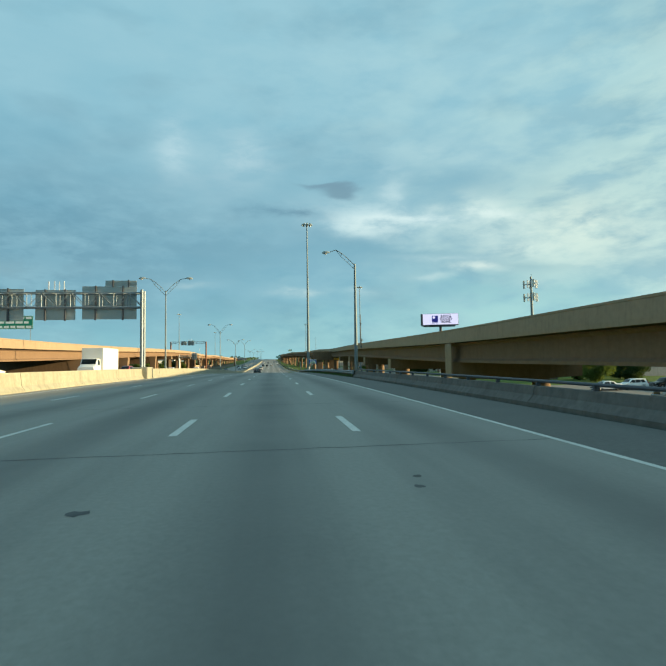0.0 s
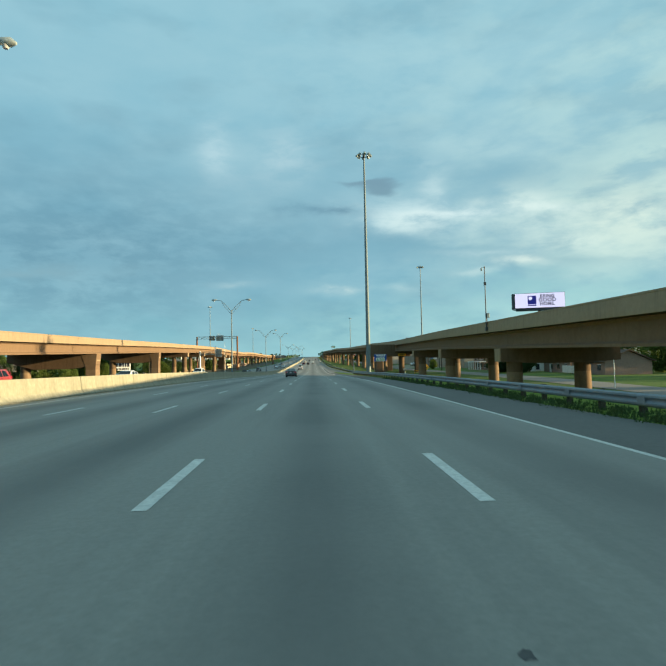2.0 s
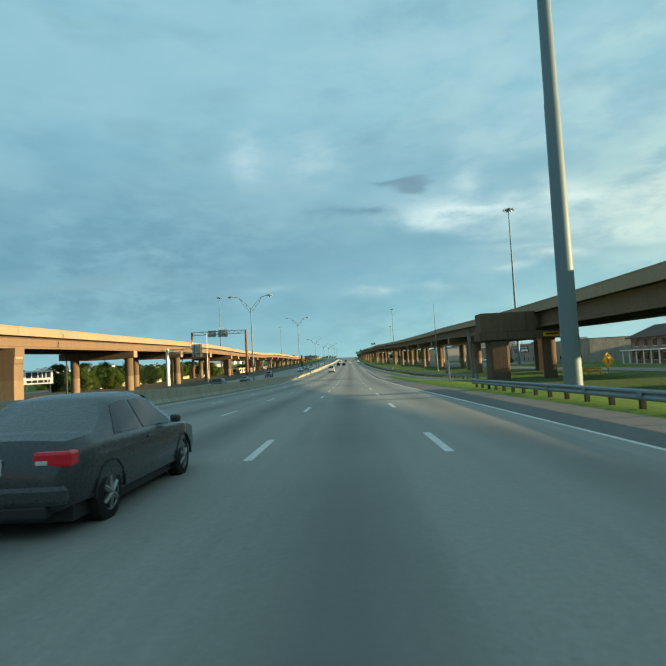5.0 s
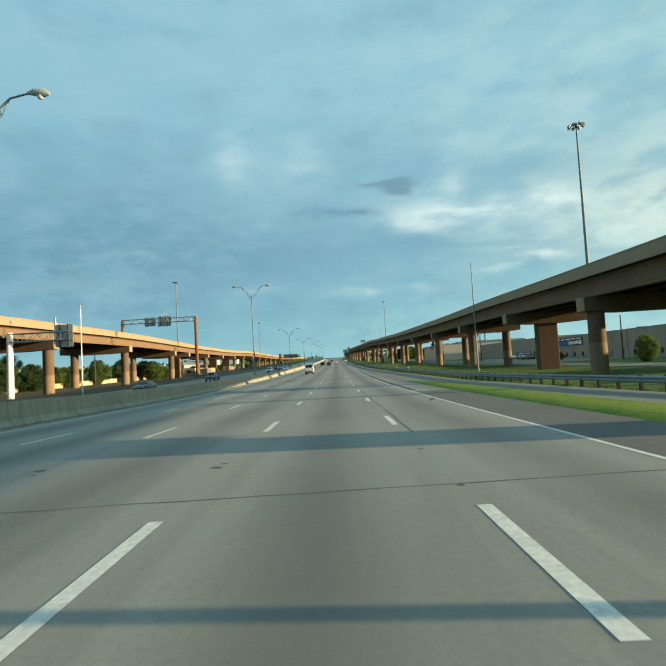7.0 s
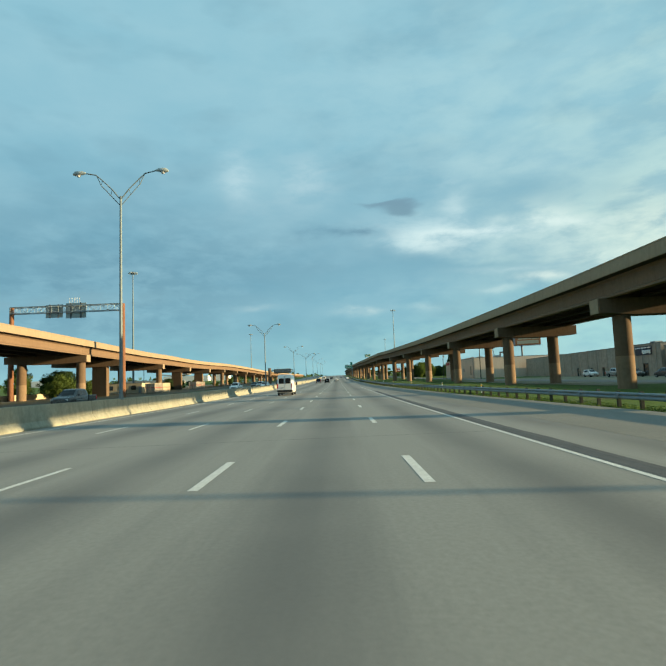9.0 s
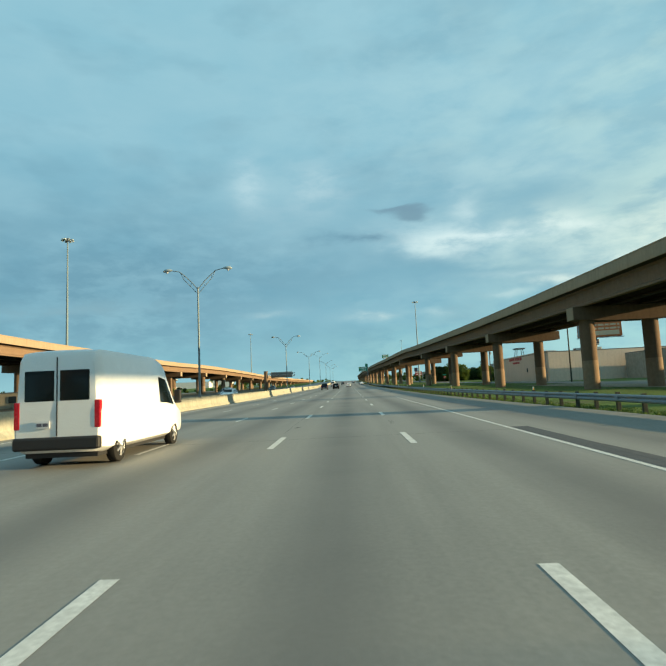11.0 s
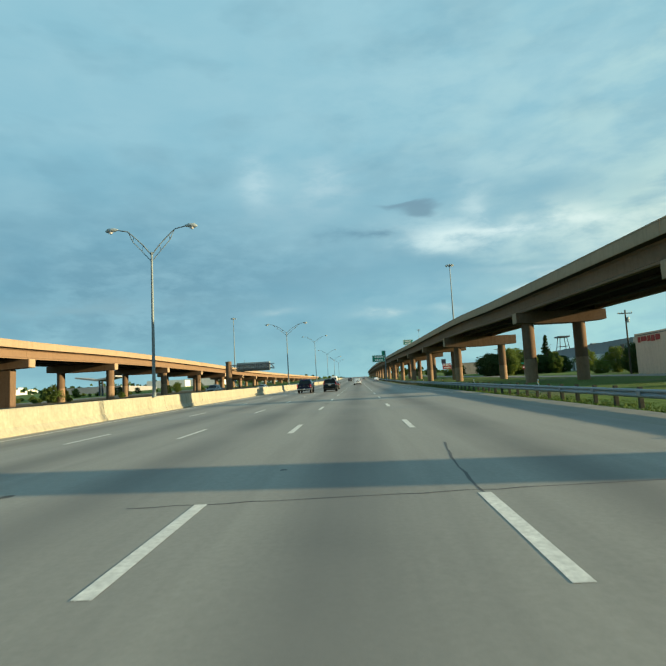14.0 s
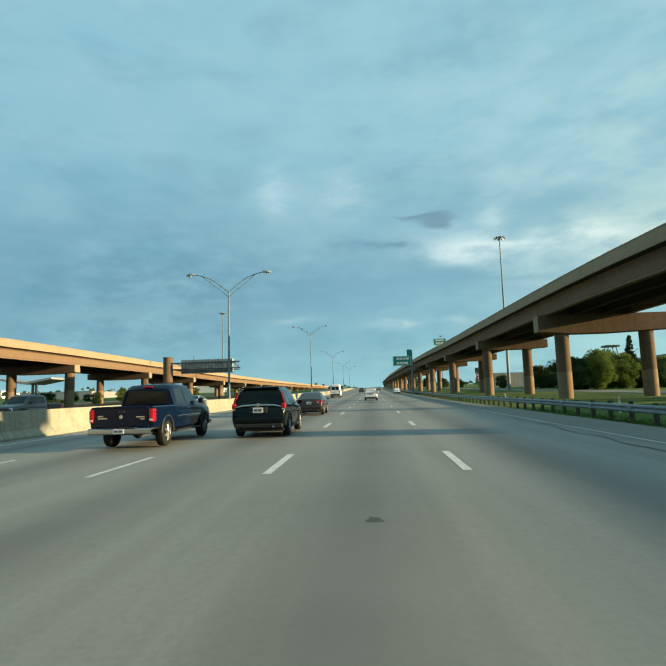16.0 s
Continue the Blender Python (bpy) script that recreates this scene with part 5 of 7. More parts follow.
# ---------------------------------------------------------------- vehicles
def wheel(parent, x, y, r, w, out):
    prof = [(-0.5, 0.62), (-0.5, 0.86), (-0.42, 0.97), (-0.3, 1.0), (0.3, 1.0), (0.42, 0.97), (0.5, 0.86), (0.5, 0.62)]
    bm = bmesh.new()
    n = 28
    rings = [[bm.verts.new((x + px * w, y + pr * r * math.sin(k * math.tau / n), r + pr * r * math.cos(k * math.tau / n))) for px, pr in prof] for k in range(n)]
    for k in range(n):
        a, b = rings[k], rings[(k + 1) % n]
        for i in range(len(prof) - 1):
            f = bm.faces.new((a[i], a[i + 1], b[i + 1], b[i]))
            f.smooth = True
    bmesh.ops.recalc_face_normals(bm, faces=bm.faces[:])
    ob = part("wheel", bm, "tyre", parent, "black rubber tyre")
    s = 1 if out > 0 else -1
    rim = bmesh.new()
    tube([(x + s * w * 0.18, y, r), (x + s * w * 0.30, y, r)], r * 0.64, 24, rim)
    part("rim", rim, "trim", ob)
    sp = bmesh.new()
    for k in range(6):
        a = k * math.tau / 6
        tube([(x + s * w * 0.45, y, r), (x + s * w * 0.40, y + r * 0.60 * math.sin(a), r + r * 0.60 * math.cos(a))], [r * 0.14, r * 0.10], 6, sp)
    tube([(x + s * w * 0.30, y, r), (x + s * w * 0.47, y, r)], r * 0.2, 12, sp)
    ring = [(x + s * w * 0.42, y + r * 0.61 * math.sin(a * math.tau / 24), r + r * 0.61 * math.cos(a * math.tau / 24)) for a in range(25)]
    tube(ring, r * 0.045, 6, sp, caps=False)
    part("spokes", sp, "alloy", ob, "bright alloy spokes")


def shell(stations_, closed_bottom=True):
    """A vehicle body lofted from the tail: rows of (y, half width, belt height, roof half width, roof height, underside)."""
    secs = []
    for y, w, zb, wr, zr, z0 in stations_:
        half = [(0, z0), (w * 0.80, z0), (w * 0.965, z0 + 0.10), (w, z0 + (zb - z0) * 0.45), (w * 0.985, zb - 0.03), (w * 0.965, zb), (wr + (w * 0.965 - wr) * 0.12, zb + (zr - zb) * 0.86), (wr * 0.90, zr - 0.012), (wr * 0.5, zr + 0.008), (0, zr + 0.012)]
        secs.append([(x, y, z) for x, z in half] + [(-x, y, z) for x, z in half[-2:0:-1]])
    bm = loft(secs)
    for f in bm.faces:
        f.smooth = True
    return bm


def lerp_station(st, y):
    for a, b in zip(st, st[1:]):
        if a[0] <= y <= b[0]:
            u = (y - a[0]) / (b[0] - a[0])
            return [p + (q - p) * u for p, q in zip(a, b)]
    return list(st[0] if y < st[0][0] else st[-1])


def side_glass(st, y0, y1, s, top_in=0.0, n=8, lo=0.06, hi=0.80, rake0=0.0, rake1=0.0):
    """A pane lying on the side of the cabin, just proud of it."""
    bm = bmesh.new()
    rows = []
    for i in range(n + 1):
        u = i / n
        pair = []
        for f, sh in ((lo, 0.0), (hi, 1.0)):
            y = (y0 + rake0 * sh) + ((y1 - rake1 * sh) - (y0 + rake0 * sh)) * u
            _, w, zb, wr, zr, z0 = lerp_station(st, y)
            k = f / 0.86
            x = w * 0.965 + ((wr + (w * 0.965 - wr) * 0.12) - w * 0.965) * k
            z = zb + (zr - zb) * f
            pair.append(bm.verts.new((s * (x + 0.008), y, z)))
        rows.append(pair)
    for a, b in zip(rows, rows[1:]):
        bm.faces.new((a[0], a[1], b[1], b[0]))
    bmesh.ops.recalc_face_normals(bm, faces=bm.faces[:])
    return bm


def cross_glass(st, ya, za, yb, zb_, inset, proud, dy):
    """A front or rear pane between two heights; dy: which way it faces."""
    bm = bmesh.new()
    rows = []
    n = 8
    for y, z in ((ya, za), ((ya + yb) / 2, (za + zb_) / 2), (yb, zb_)):
        s = lerp_station(st, y)
        wlow, whigh = s[1] * 0.965, s[3]
        u = min(1, max(0, (z - s[2]) / max(0.05, s[4] - s[2])))
        w = (wlow + (whigh - wlow) * u) - inset
        rows.append([bm.verts.new((w * (2 * i / n - 1), y + dy * proud - dy * 0.05 * (2 * i / n - 1) ** 2, z)) for i in range(n + 1)])
    for a, b in zip(rows, rows[1:]):
        for i in range(n):
            f = bm.faces.new((a[i], a[i + 1], b[i + 1], b[i]))
            f.smooth = True
    bmesh.ops.recalc_face_normals(bm, faces=bm.faces[:])
    return bm


def lamp_block(x0, x1, y0, y1, z0, z1, skew=0.0, bevel=0.03):
    bm = box(min(x0, x1), max(x0, x1), y0, y1, z0, z1, bevel=bevel)
    for v in bm.verts:
        v.co.x += skew * (v.co.z - z0)
    return bm


def plate(parent, x, y, z, w=0.32, h=0.16):
    p = part("number_plate", box(x - w / 2, x + w / 2, y - 0.015, y + 0.01, z - h / 2, z + h / 2), "plate", parent)
    for k in range(2):
        part("plate_bar", box(x - w * 0.4 + k * w * 0.42, x - w * 0.04 + k * w * 0.42, y - 0.020, y - 0.016, z - h * 0.25, z + h * 0.2), "plate_mark", p)


def front(t, y, gw, g0, g1, h0, h1, z0, z1):
    """Grille and headlights at the nose of a vehicle that ends at y."""
    g = part("grille", box(-gw, gw, y - 0.14, y + 0.012, g0, g1, bevel=0.02), "trim", t)
    for k in range(3):
        zz = g0 + (g1 - g0) * (k + 1) / 4
        part("grille_bar", box(-gw + 0.03, gw - 0.03, y + 0.013, y + 0.025, zz - 0.012, zz + 0.012), "chrome", g)
    for s in (-1, 1):
        part("headlight", box(min(s * h0, s * h1), max(s * h0, s * h1), y - 0.32, y - 0.045, z0, z1, bevel=0.03), "lamp_clear", t)


def make_suv(x, y, col, label, group="traffic on the freeway", turn=0.0):
    z = road_z(y + 2)
    t = thing("suv", label, "car", group, at=(x, y, z), turn=turn)
    t.matrix_basis = t.matrix_basis @ pose(0, 0, 0, math.degrees(math.atan2(road_z(y + 4) - road_z(y), 4)) * (1 if abs(turn) < 90 else -1))
    st = [(0.0, 0.70, 0.62, 0.68, 0.66, 0.46), (0.03, 0.84, 0.78, 0.80, 0.82, 0.40), (0.10, 0.885, 0.96, 0.84, 1.00, 0.34), (0.20, 0.90, 1.07, 0.80, 1.14, 0.30), (0.30, 0.905, 1.09, 0.72, 1.38, 0.28), (0.42, 0.91, 1.09, 0.665, 1.58, 0.25), (0.62, 0.91, 1.08, 0.65, 1.635, 0.24), (1.3, 0.91, 1.05, 0.65, 1.665, 0.24), (2.2, 0.91, 1.02, 0.65, 1.66, 0.24), (2.75, 0.91, 1.00, 0.63, 1.58, 0.24), (3.35, 0.905, 0.98, 0.70, 1.10, 0.24), (3.55, 0.90, 0.96, 0.74, 1.01, 0.25), (4.2, 0.87, 0.86, 0.70, 0.92, 0.27), (4.45, 0.80, 0.72, 0.64, 0.78, 0.30), (4.53, 0.66, 0.58, 0.55, 0.64, 0.36)]
    body = part("body", shell(st), col, t)
    part("rear_window", cross_glass(st, 0.205, 1.12, 0.43, 1.55, 0.10, 0.02, -1), "glass_dark", t)
    part("windshield", cross_glass(st, 3.30, 1.165, 2.78, 1.582, 0.05, 0.02, 1), "glass_dark", t)
    for s in (-1, 1):
        part("side_window", side_glass(st, 0.55, 1.25, s, rake0=0.18, rake1=0.0), "glass_dark", t)
        part("side_window", side_glass(st, 1.33, 2.15, s), "glass_dark", t)
        part("side_window", side_glass(st, 2.23, 3.15, s, rake1=0.5), "glass_dark", t)
        lit = part("tail_light", lamp_block(s * 0.755, s * 0.90, 0.075, 0.32, 0.93, 1.12, bevel=0.05), "tail_red", t)
        part("upper_lens", lamp_block(s * 0.825, s * 0.885, 0.17, 0.29, 1.09, 1.50, skew=-s * 0.30, bevel=0.025), "tail_dark", lit)
        part("clear_lens", box(min(s * 0.78, s * 0.87), max(s * 0.78, s * 0.87), 0.06, 0.12, 0.90, 0.935, bevel=0.01), "lamp_clear", lit)
        part("reflector", box(min(s * 0.60, s * 0.78), max(s * 0.60, s * 0.78), 0.02, 0.06, 0.56, 0.62), "tail_red", t)
        m = part("mirror", box(min(s * 0.93, s * 1.10), max(s * 0.93, s * 1.10), 2.86, 3.0, 1.02, 1.17, bevel=0.04), col, t)
        for wy in (0.92, 3.58):
            wheel(t, s * 0.80, wy, 0.345, 0.225, s)
            part("arch", tube([(s * 0.905, wy + 0.42 * math.cos(a), 0.345 + 0.42 * math.sin(a)) for a in [i * math.pi / 12 for i in range(13)]], 0.03, 6), "trim", t)
        part("door_handle", box(min(s * 0.90, s * 0.93), max(s * 0.90, s * 0.93), 1.45, 1.63, 0.94, 0.975, bevel=0.008), "chrome", t)
        part("sill", box(min(s * 0.86, s * 0.925), max(s * 0.86, s * 0.925), 1.35, 3.1, 0.26, 0.36, bevel=0.02), "trim", t)
    part("chrome_strip", tube([(-0.76, 0.10, 1.00), (-0.55, 0.085, 1.045), (0, 0.075, 1.065), (0.55, 0.085, 1.045), (0.76, 0.10, 1.00)], [0.02, 0.035, 0.042, 0.035, 0.02], 10), "chrome", t)
    part("emblem", tube([(0, 0.025, 1.065), (0, 0.05, 1.065)], 0.062, 14), "chrome", t)
    part("rear_bumper", box(-0.86, 0.86, -0.03, 0.20, 0.46, 0.68, bevel=0.07), col, t)
    part("lower_valance", box(-0.80, 0.80, -0.01, 0.18, 0.32, 0.47, bevel=0.04), "trim", t)
    part("spoiler", box(-0.62, 0.62, 0.34, 0.62, 1.60, 1.655, bevel=0.02), col, t)
    part("exhaust", tube([(0.50, -0.02, 0.36), (0.50, 0.3, 0.36)], 0.035, 10), "chrome", t)
    part("axle", box(-0.7, 0.7, 0.7, 1.1, 0.2, 0.42), "trim", t)
    part("underbody", box(-0.78, 0.78, 0.3, 4.2, 0.20, 0.40), "trim", t)
    part("antenna", box(-0.03, 0.03, 0.75, 0.95, 1.64, 1.71, bevel=0.01), "trim", t)
    front(t, 4.54, 0.44, 0.50, 0.72, 0.52, 0.78, 0.70, 0.80)
    part("plate_recess", box(-0.30, 0.30, 0.012, 0.2, 0.80, 1.0, bevel=0.02), "trim", t)
    plate(t, 0, -0.002, 0.90, 0.33, 0.17)
    return t


def make_pickup(x, y, col, label, group="traffic on the freeway", turn=0.0):
    z = road_z(y + 2)
    t = thing("pickup_truck", label, "pickup truck", group, at=(x, y, z), turn=turn)
    t.matrix_basis = t.matrix_basis @ pose(0, 0, 0, math.degrees(math.atan2(road_z(y + 4) - road_z(y), 4)) * (1 if abs(turn) < 90 else -1))
    cab = [(1.78, 0.90, 1.10, 0.74, 1.13, 0.42), (1.80, 0.94, 1.20, 0.73, 1.70, 0.40), (1.95, 0.955, 1.21, 0.71, 1.83, 0.40), (2.7, 0.955, 1.20, 0.70, 1.87, 0.40), (3.5, 0.955, 1.18, 0.69, 1.84, 0.40), (3.8, 0.95, 1.17, 0.68, 1.76, 0.40), (4.4, 0.945, 1.15, 0.76, 1.24, 0.40), (4.6, 0.94, 1.12, 0.80, 1.19, 0.40), (5.4, 0.92, 1.02, 0.78, 1.10, 0.42), (5.62, 0.86, 0.92, 0.74, 1.00, 0.45), (5.70, 0.76, 0.82, 0.66, 0.90, 0.50)]
    part("cab", shell(cab), col, t)
    # bed: side walls, floor, tailgate
    sec = lambda s: [(s * 0.66, 0.58), (s * 0.95, 0.60), (s * 0.985, 0.85), (s * 0.975, 1.17), (s * 0.93, 1.20), (s * 0.86, 1.20), (s * 0.84, 1.15), (s * 0.84, 0.62)]
    for s in (-1, 1):
        bm = loft([[(px, q, pz) for px, pz in sec(s)] for q in (0.05, 0.9, 1.76)])
        part("bed_side", bm, col, t)
    part("bed_floor", box(-0.86, 0.86, 0.08, 1.76, 0.55, 0.62), "trim", t)
    part("bed_cover", box(-0.83, 0.83, 0.10, 1.76, 1.08, 1.14, bevel=0.02), "trim", t)
    gate = part("tailgate", box(-0.83, 0.83, 0.0, 0.09, 0.62, 1.20, bevel=0.03), col, t)
    part("gate_lip", box(-0.80, 0.80, -0.02, 0.05, 1.16, 1.215, bevel=0.015), col, gate)
    part("gate_emblem", tube([(0, -0.02, 0.92), (0, 0.0, 0.92)], 0.055, 12), "chrome", gate)
    part("gate_handle", box(-0.10, 0.10, -0.015, 0.0, 1.03, 1.10, bevel=0.005), "trim", gate)
    for k, (a, b, zz) in enumerate(((-0.72, -0.55, 0.93), (-0.72, -0.42, 0.87), (0.46, 0.72, 0.90), (0.58, 0.72, 0.84))):
        part("badge_bar", box(a, b, -0.012, 0.0, zz, zz + 0.03), "chrome", gate)
    part("rear_window", loft([[(-0.74, 1.768 + d, 1.23), (0.74, 1.768 + d, 1.23), (0.655, 1.782 + d, 1.60), (0.60, 1.787 + d, 1.67), (-0.60, 1.787 + d, 1.67), (-0.655, 1.782 + d, 1.60)] for d in (0, 0.02)]), "glass_dark", t)
    part("windshield", cross_glass(cab, 4.34, 1.32, 3.84, 1.755, 0.05, 0.02, 1), "glass_dark", t)
    part("third_brake_light", box(-0.14, 0.14, 1.80, 1.90, 1.755, 1.80, bevel=0.01), "tail_red", t)
    for s in (-1, 1):
        part("side_window", side_glass(cab, 1.98, 2.75, s, hi=0.80, rake0=0.1), "glass_dark", t)
        part("side_window", side_glass(cab, 2.85, 4.15, s, hi=0.80, rake1=0.5), "glass_dark", t)
        lit = part("tail_light", box(min(s * 0.84, s * 0.995), max(s * 0.84, s * 0.995), -0.02, 0.22, 0.76, 1.14, bevel=0.045), "tail_red", t)
        part("clear_lens", box(min(s * 0.865, s * 0.965), max(s * 0.865, s * 0.965), -0.03, 0.02, 0.80, 0.86, bevel=0.01), "lamp_clear", lit)
        part("mirror", box(min(s * 0.97, s * 1.14), max(s * 0.97, s * 1.14), 3.92, 4.06, 1.20, 1.38, bevel=0.04), "trim", t)
        for wy in (1.12, 4.72):
            wheel(t, s * 0.84, wy, 0.40, 0.26, s)
            part("arch", tube([(s * 0.965, wy + 0.48 * math.cos(a), 0.42 + 0.48 * math.sin(a)) for a in [i * math.pi / 12 for i in range(13)]], 0.035, 6), "trim", t)
        part("side_moulding", box(min(s * 0.95, s * 0.985), max(s * 0.95, s * 0.985), 2.0, 4.2, 0.78, 0.86, bevel=0.015), "chrome", t)
        part("running_board", box(min(s * 0.80, s * 1.0), max(s * 0.80, s * 1.0), 1.85, 4.15, 0.36, 0.42, bevel=0.015), "trim", t)
        part("door_handle", box(min(s * 0.95, s * 0.985), max(s * 0.95, s * 0.985), 2.85, 3.05, 1.05, 1.09, bevel=0.008), "chrome", t)
    bump = part("rear_bumper", box(-0.97, 0.97, -0.16, 0.06, 0.44, 0.62, bevel=0.04), "chrome", t, "bright chrome step bumper")
    part("step_pad", box(-0.5, 0.5, -0.165, -0.02, 0.60, 0.635), "trim", bump)
    plate(bump, 0, -0.165, 0.535, 0.32, 0.13)
    front(t, 5.72, 0.52, 0.60, 0.94, 0.56, 0.84, 0.78, 0.96)
    part("front_bumper", box(-0.93, 0.93, 5.50, 5.78, 0.42, 0.60, bevel=0.05), "chrome", t)
    part("axle", tube([(-0.75, 1.12, 0.40), (0.75, 1.12, 0.40)], 0.07, 8), "trim", t)
    part("differential", tube([(0, 0.95, 0.40), (0, 1.1, 0.40), (0, 1.25, 0.40)], [0.08, 0.17, 0.08], 12), "trim", t)
    part("frame_rail", box(-0.5, 0.5, 0.1, 5.3, 0.42, 0.56), "trim", t)
    part("exhaust", tube([(0.62, -0.05, 0.38), (0.62, 0.6, 0.38)], 0.04, 10), "steel_dark", t)
    t.matrix_basis = t.matrix_basis @ Matrix.Diagonal((0.93, 0.98, 0.985, 1))
    return t


def make_sedan(x, y, col, label, group="traffic on the freeway", turn=0.0):
    z = road_z(y + 2)
    t = thing("sedan", label, "car", group, at=(x, y, z), turn=turn)
    t.matrix_basis = t.matrix_basis @ pose(0, 0, 0, math.degrees(math.atan2(road_z(y + 4) - road_z(y), 4)) * (1 if abs(turn) < 90 else -1))
    st = [(0.0, 0.66, 0.60, 0.60, 0.66, 0.40), (0.05, 0.80, 0.82, 0.72, 0.90, 0.33), (0.14, 0.85, 0.90, 0.74, 1.00, 0.28), (0.55, 0.87, 0.93, 0.76, 1.02, 0.24), (0.72, 0.875, 0.93, 0.74, 1.04, 0.22), (1.25, 0.88, 0.93, 0.60, 1.37, 0.20), (1.7, 0.88, 0.92, 0.57, 1.43, 0.20), (2.3, 0.88, 0.91, 0.57, 1.43, 0.20), (2.7, 0.88, 0.90, 0.59, 1.35, 0.20), (3.4, 0.875, 0.88, 0.70, 0.98, 0.20), (3.6, 0.87, 0.87, 0.72, 0.93, 0.21), (4.25, 0.82, 0.76, 0.66, 0.80, 0.24), (4.48, 0.70, 0.60, 0.56, 0.64, 0.30)]
    part("body", shell(st), col, t)
    part("rear_window", cross_glass(st, 0.74, 1.05, 1.24, 1.35, 0.07, 0.02, -1), "glass_dark", t)
    part("windshield", cross_glass(st, 3.34, 1.035, 2.74, 1.355, 0.05, 0.02, 1), "glass_dark", t)
    for s in (-1, 1):
        part("side_window", side_glass(st, 1.05, 1.85, s, rake0=0.3), "glass_dark", t)
        part("side_window", side_glass(st, 1.95, 3.1, s, rake1=0.5), "glass_dark", t)
        lit = part("tail_light", box(min(s * 0.46, s * 0.85), max(s * 0.46, s * 0.85), 0.02, 0.22, 0.74, 0.90, bevel=0.035), "tail_red", t)
        part("clear_lens", box(min(s * 0.5, s * 0.62), max(s * 0.5, s * 0.62), 0.008, 0.05, 0.765, 0.81, bevel=0.008), "lamp_clear", lit)
        part("mirror", box(min(s * 0.90, s * 1.05), max(s * 0.90, s * 1.05), 2.82, 2.94, 0.92, 1.04, bevel=0.035), col, t)
        for wy in (0.88, 3.55):
            wheel(t, s * 0.77, wy, 0.315, 0.20, s)
            part("arch", tube([(s * 0.868, wy + 0.37 * math.cos(a), 0.32 + 0.37 * math.sin(a)) for a in [i * math.pi / 12 for i in range(13)]], 0.02, 6), "trim", t)
        part("door_handle", box(min(s * 0.87, s * 0.895), max(s * 0.87, s * 0.895), 2.0, 2.16, 0.80, 0.83, bevel=0.006), col, t)
    part("rear_bumper", box(-0.80, 0.80, -0.03, 0.16, 0.36, 0.58, bevel=0.06), col, t)
    part("lower_valance", box(-0.62, 0.62, -0.02, 0.14, 0.24, 0.38, bevel=0.03), "trim", t)
    part("underbody", box(-0.75, 0.75, 0.25, 4.2, 0.16, 0.34), "trim", t)
    part("emblem", tube([(0, 0.01, 0.88), (0, 0.03, 0.88)], 0.045, 12), "chrome", t)
    front(t, 4.49, 0.40, 0.40, 0.58, 0.46, 0.70, 0.60, 0.69)
    plate(t, 0, 0.012, 0.76)
    return t


def make_van(x, y, label, group="traffic on the freeway", turn=0.0):
    z = road_z(y + 2)
    t = thing("van", label, "van", group, at=(x, y, z), turn=turn)
    st = [(0.0, 0.90, 1.2, 0.82, 2.40, 0.40), (0.08, 0.98, 1.25, 0.86, 2.52, 0.34), (0.4, 1.0, 1.25, 0.86, 2.58, 0.30), (3.6, 1.0, 1.22, 0.86, 2.58, 0.30), (4.3, 1.0, 1.20, 0.84, 2.45, 0.30), (5.1, 0.98, 1.18, 0.84, 1.42, 0.30), (5.7, 0.92, 0.98, 0.80, 1.08, 0.32), (5.9, 0.80, 0.75, 0.66, 0.85, 0.36)]
    part("body", shell(st), "paint_white", t)
    for s in (-1, 1):
        part("rear_window", box(min(s * 0.06, s * 0.72), max(s * 0.06, s * 0.72), -0.015, 0.06, 1.45, 2.12, bevel=0.02), "glass_dark", t)
        part("tail_light", box(min(s * 0.82, s * 0.95), max(s * 0.82, s * 0.95), -0.01, 0.12, 0.85, 1.45, bevel=0.02), "tail_red", t)
        part("side_window", side_glass(st, 3.7, 4.9, s, rake1=0.4, hi=0.6), "glass_dark", t)
        part("mirror", box(min(s * 1.02, s * 1.22), max(s * 1.02, s * 1.22), 4.7, 4.85, 1.25, 1.65, bevel=0.04), "trim", t)
        for wy in (1.0, 4.85):
            wheel(t, s * 0.86, wy, 0.35, 0.23, s)
    part("windshield", cross_glass(st, 5.02, 1.56, 4.38, 2.39, 0.07, 0.02, 1), "glass_dark", t)
    part("rear_bumper", box(-0.95, 0.95, -0.08, 0.12, 0.40, 0.68, bevel=0.05), "trim", t)
    part("door_seam", box(-0.012, 0.012, -0.012, 0.05, 0.7, 2.4), "trim", t)
    part("underbody", box(-0.8, 0.8, 0.2, 5.4, 0.22, 0.5), "trim", t)
    plate(t, -0.3, -0.02, 0.95)
    return t


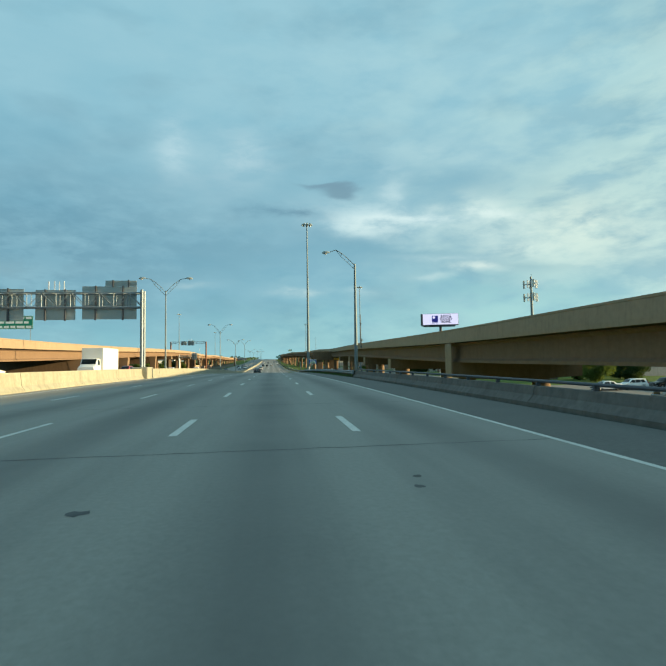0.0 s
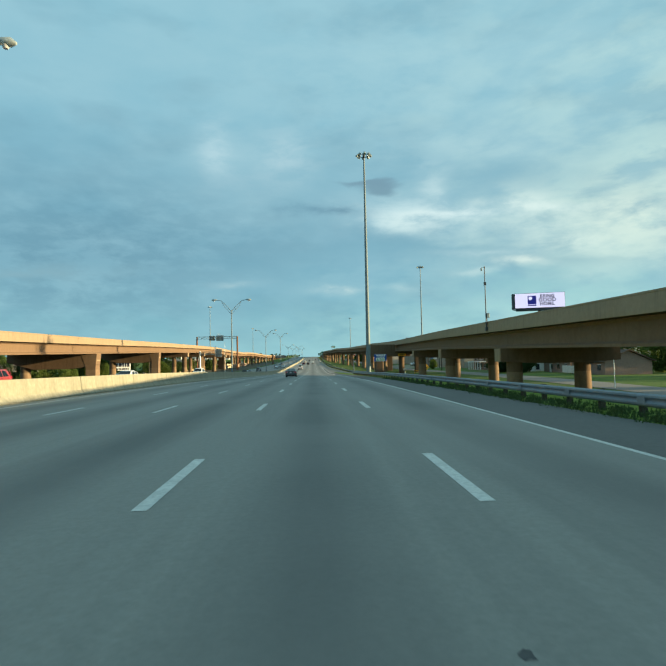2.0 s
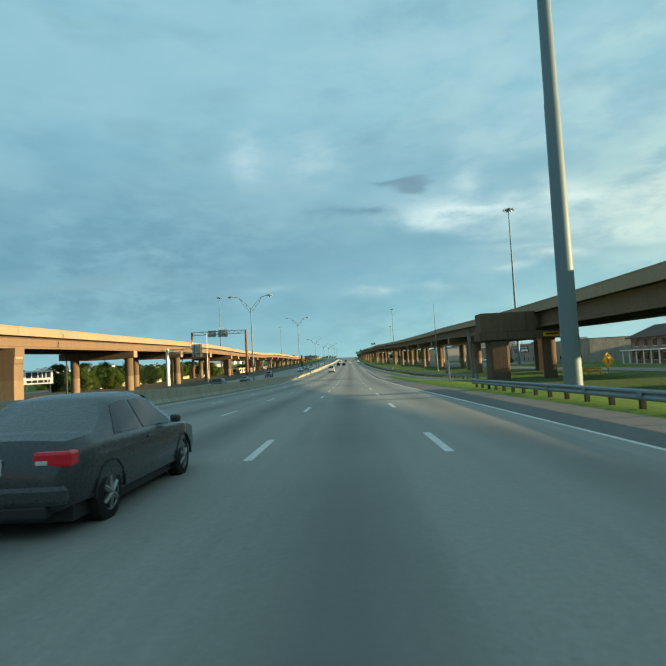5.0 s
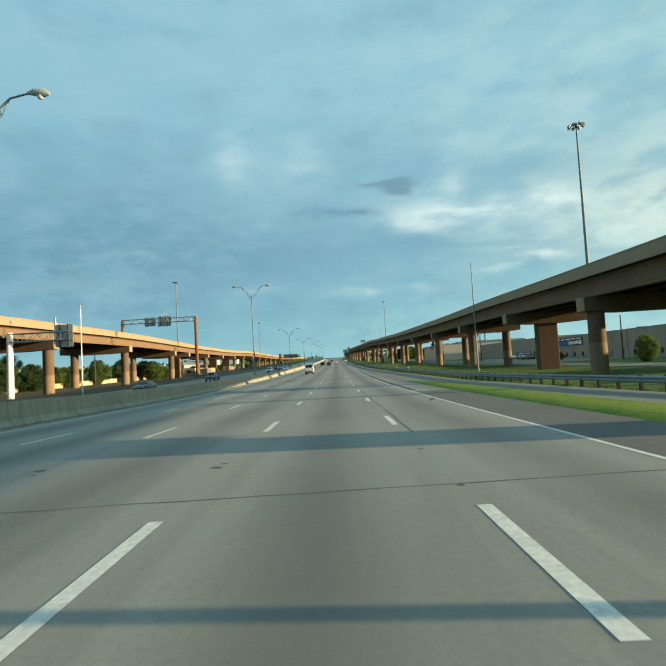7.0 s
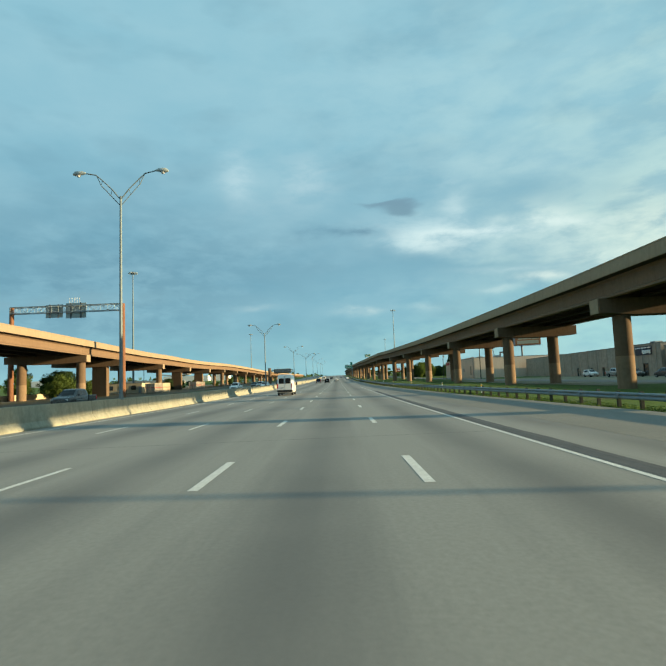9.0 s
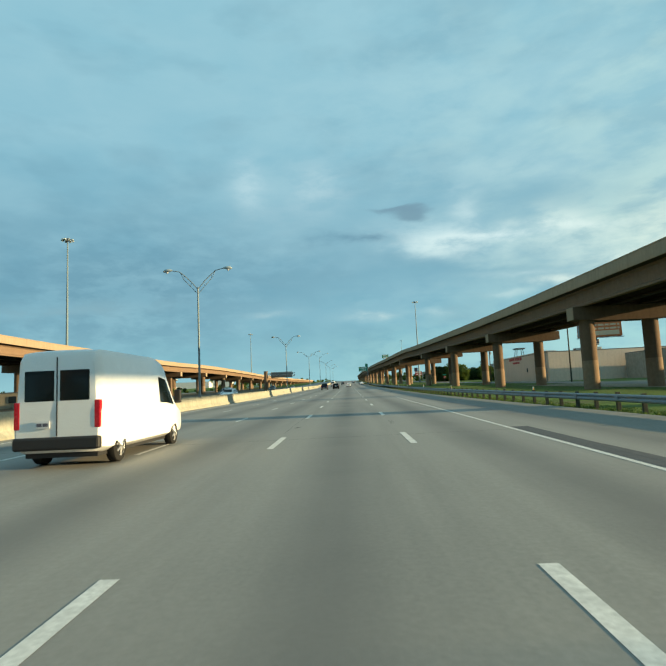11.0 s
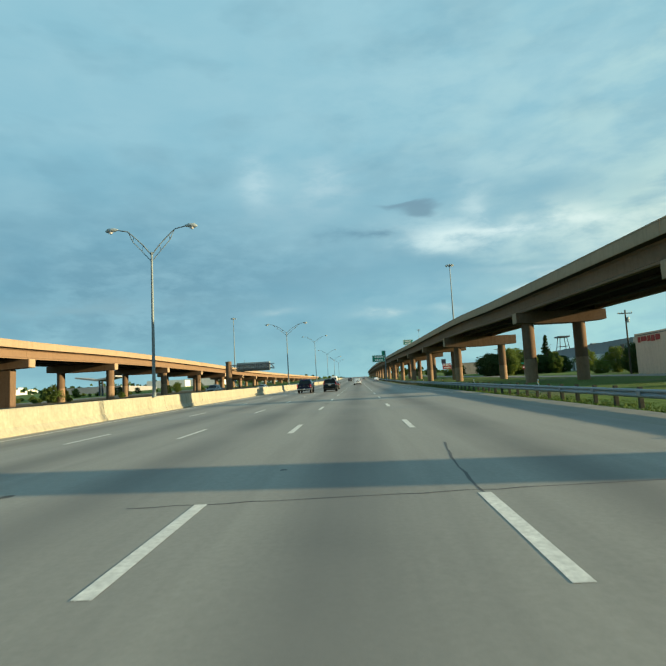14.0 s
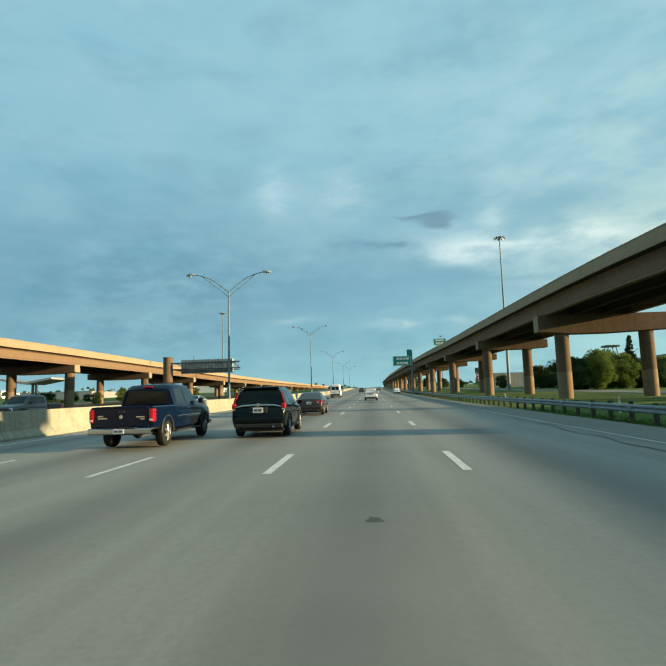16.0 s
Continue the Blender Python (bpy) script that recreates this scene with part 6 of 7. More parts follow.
def make_box_truck(x, y, label, group, turn=180.0):
    z = road_z(y)
    t = thing("box_truck", label, "truck", group, at=(x, y, z), turn=turn)
    part("cargo_box", box(-1.2, 1.2, 0, 6.2, 1.0, 3.6, bevel=0.05), "paint_white", t)
    st = [(6.3, 1.0, 1.5, 0.9, 2.3, 0.6), (7.2, 1.0, 1.5, 0.88, 2.35, 0.55), (7.7, 1.0, 1.45, 0.86, 1.6, 0.5), (8.5, 0.9, 1.2, 0.8, 1.35, 0.5)]
    part("cab", shell(st), "paint_white", t)
    part("chassis", box(-0.5, 0.5, 0.1, 8.3, 0.6, 0.98), "trim", t)
    part("windshield", cross_glass(st, 7.65, 1.71, 7.28, 2.27, 0.08, 0.02, 1), "glass_dark", t)
    for s in (-1, 1):
        part("side_window", side_glass(st, 6.6, 7.5, s, rake1=0.2), "glass_dark", t)
        for wy in (1.4, 7.4):
            wheel(t, s * 0.95, wy, 0.45, 0.28, s)
    part("cargo_mark", box(1.2, 1.21, 2.2, 3.8, 1.9, 3.1), "cream_wall", t)


make_suv(-3.80, 457.45, "paint_black_green", "black-green compact SUV with chrome tailgate strip in the next lane")
make_pickup(-7.0, 454.45, "paint_navy", "navy blue crew-cab pickup with chrome rear bumper")
make_sedan(-3.75, 140.5, "paint_grey", "dark grey four-door sedan in the middle lanes")
make_van(-6.3, 313.5, "white high-roof cargo van on the freeway")
make_suv(-0.2, 515.0, "paint_white", "small white SUV in the lane ahead")
make_suv(-3.9, 640.0, "paint_grey", "dark SUV far ahead on the freeway")
make_sedan(-4.0, 473.4, "paint_brown_grey", "dark brown-grey sedan ahead of the compact SUV")
make_suv(3.4, 700.0, "paint_silver", "silver SUV far ahead near the entry lane")
make_sedan(6.6, 585.0, "paint_white", "white sedan on the entry lane by the ramp")
make_van(-7.2, 545.0, "white van far ahead on the freeway")
OPP = "oncoming traffic beyond the barrier"
make_pickup(-20.6, 360.0, "paint_white", "white crew-cab pickup facing us beyond the median barrier", OPP, 180)
make_pickup(-21.0, 398.0, "paint_silver", "silver pickup facing us beyond the median barrier", OPP, 180)
make_suv(-18.2, 386.0, "paint_white", "white SUV facing us beyond the median barrier", OPP, 180)
make_suv(-24.5, 410.0, "paint_grey", "dark grey SUV facing us beyond the median barrier", OPP, 180)
make_pickup(-24.8, 480.0, "paint_grey", "dark grey pickup facing us beyond the median barrier", OPP, 180)
make_sedan(-21.0, 505.0, "paint_silver", "silver sedan facing us beyond the median barrier", OPP, 180)
make_pickup(-20.3, 153.0, "paint_white", "white pickup facing us beyond the median barrier", OPP, 180)
make_sedan(-20.5, 116.0, "paint_white", "white sedan facing us beyond the median barrier", OPP, 180)
make_suv(-24.5, 97.0, "paint_red", "dark red SUV facing us beyond the median barrier", OPP, 180)
make_suv(-21.0, 222.0, "paint_black_green", "dark SUV facing us beyond the median barrier", OPP, 180)
make_sedan(-24.6, 262.0, "paint_grey", "dark grey sedan facing us beyond the median barrier", OPP, 180)
make_pickup(-24.6, 300.0, "paint_grey", "dark grey pickup facing us beyond the median barrier", OPP, 180)
make_box_truck(-20.6, 71.2, "white box truck facing us beyond the median barrier", OPP)


# ---------------------------------------------------------------- buildings
def flat_building(name, label, x0, x1, y0, y1, h, mat, windows=(), units=(), z=None, trim="roof_grey"):
    """A flat-roofed building with hollow walls, a coping, recessed openings on its west side and roof units. windows: (y0, y1, z0, z1)."""
    zz = min(land_z(x, y) for x in (x0, x1) for y in (y0, y1)) if z is None else z
    t = thing(name, label, "building", at=(0, 0, zz))
    w = 0.3
    # west wall built as strips round its openings, so that they go through
    opens = sorted(windows)
    cuts = sorted({y0, y1, *[o[0] for o in opens], *[o[1] for o in opens]})
    for a, b in zip(cuts, cuts[1:]):
        o = next((o for o in opens if o[0] <= a and b <= o[1]), None)
        if o:
            if o[2] > 0.02:
                part("wall", box(x0, x0 + w, a, b, 0, o[2]), mat, t)
            part("wall", box(x0, x0 + w, a, b, o[3], h), mat, t)
        else:
            part("wall", box(x0, x0 + w, a, b, -0.5, h), mat, t)
    part("wall", box(x1 - w, x1, y0, y1, -0.5, h), mat, t)
    part("wall", box(x0 + w + 0.002, x1 - w - 0.002, y0, y0 + w, -0.5, h), mat, t)
    part("wall", box(x0 + w + 0.002, x1 - w - 0.002, y1 - w, y1, -0.5, h), mat, t)
    part("roof", box(x0 + w, x1 - w, y0 + w, y1 - w, h - 0.7, h - 0.45), "roof_grey", t)
    part("coping", box(x0 - 0.06, x0 + w + 0.06, y0 - 0.06, y1 + 0.06, h + 0.003, h + 0.12), trim, t)
    part("coping", box(x0 + w + 0.065, x1 + 0.06, y0 - 0.06, y0 + w + 0.06, h + 0.003, h + 0.12), trim, t)
    for o in opens:
        wn = part("window", box(x0 + 0.14, x0 + 0.18, o[0], o[1], o[2], o[3]), "window_glass", t)
        fr = bmesh.new()
        e = 0.07
        box(x0 + 0.08, x0 + 0.2, o[0], o[0] + e, o[2], o[3], fr)
        box(x0 + 0.08, x0 + 0.2, o[1] - e, o[1], o[2], o[3], fr)
        box(x0 + 0.08, x0 + 0.2, o[0] + e, o[1] - e, o[3] - e, o[3], fr)
        part("frame", fr, "steel_dark", wn)
    for ux, uy, us in units:
        u = part("roof_unit", box(x0 + ux - us, x0 + ux + us, uy - us, uy + us, h - 0.45, h + us * 0.9, bevel=0.05), "sign_back", t)
        part("unit_grille", box(x0 + ux - us - 0.01, x0 + ux - us, uy - us * 0.8, uy + us * 0.8, h - 0.1, h + us * 0.7), "steel_dark", u)
    return t


def side_bars(parent, mat, x, y0, y1, z0, z1, n, seed):
    """Raised plain bars on a wall that faces west, in place of shop lettering."""
    rnd = random.Random(seed)
    h = (z1 - z0) / (n * 1.5 - 0.5)
    for i in range(n):
        zt, y = z1 - i * h * 1.5, y0
        while y < y1:
            w = min(y1 - y, rnd.uniform(0.12, 0.26) * (y1 - y0))
            part("writing_bar", box(x - 0.09, x - 0.005, y, y + w, zt - h * rnd.uniform(0.75, 1.0), zt, bevel=0.01), mat, parent)
            y += w + 0.05 * (y1 - y0)


def build_buildings():
    wins = [(287.2 + i * 4.9, 288.4 + i * 4.9, 1.0, 2.1) for i in range(13)]
    b = flat_building("warehouse", "stained tan tilt-wall warehouse with small square windows", 64.5, 105, 282, 352, 6.5, "stucco_tan", wins, [(6, 300, 1.1), (8, 318, 0.9), (7, 338, 1.0)])
    for k in range(11):
        part("pilaster", box(64.4, 64.5, 282.3 + k * 6.9, 282.75 + k * 6.9, -0.4, 6.5), "stucco_tan", b)
    board = part("sign_board", box(64.36, 64.49, 331.4, 347.6, 3.95, 6.1, bevel=0.02), "dark_letters", b)
    side_bars(board, "board_blue", 64.36, 340.2, 346.6, 4.15, 5.2, 1, 5)
    side_bars(board, "white", 64.36, 331.9, 339.6, 4.15, 5.1, 1, 6)
    side_bars(board, "white", 64.36, 332.2, 347.0, 5.5, 5.85, 1, 16)
    wins = [(357.0, 359.0, 0.1, 2.7), (364, 366, 0.2, 2.6), (367.5, 369.3, 0.2, 2.6), (375, 376.4, 0.1, 2.4), (381, 382.4, 0.1, 2.4), (388, 390, 0.2, 2.6)]
    b = flat_building("shop_row", "low tan concrete shop row with dark doors and roof units", 64, 100, 352.4, 428, 6.6, "stucco_tan", wins, [(5, 362, 0.9), (6, 372, 0.8), (9, 384, 1.0)])
    for k in range(9):
        part("pilaster", box(63.9, 64.0, 354.0 + k * 4.9, 354.3 + k * 4.9, -0.4, 6.6), "stucco_tan", b)
    board = part("sign_board", box(63.84, 63.89, 355.2, 361.2, 4.4, 6.2, bevel=0.02), "dark_letters", b)
    side_bars(board, "white", 63.84, 355.6, 358.6, 4.6, 5.4, 1, 25)
    side_bars(board, "white", 63.84, 355.5, 361.0, 5.7, 6.0, 1, 26)
    b = flat_building("furniture_store", "pale beige blank-walled store with red raised lettering", 47, 92, 429.5, 477.6, 6.9, "stucco_beige", [], [(5, 441, 1.0), (9, 434, 0.9), (14, 436, 1.1), (6, 456, 0.8)])
    part("roof_duct", tube([(57, 433, 6.4), (57, 433, 8.6), (60.5, 433, 8.6), (60.5, 433, 9.6)], 0.35, 8), "steel_dark", b)
    part("stained_patch", box(46.988, 46.998, 434.0, 436.2, 1.2, 4.2), "stucco_tan", b)
    side_bars(b, "red_letters", 47, 449, 460, 6.0, 6.85, 1, 8)
    side_bars(b, "red_letters", 47, 451, 457, 5.1, 5.7, 1, 18)
    side_bars(b, "red_letters", 47, 470, 476.6, 5.7, 6.7, 1, 9)
    # extra wall edge, added only to lengthen the store's shadow over the lanes
    part("shadow_parapet", box(46.96, 47.34, 430.2, 477.68, 7.022, 7.3, bevel=0.03), "stucco_beige", b)
    part("downpipe", box(46.86, 46.98, 431, 431.14, 0, 6.7), "stucco_grey", b)
    part("scupper", box(46.8, 46.99, 444.5, 445.0, 2.6, 3.6, bevel=0.02), "steel_dark", b)
    b = flat_building("motel_office", "slate office block over a white glazed ground storey", 88, 130, 560, 640, 10.0, "slate_wall", [(566, 569, 6.4, 8.4), (574, 577, 6.4, 8.4)], [(5, 600, 1.2), (7, 616, 0.9)])
    part("entrance", box(85.2, 87.99, 578, 637, 4.4, 6.0, bevel=0.05), "stucco_white", b)
    part("plinth", box(85.1, 87.99, 578, 637, -0.4, 0.35), "stucco_white", b)
    for k in range(10):
        y = 578.2 + k * 6.45
        part("column", box(85.15, 86.1, y - 0.15, y + (3.2 if k % 3 == 0 else 1.0), 0.352, 4.398, bevel=0.03), "stucco_white", b)
        if k < 9:
            part("glazing", box(86.5, 86.56, y + (3.2 if k % 3 == 0 else 1.0), y + 6.25, 0.352, 4.398), "window_glass", b)
            part("mullion", box(86.42, 86.49, y + 4.0, y + 4.15, 0.352, 4.398), "steel_dark", b)
    flat_building("shop", "small white shop with dark windows", 62, 80, 640, 668, 5.5, "stucco_white", [(644 + i * 6, 648 + i * 6, 0.8, 3.0) for i in range(4)])
    b = flat_building("shop", "tan roadside shop with a red sign board", 58, 82, 700, 730, 6.5, "stucco_tan", [(704 + i * 6, 708 + i * 6, 0.8, 3.0) for i in range(4)])
    t = thing("pole_sign", "red and dark shop sign boards on two poles", "shop sign", at=(0, 690, land_z(50, 690)))
    g = part("sign_board", box(47.6, 52.4, 0, 0.3, 3.6, 6.6, bevel=0.04), "red_letters", t)
    bars(g, "stucco_white", 48.0, 52.0, 4.1, 6.2, -0.004, 2, seed=31)
    part("upper_board", box(47.2, 49.6, 0, 0.3, 6.7, 9.2, bevel=0.04), "dark_letters", t)
    for xx in (48.4, 51.4):
        part("pole", box(xx - 0.12, xx + 0.12, 0.31, 0.5, -0.3, 6.5), "steel_dark", t)
    # lower ground near the start
    b = flat_building("store", "pale store with a red canopy band beyond a parking lot", 82, 120, 30, 96, 4.6, "stucco_white", [(34 + i * 7, 38 + i * 7, 0.3, 2.6) for i in range(8)])
    part("canopy", box(80.5, 81.9, 38, 58, 2.9, 3.7, bevel=0.04), "red_letters", b)
    part("canopy_band", box(80.45, 80.5, 38, 58, 2.95, 3.2), "white", b)
    side_bars(b, "dark_letters", 82, 70, 82, 3.2, 4.0, 1, 4)
    flat_building("motel", "two-storey pale motel with rows of small windows", 90, 110, 225, 285, 6.5, "stucco_white", [(228 + i * 4.6, 229.4 + i * 4.6, 3.6, 5.0) for i in range(12)])
    # gabled house
    for hx, hy, mat in ((60, 170, "brick_brown"), (86, 128, "stucco_grey"), (64, 207, "brick_brown"), (61, 187, "brick_brown")):
        z = land_z(hx, hy)
        t = thing("house", "low gabled house with a brown shingle roof", "house", "houses by the service road", at=(hx, hy, z))
        part("wall", box(0, 10, -7, 7, -0.3, 2.8), mat, t)
        bm = loft([[(-0.6, q, 2.8), (5, q, 5.2), (10.6, q, 2.8), (10.6, q, 2.65), (5, q, 5.0), (-0.6, q, 2.65)] for q in (-7.6, 7.6)])
        part("roof", bm, "roof_brown", t)
        bm = bmesh.new()
        for q in (-7.0, 6.9):
            loft([[(0.2, q + d, 2.8), (9.8, q + d, 2.8), (5, q + d, 4.95)] for d in (0, 0.1)], bm)
        part("gable", bm, mat, t)
        for k in range(3):
            wn = part("window", box(-0.04, -0.002, -5.5 + k * 4, -4.1 + k * 4, 0.9, 2.1), "window_glass", t)
            part("frame", box(-0.07, -0.042, -5.6 + k * 4, -4.0 + k * 4, 2.1, 2.2), "white", wn)
        part("door", box(-0.05, -0.002, 3.2, 4.2, 0, 2.05), "white", t)
    # west side
    b = flat_building("storehouse", "cream low building lit by the sun beyond the west ramp", -68, -54, 396, 418, 2.8, "cream_wall", [], z=None)
    for k in range(4):
        part("window", box(-53.99, -53.95, 398.5 + k * 5, 400.3 + k * 5, 1.0, 2.2), "window_glass", b)
        part("south_window", box(-66.6 + k * 3.2, -65.2 + k * 3.2, 395.94, 395.99, 1.0, 2.2), "window_glass", b)
    part("door", box(-54.9, -54.1, 395.93, 395.985, 0.0, 2.05), "stucco_grey", b)
    flat_building("storehouse", "long pale storehouse with a flat roof", -190, -150, 300, 360, 5.5, "stucco_white")
    flat_building("storehouse", "tan storehouse with a flat roof", -170, -130, 180, 230, 5.0, "stucco_tan")
    flat_building("storehouse", "grey storehouse with a flat roof", -190, -150, 720, 780, 4.0, "stucco_grey")
    # canopy of a filling station
    t = thing("canopy", "pale flat filling-station canopy on a steel pillar", "canopy", at=(-106, 603, land_z(-106, 603)))
    part("canopy_roof", loft([[(-8.4, q, 7.9), (0, q, 6.6), (8.4, q, 7.9), (8.4, q, 7.3), (0, q, 5.9), (-8.4, q, 7.3)] for q in (-5, 5)]), "stucco_grey", t)
    for xx in (-0.6, 0.6):
        part("pillar", box(xx - 0.3, xx + 0.3, -0.3, 0.3, -0.3, 6.02), "steel_dark", t)
    # low walls by the west service road
    t = thing("low_wall", "cream low boundary wall beyond the west ramp", "wall", kind="structure")
    for k in range(13):
        y = 262 + k * 9
        part("wall_panel", box(-64.2, -64.0, y, y + 8.9, land_z(-64, y) - 0.2, land_z(-64, y) + 1.2), "cream_wall", t)
    # steel lattice tower
    z = land_z(163, 818)
    t = thing("lattice_tower", "distant steel tower on splayed legs", "tower", at=(163, 818, z))
    H = 31 - z
    for sx, sy in ((-1, -1), (1, -1), (1, 1), (-1, 1)):
        part("leg", tube([(sx * 5.5, sy * 5.5, 0), (sx * 2.6, sy * 2.6, H)], 0.3, 6), "steel_dark", t)
    for f in (0.35, 0.7):
        r = 5.5 + (2.6 - 5.5) * f
        part("brace", tube([(-r, -r, H * f), (r, -r, H * f), (r, r, H * f), (-r, r, H * f), (-r, -r, H * f)], 0.16, 6), "steel_dark", t)
    part("platform", box(-4.5, 4.5, -4.5, 4.5, H, H + 1.2, bevel=0.2), "steel_dark", t)


build_buildings()


def wooden_fence(x0, y0, x1, y1, h=1.85):
    """A weathered board fence between two points: posts, rails and single boards."""
    t = thing("wooden_fence", "weathered grey-brown board fence behind a house", "fence", "garden fences")
    L = math.hypot(x1 - x0, y1 - y0)
    ux, uy = (x1 - x0) / L, (y1 - y0) / L
    turn = math.degrees(math.atan2(uy, ux))
    rnd = random.Random(int(x0 * 7 + y0))
    n = int(L / 0.16)
    for i in range(n):
        d = i * 0.16
        x, y = x0 + ux * d, y0 + uy * d
        ob = part("board", box(0.0, 0.145, -0.012, 0.012, 0.05, h + rnd.uniform(-0.04, 0.04)), "fence_wood", t)
        ob.matrix_basis = pose(x, y, land_z(x, y), 0, rnd.uniform(-0.8, 0.8), turn)
    for i in range(int(L / 2.4) + 1):
        d = i * 2.4
        x, y = x0 + ux * d, y0 + uy * d
        ob = part("post", box(-0.05, 0.05, 0.014, 0.11, -0.3, h - 0.05), "fence_wood", t)
        ob.matrix_basis = pose(x, y, land_z(x, y), 0, 0, turn)
    zz = land_z((x0 + x1) / 2, (y0 + y1) / 2)
    for z in (0.4, h - 0.35):
        ob = part("rail", box(0, L, 0.013, 0.05, z, z + 0.09), "fence_wood", t)
        ob.matrix_basis = pose(x0, y0, zz, 0, 0, turn)


M["fence_wood"] = material("fence_wood", (0.22, 0.19, 0.16), 0.9, vary=0.3, grain=9, stain=1.0, streak=0.3)
wooden_fence(52.0, 111.0, 63.0, 113.0)


def columned_house():
    """Two pale-columned storeys under a brown gable."""
    x0, y0 = 57.0, 236.0
    z = land_z(x0, y0)
    t = thing("house", "brown two-storey house with a pale columned porch", "house", "houses by the service road", at=(x0, y0, z))
    part("wall", box(2.0, 13.0, 0, 14.0, -0.3, 5.4, bevel=0.03), "brick_brown", t)
    part("porch_floor", box(-0.3, 1.99, -0.2, 14.2, -0.3, 0.18), "stucco_tan", t)
    part("porch_roof", box(-0.3, 1.99, -0.3, 14.3, 2.75, 3.0, bevel=0.03), "white", t)
    for k in range(6):
        part("column", tube([(0, 0.4 + k * 2.64, 0.18), (0, 0.4 + k * 2.64, 0.3), (0, 0.4 + k * 2.64, 2.76)], [0.2, 0.14, 0.13], 10), "white", t)
    part("roof", loft([[(1.2, q, 5.4), (7.5, q, 8.0), (13.8, q, 5.4), (13.8, q, 5.2), (7.5, q, 7.75), (1.2, q, 5.2)] for q in (-0.7, 14.7)]), "roof_brown", t)
    bm = bmesh.new()
    for q in (0.02, 13.88):
        loft([[(2.1, q + d, 5.4), (12.9, q + d, 5.4), (7.5, q + d, 7.72)] for d in (0, 0.1)], bm)
    part("gable", bm, "stucco_tan", t)
    for zz in (0.9, 3.6):
        for k in range(4):
            wn = part("window", box(1.94, 1.998, 1.2 + k * 3.3, 2.4 + k * 3.3, zz, zz + 1.4), "window_glass", t)
            part("frame", box(1.90, 1.938, 1.1 + k * 3.3, 2.5 + k * 3.3, zz + 1.4, zz + 1.5), "white", wn)
            part("sill", box(1.88, 1.938, 1.1 + k * 3.3, 2.5 + k * 3.3, zz - 0.1, zz), "white", wn)
        for k in range(3):
            wn = part("window", box(3.4 + k * 3.2, 4.6 + k * 3.2, -0.06, -0.002, zz, zz + 1.4), "window_glass", t)
            part("frame", box(3.3 + k * 3.2, 4.7 + k * 3.2, -0.09, -0.062, zz + 1.4, zz + 1.5), "white", wn)


columned_house()


def gabled_wing():
    """The white gable-fronted entry wing of one of the brick houses."""
    x, y = 60.0, 200.5
    t = thing("entry_wing", "white gabled entry wing before a brick house", "house", "houses by the service road", at=(x, y, land_z(x, y)))
    part("wall", box(0, 3.6, 0, 8, -0.3, 2.6, bevel=0.02), "stucco_white", t)
    part("gable", loft([[(0.02, q, 2.601), (3.58, q, 2.601), (1.8, q, 3.9)] for q in (0.0, 0.15)]), "white", t)
    part("roof", loft([[(-0.4, q, 2.5), (1.8, q, 4.15), (4.0, q, 2.5), (4.0, q, 2.38), (1.8, q, 4.0), (-0.4, q, 2.38)] for q in (-0.4, 8.0)]), "roof_brown", t)
    wn = part("window", box(1.3, 2.3, -0.05, -0.002, 0.5, 2.1), "window_glass", t)
    part("frame", box(1.2, 2.4, -0.08, -0.052, 2.1, 2.22), "white", wn)
    part("corner_post", box(-0.5, -0.3, -0.35, -0.15, -0.3, 2.4), "white", t)


gabled_wing()


def panel_fence():
    """White sheet panels on posts in front of a house."""
    t = thing("panel_fence", "white sheet-panel fence before a brick house", "fence")
    for k in range(4):
        y = 165.4 + k * 2.3
        z = land_z(56.5, y)
        p = part("panel", box(56.48, 56.52, y + 0.04, y + 2.24, z + 0.35, z + 1.95, bevel=0.005), "stucco_white", t)
        part("post", box(56.53, 56.61, y - 0.05, y + 0.03, z - 0.3, z + 2.0), "steel_dark", p)


panel_fence()


def storage_container(x, y, mat, label, length=6.1):
    """A ribbed steel box with corner posts and a stripe."""
    t = thing("storage_container", label, "container", "containers by the west ramp", at=(x, y, land_z(x, y) + 0.04))
    part("body", box(-1.2, 1.2, 0.02, length - 0.02, 0.15, 2.55, bevel=0.02), mat, t)
    for sx in (-1.2, 1.2):
        for q in (0.0, length):
            part("corner_post", box(sx - 0.06, sx + 0.06, q - 0.06, q + 0.06, 0.0, 2.6, bevel=0.01), mat, t)
        bm = bmesh.new()
        for k in range(int(length / 0.3)):
            box(min(sx, sx * 1.03), max(sx, sx * 1.03), 0.2 + k * 0.3, 0.34 + k * 0.3, 0.25, 2.45, bm)
        part("ribs", bm, mat, t)
        part("stripe", box(min(sx * 1.031, sx * 1.036), max(sx * 1.031, sx * 1.036), 0.1, length - 0.1, 1.35, 1.5), "red_letters", t)
    part("door_bar", box(-0.06, 0.06, -0.06, -0.001, 0.2, 2.5), "steel_dark", t)
    part("end_stripe", box(-1.1, 1.1, -0.012, 0.018, 1.35, 1.5), "red_letters", t)


storage_container(-47.6, 384.0, "stucco_tan", "tan ribbed storage container with a red stripe")
storage_container(-47.9, 391.5, "cream_wall", "cream ribbed storage container with a red stripe")
storage_container(-48.5, 428.0, "stucco_tan", "tan ribbed storage container beside the ramp", 12.0)


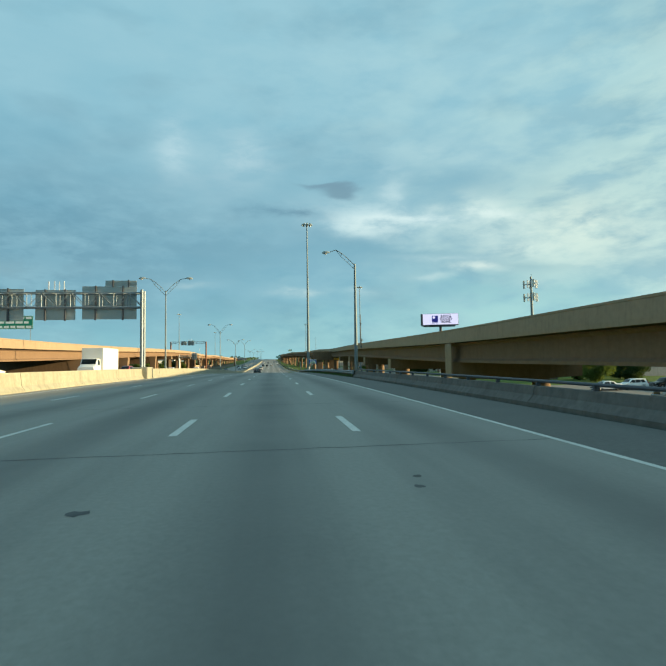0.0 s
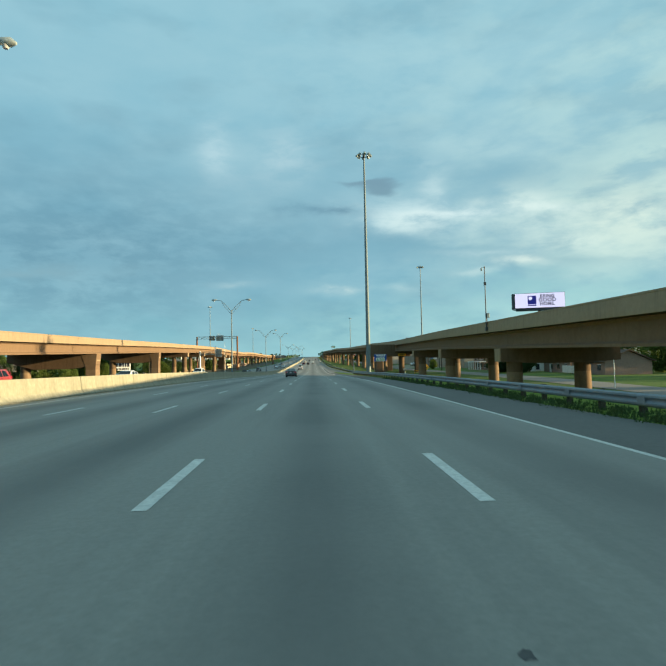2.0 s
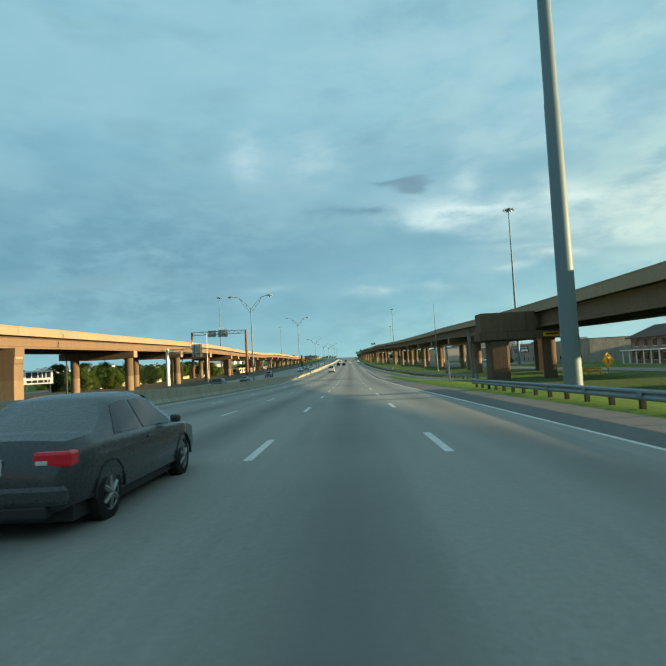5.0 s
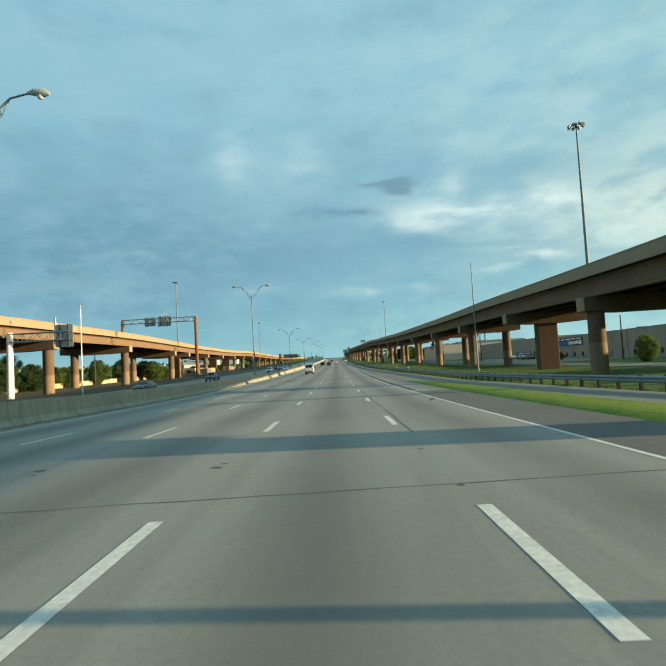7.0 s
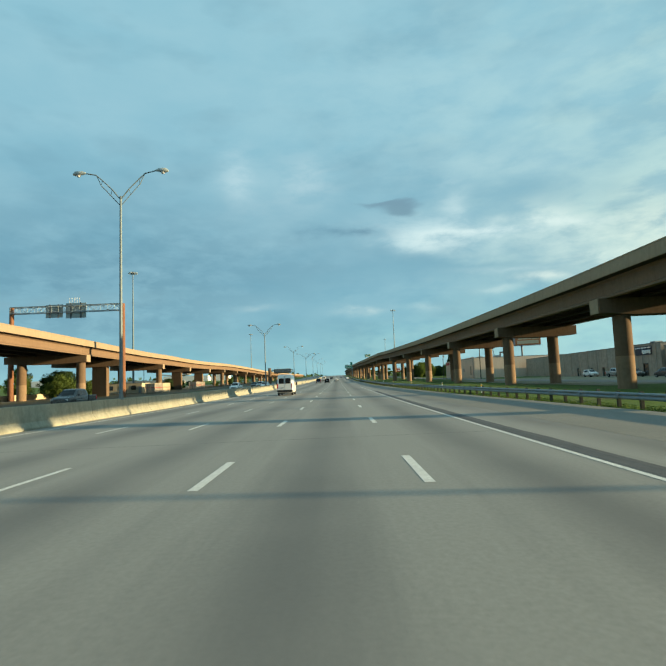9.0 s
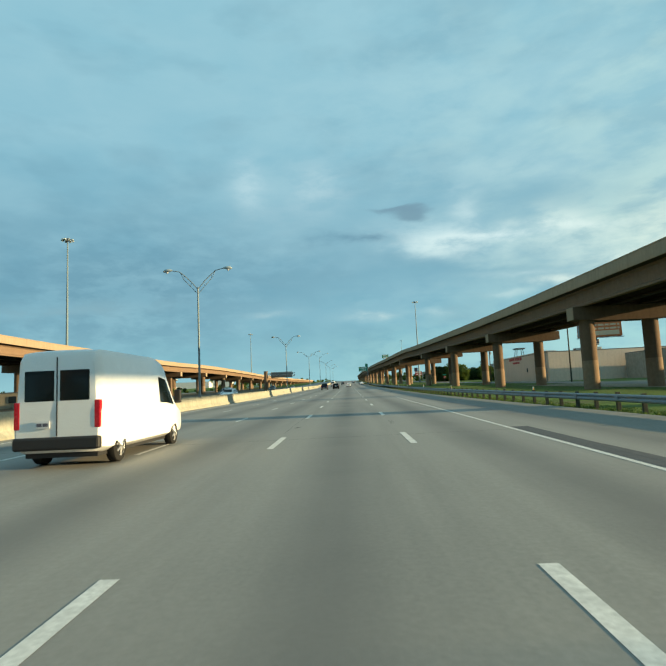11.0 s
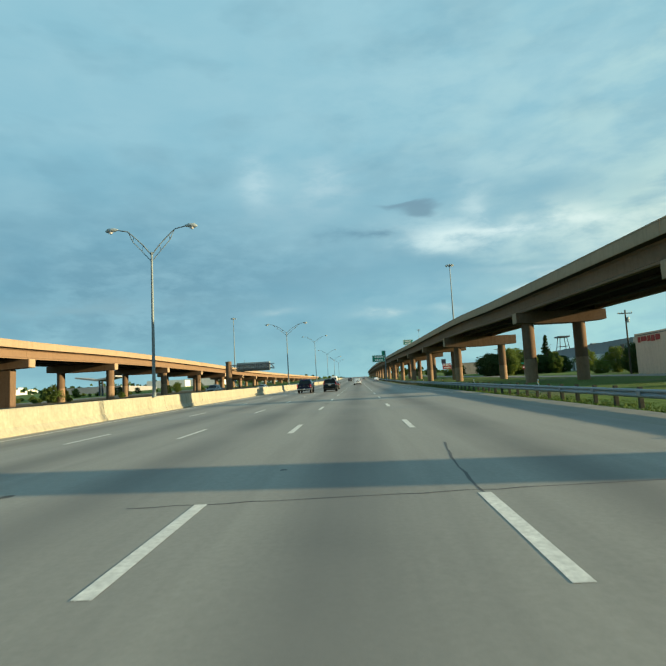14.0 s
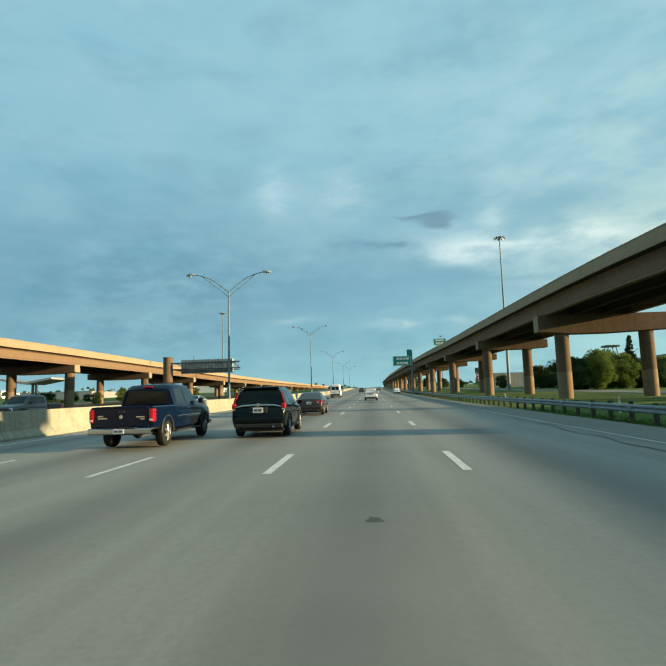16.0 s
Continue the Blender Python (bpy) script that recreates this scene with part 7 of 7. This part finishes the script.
def lot_sign():
    """A pale trade sign on two posts, its words too far to read."""
    x, y = -70.0, 254.0
    t = thing("lot_sign", "white trade sign board with black lettering bars on posts", "shop sign", at=(x, y, land_z(x, y)), turn=20)
    p = part("board", box(-3.0, 3.0, 0, 0.15, 2.2, 5.2, bevel=0.03), "white", t)
    bars(p, "dark_letters", -2.7, 2.7, 3.6, 4.9, -0.004, 1, seed=12)
    bars(p, "dark_letters", -2.4, 2.4, 2.5, 3.1, -0.004, 1, seed=13)
    for xx in (-2.4, 2.4):
        part("post", box(xx - 0.1, xx + 0.1, 0.16, 0.34, -0.3, 5.0), "steel_dark", t)


lot_sign()


def white_pole():
    x, y = 39.5, 123.6
    t = thing("slender_pole", "slender white pole on the grass by the houses", "pole", at=(x, y, land_z(x, y)))
    part("pole", tube([(0, 0, -0.2), (-0.03, 0, 4.6)], [0.07, 0.045], 8), "white", t)
    part("cap", tube([(-0.03, 0, 4.6), (-0.03, 0, 4.72)], [0.07, 0.04], 8), "sign_back", t)


white_pole()


# utility poles
def utility_pole(x, y, h, arm=True, label="dark wooden utility pole with a crossarm"):
    z = land_z(x, y)
    t = thing("utility_pole", label, "utility pole", "utility poles", at=(x, y, z))
    part("pole", tube([(0, 0, -0.3), (0.05, 0, h)], [0.17, 0.11], 10), "wood", t)
    if arm:
        a = part("crossarm", box(-1.2, 1.2, -0.06, 0.06, h - 0.7, h - 0.55), "wood", t)
        for k in (-1.1, -0.5, 0.5, 1.1):
            part("insulator", tube([(k, 0, h - 0.55), (k, 0, h - 0.35)], 0.05, 8), "sign_back", a)
        part("transformer", tube([(0.4, 0, h - 2.2), (0.4, 0, h - 1.3)], 0.22, 12), "sign_back", t)


for px, py, ph in ((43.2, 408, 11.5), (44.5, 330, 9.5), (45.5, 360, 9.5), (46.0, 478, 11.0), (58, 610, 11), (58, 300, 9), (47, 250, 9)):
    utility_pole(px, py, ph, arm=py in (478, 610))
for px, py, ph in ((-58, 320, 9), (-76, 300, 8), (-80, 470, 9), (-62, 590, 10), (-56, 240, 8)):
    utility_pole(px, py, ph, arm=False, label="plain dark utility pole beyond the west ramp")


def marker_posts():
    first = None
    for y in (300, 320, 341, 372, 398, 425, 447, 470, 495):
        x = 14.5 if y < 330 else 13.2
        m = pose(x, y, land_z(x, y))
        if first is None:
            first = thing("marker_post", "white plastic marker post on the verge", "marker post", "marker posts", at=(x, y, land_z(x, y)))
            part("post", box(-0.05, 0.05, -0.02, 0.02, -0.2, 0.9, bevel=0.008), "white", first)
            part("reflector", box(-0.04, 0.04, -0.03, -0.021, 0.66, 0.8), "yellow_sign", first)
        else:
            copy_thing(first, m)


marker_posts()


def stop_sign():
    x, y = 35.0, 500.0
    t = thing("stop_sign", "red octagonal stop sign with a green street name plate above", "road sign", at=(x, y, land_z(x, y)))
    part("post", box(-0.04, 0.04, 0.02, 0.09, -0.3, 3.3), "steel", t)
    face = part("face", tube([(0, 0.0, 2.3), (0, -0.03, 2.3)], 0.42, 8), "red_letters", t, "red octagonal face")
    part("writing_bar", box(-0.27, 0.27, -0.04, -0.031, 2.2, 2.4), "white", face)
    part("name_plate", box(-0.62, 0.62, 0.0, 0.02, 3.0, 3.3), "green_sign", t, "green street name plate")


stop_sign()


# parked cars on the lots
def park_cars():
    rnd = random.Random(21)
    spots = [(50, 40), (53.2, 41), (57, 39), (60.5, 42), (56.0, 336), (50, 58), (54, 60), (58, 59), (62, 58), (66, 60), (70, 45), (74, 44), (52, 76), (57, 77), (63, 76), (69, 78), (57.0, 352), (57.5, 360), (64, 40), (58.5, 373)]
    cols = ["paint_white", "paint_silver", "paint_grey", "paint_red", "paint_black_green", "paint_white"]
    proto = {}
    for i, (x, y) in enumerate(spots):
        kind, col = (make_sedan, make_suv, make_pickup)[i % 3], cols[(i * 5) % 6]
        m = pose(x, y, land_z(x, y) + 0.06, 0, 0, 90 if y < 200 else rnd.choice((0, 180)))
        key = (kind, col)
        if key in proto:
            copy_thing(proto[key], m)
        else:
            names = {make_sedan: "sedan", make_suv: "SUV", make_pickup: "pickup"}
            c = col.replace("paint_", "").replace("_green", "")
            t = kind(x, y, col, "%s %s parked on the asphalt lot" % (c, names[kind]), "parked cars")
            t.matrix_basis = m
            proto[key] = t


park_cars()


# ---------------------------------------------------------------- trees
def tree_parts(seed, h, crown_r, crown_h, mat, n, shape="round", trunk=True):
    rnd = random.Random(seed)
    t = new("tree")
    if trunk:
        bm = tube([(0, 0, -0.3), (0.05, 0.02, h * 0.3), (-0.05, 0.05, h * 0.6), (0.02, 0, h * 0.85)], [h * 0.035, h * 0.028, h * 0.018, h * 0.006], 8)
        part("trunk", bm, "bark", t)
        for k in range(6):
            a, z = rnd.uniform(0, math.tau), h * rnd.uniform(0.3, 0.65)
            r = crown_r * rnd.uniform(0.5, 0.8)
            bm = tube([(0, 0, z), (r * 0.5 * math.cos(a), r * 0.5 * math.sin(a), z + h * 0.1), (r * math.cos(a), r * math.sin(a), z + h * 0.16)], [h * 0.012, h * 0.008, h * 0.003], 5)
            part("limb", bm, "bark", t)
    # leaf clumps: many small faces gathered round clump centres
    centres = []
    for _ in range(70):
        a, u = rnd.uniform(0, math.tau), rnd.random()
        zc = h - crown_h + crown_h * u
        if shape == "cone":
            r = crown_r * (1.02 - u) * rnd.uniform(0.4, 1.0)
        else:
            r = crown_r * math.sqrt(max(0.05, 1 - (2 * u - 1) ** 2)) * rnd.uniform(0.35, 1.0)
        centres.append((r * math.cos(a), r * math.sin(a), zc, rnd.uniform(0.14, 0.36) * crown_r * (1.1 - 0.6 * u if shape == "cone" else 1)))
    verts, faces = [], []
    for i in range(n):
        cx, cy, cz, cr = centres[rnd.randrange(len(centres))]
        d = Vector((rnd.gauss(0, 1), rnd.gauss(0, 1), rnd.gauss(0, 1))).normalized() * cr * rnd.random() ** 0.4
        p = Vector((cx, cy, cz)) + d
        if p.z < 0.1:
            p.z = 0.1 + 0.2 * rnd.random()
        s = rnd.uniform(0.06, 0.15) * (0.6 + crown_r * 0.12)
        e = Euler((rnd.uniform(0, 6.3), rnd.uniform(0, 6.3), rnd.uniform(0, 6.3))).to_matrix()
        k = len(verts)
        for q in ((-s, -s * 0.6, 0), (s, -s * 0.5, 0), (s * 0.7, s * 0.7, s * 0.3), (-s * 0.6, s * 0.6, 0)):
            verts.append(tuple(p + e @ Vector(q)))
        faces.append((k, k + 1, k + 2, k + 3))
    me = bpy.data.meshes.new("crown")
    me.from_pydata(verts, [], faces)
    me.materials.append(M[mat])
    ob = new("crown", me)
    ob.parent = t
    return t


def plant():
    rnd = random.Random(33)
    kinds = {
        "round": tagged(tree_parts(1, 8.0, 4.0, 7.2, "leaf", 15000), "leafy green roadside tree with an uneven crown", "tree", "roadside trees"),
        "dark": tagged(tree_parts(2, 7.2, 4.0, 6.7, "leaf_dark", 15000), "dark green dense tree beyond the ramp", "tree", "roadside trees"),
        "cone": tagged(tree_parts(3, 11.0, 2.6, 10.0, "leaf_dark", 12000, "cone"), "tall dark pointed conifer behind the ramp", "tree", "roadside trees"),
        "bush": tagged(tree_parts(4, 3.2, 2.2, 3.1, "leaf", 6000, trunk=False), "low dense green roadside bush", "bush", "bushes"),
    }
    used = set()
    def put(kind, x, y, s=1.0):
        m = pose(x, y, land_z(x, y), 0, 0, rnd.uniform(0, 360)) @ Matrix.Diagonal((s * rnd.uniform(0.9, 1.15), s * rnd.uniform(0.9, 1.15), s, 1))
        if kind in used:
            copy_thing(kinds[kind], m)
        else:
            used.add(kind)
            kinds[kind].matrix_basis = m
    # east: behind the ramp, near the office
    for x, y, k, s in ((42.6, 561, "dark", 0.95), (45.6, 563, "dark", 0.95), (48.5, 560, "round", 1.0), (51.5, 564, "round", 1.0), (55.0, 563, "round", 0.9), (60.5, 566, "dark", 0.85), (64.5, 564, "round", 0.8), (67.5, 566, "dark", 0.75), (74.4, 600, "cone", 1.3), (54.5, 620, "dark", 1.0), (58.5, 624, "dark", 0.9), (61, 585, "dark", 0.7), (64, 592, "dark", 0.7), (66, 575, "dark", 0.6), (57, 522, "round", 0.7), (55, 510, "bush", 0.9), (62, 508, "dark", 0.7), (58, 500, "bush", 1.1), (61, 514, "round", 0.7), (52, 660, "dark", 0.7), (47, 668, "bush", 1.1), (44, 720, "bush", 1.4), (40, 745, "dark", 0.7), (36, 800, "dark", 0.8), (33, 850, "round", 0.8), (80, 640, "dark", 0.9), (88, 650, "round", 0.9)):
        put(k, x, y, s)
    for x, y, k, s in ((52, 486, "dark", 0.8), (58, 492, "round", 0.8), (50, 278, "round", 0.5), (78, 172, "round", 1.1), (58, 136, "bush", 0.5), (62, 143, "bush", 0.6), (66, 150, "bush", 0.5), (66, 110, "round", 0.8), (78, 150, "round", 1.0), (86, 200, "dark", 1.1), (80, 118, "round", 1.0), (56, 326, "bush", 0.6), (50, 197, "dark", 0.85), (53.5, 192, "dark", 0.95), (57, 201, "dark", 0.9), (64, 222, "dark", 1.0), (64, 101, "round", 0.9), (76, 108, "dark", 1.1), (84, 140, "dark", 1.2), (88, 165, "round", 1.2), (92, 186, "dark", 1.2), (72, 214, "round", 1.0), (78, 255, "dark", 1.0), (84, 268, "round", 1.0)):
        put(k, x, y, s)
    # west: bushes and trees beyond the ramp's columns
    for i in range(60):
        y = 120 + i * 9 + rnd.uniform(-5, 5)
        x = rnd.uniform(-110, -87) if i % 3 else rnd.uniform(-66, -60)
        if x > -74 and 388 < y < 426:
            continue
        put(rnd.choice(("dark", "round", "bush", "bush")), x, y, rnd.uniform(0.6, 0.95) * (1.0 if y < 400 else 0.5))
    for x, y, k, s in ((-61, 258, "round", 0.75), (-60, 268, "bush", 1.6), (-63, 290, "dark", 0.8), (-62, 300, "dark", 0.75), (-64, 318, "bush", 1.5), (-60, 366, "dark", 0.8), (-65, 372, "dark", 0.85), (-57, 358, "bush", 1.5), (-69, 364, "round", 0.8), (-62, 383, "bush", 1.2), (-59, 436, "dark", 0.55), (-60, 440, "bush", 1.1), (-66, 500, "bush", 1.2), (-70, 262, "dark", 0.9), (-66, 278, "round", 0.8), (-68, 292, "dark", 0.8), (-70, 306, "round", 0.9), (-68, 330, "dark", 0.7), (-62, 212, "round", 0.7), (-60, 186, "bush", 1.4), (-58, 168, "bush", 1.3), (-64, 150, "dark", 0.8)):
        put(k, x, y, s)
    # scrub on the plain beyond the west ramp
    for i in range(46):
        put("dark" if i % 9 == 4 else "bush", rnd.uniform(-125, -66), 428 + i * 5.2 + rnd.uniform(-3, 3), rnd.uniform(0.3, 0.5))
    for k in kinds:
        if k not in used:
            put(k, -120, 500, 1)


plant()


def far_backdrop():
    """Woods, roofs and low hills at the horizon, too far to count."""
    rnd = random.Random(44)
    verts, faces = [], []
    for _ in range(9000):
        y = rnd.uniform(900, 2600)
        x = rnd.uniform(-0.75, 0.75) * y
        if -34 < x < 24:
            continue
        if -75 < x < 40 and y < 1100:
            continue
        z = land_z(x, y) + rnd.uniform(0, 1) ** 1.3 * rnd.uniform(3, 9)
        s = rnd.uniform(1.2, 3.2)
        a = rnd.uniform(0, 6.3)
        k = len(verts)
        verts.extend([(x - s * math.cos(a), y - s * math.sin(a), z - s * 0.7), (x + s * math.cos(a), y + s * math.sin(a), z - s * 0.6), (x + s * 0.8 * math.cos(a), y + s * math.sin(a), z + s * 0.6), (x - s * 0.7 * math.cos(a), y, z + s * 0.7)])
        faces.append((k, k + 1, k + 2, k + 3))
    me = bpy.data.meshes.new("far_woods")
    me.from_pydata(verts, [], faces)
    me.materials.append(M["leaf_dark"])
    tagged(new("far_woods", me), "far dark tree line along the horizon", "woods", kind="stuff")
    bm = bmesh.new()
    for _ in range(70):
        y = rnd.uniform(850, 1900)
        x = rnd.choice((-1, 1)) * rnd.uniform(90, 0.5 * y)
        z, w, h = land_z(x, y), rnd.uniform(6, 22), rnd.uniform(4, 9)
        box(x - w, x + w, y - 8, y + 8, z - 1, z + h, bm)
    tagged(part("far_roofs", bm, "stucco_white"), "far pale low buildings near the horizon", "buildings", kind="stuff")


far_backdrop()
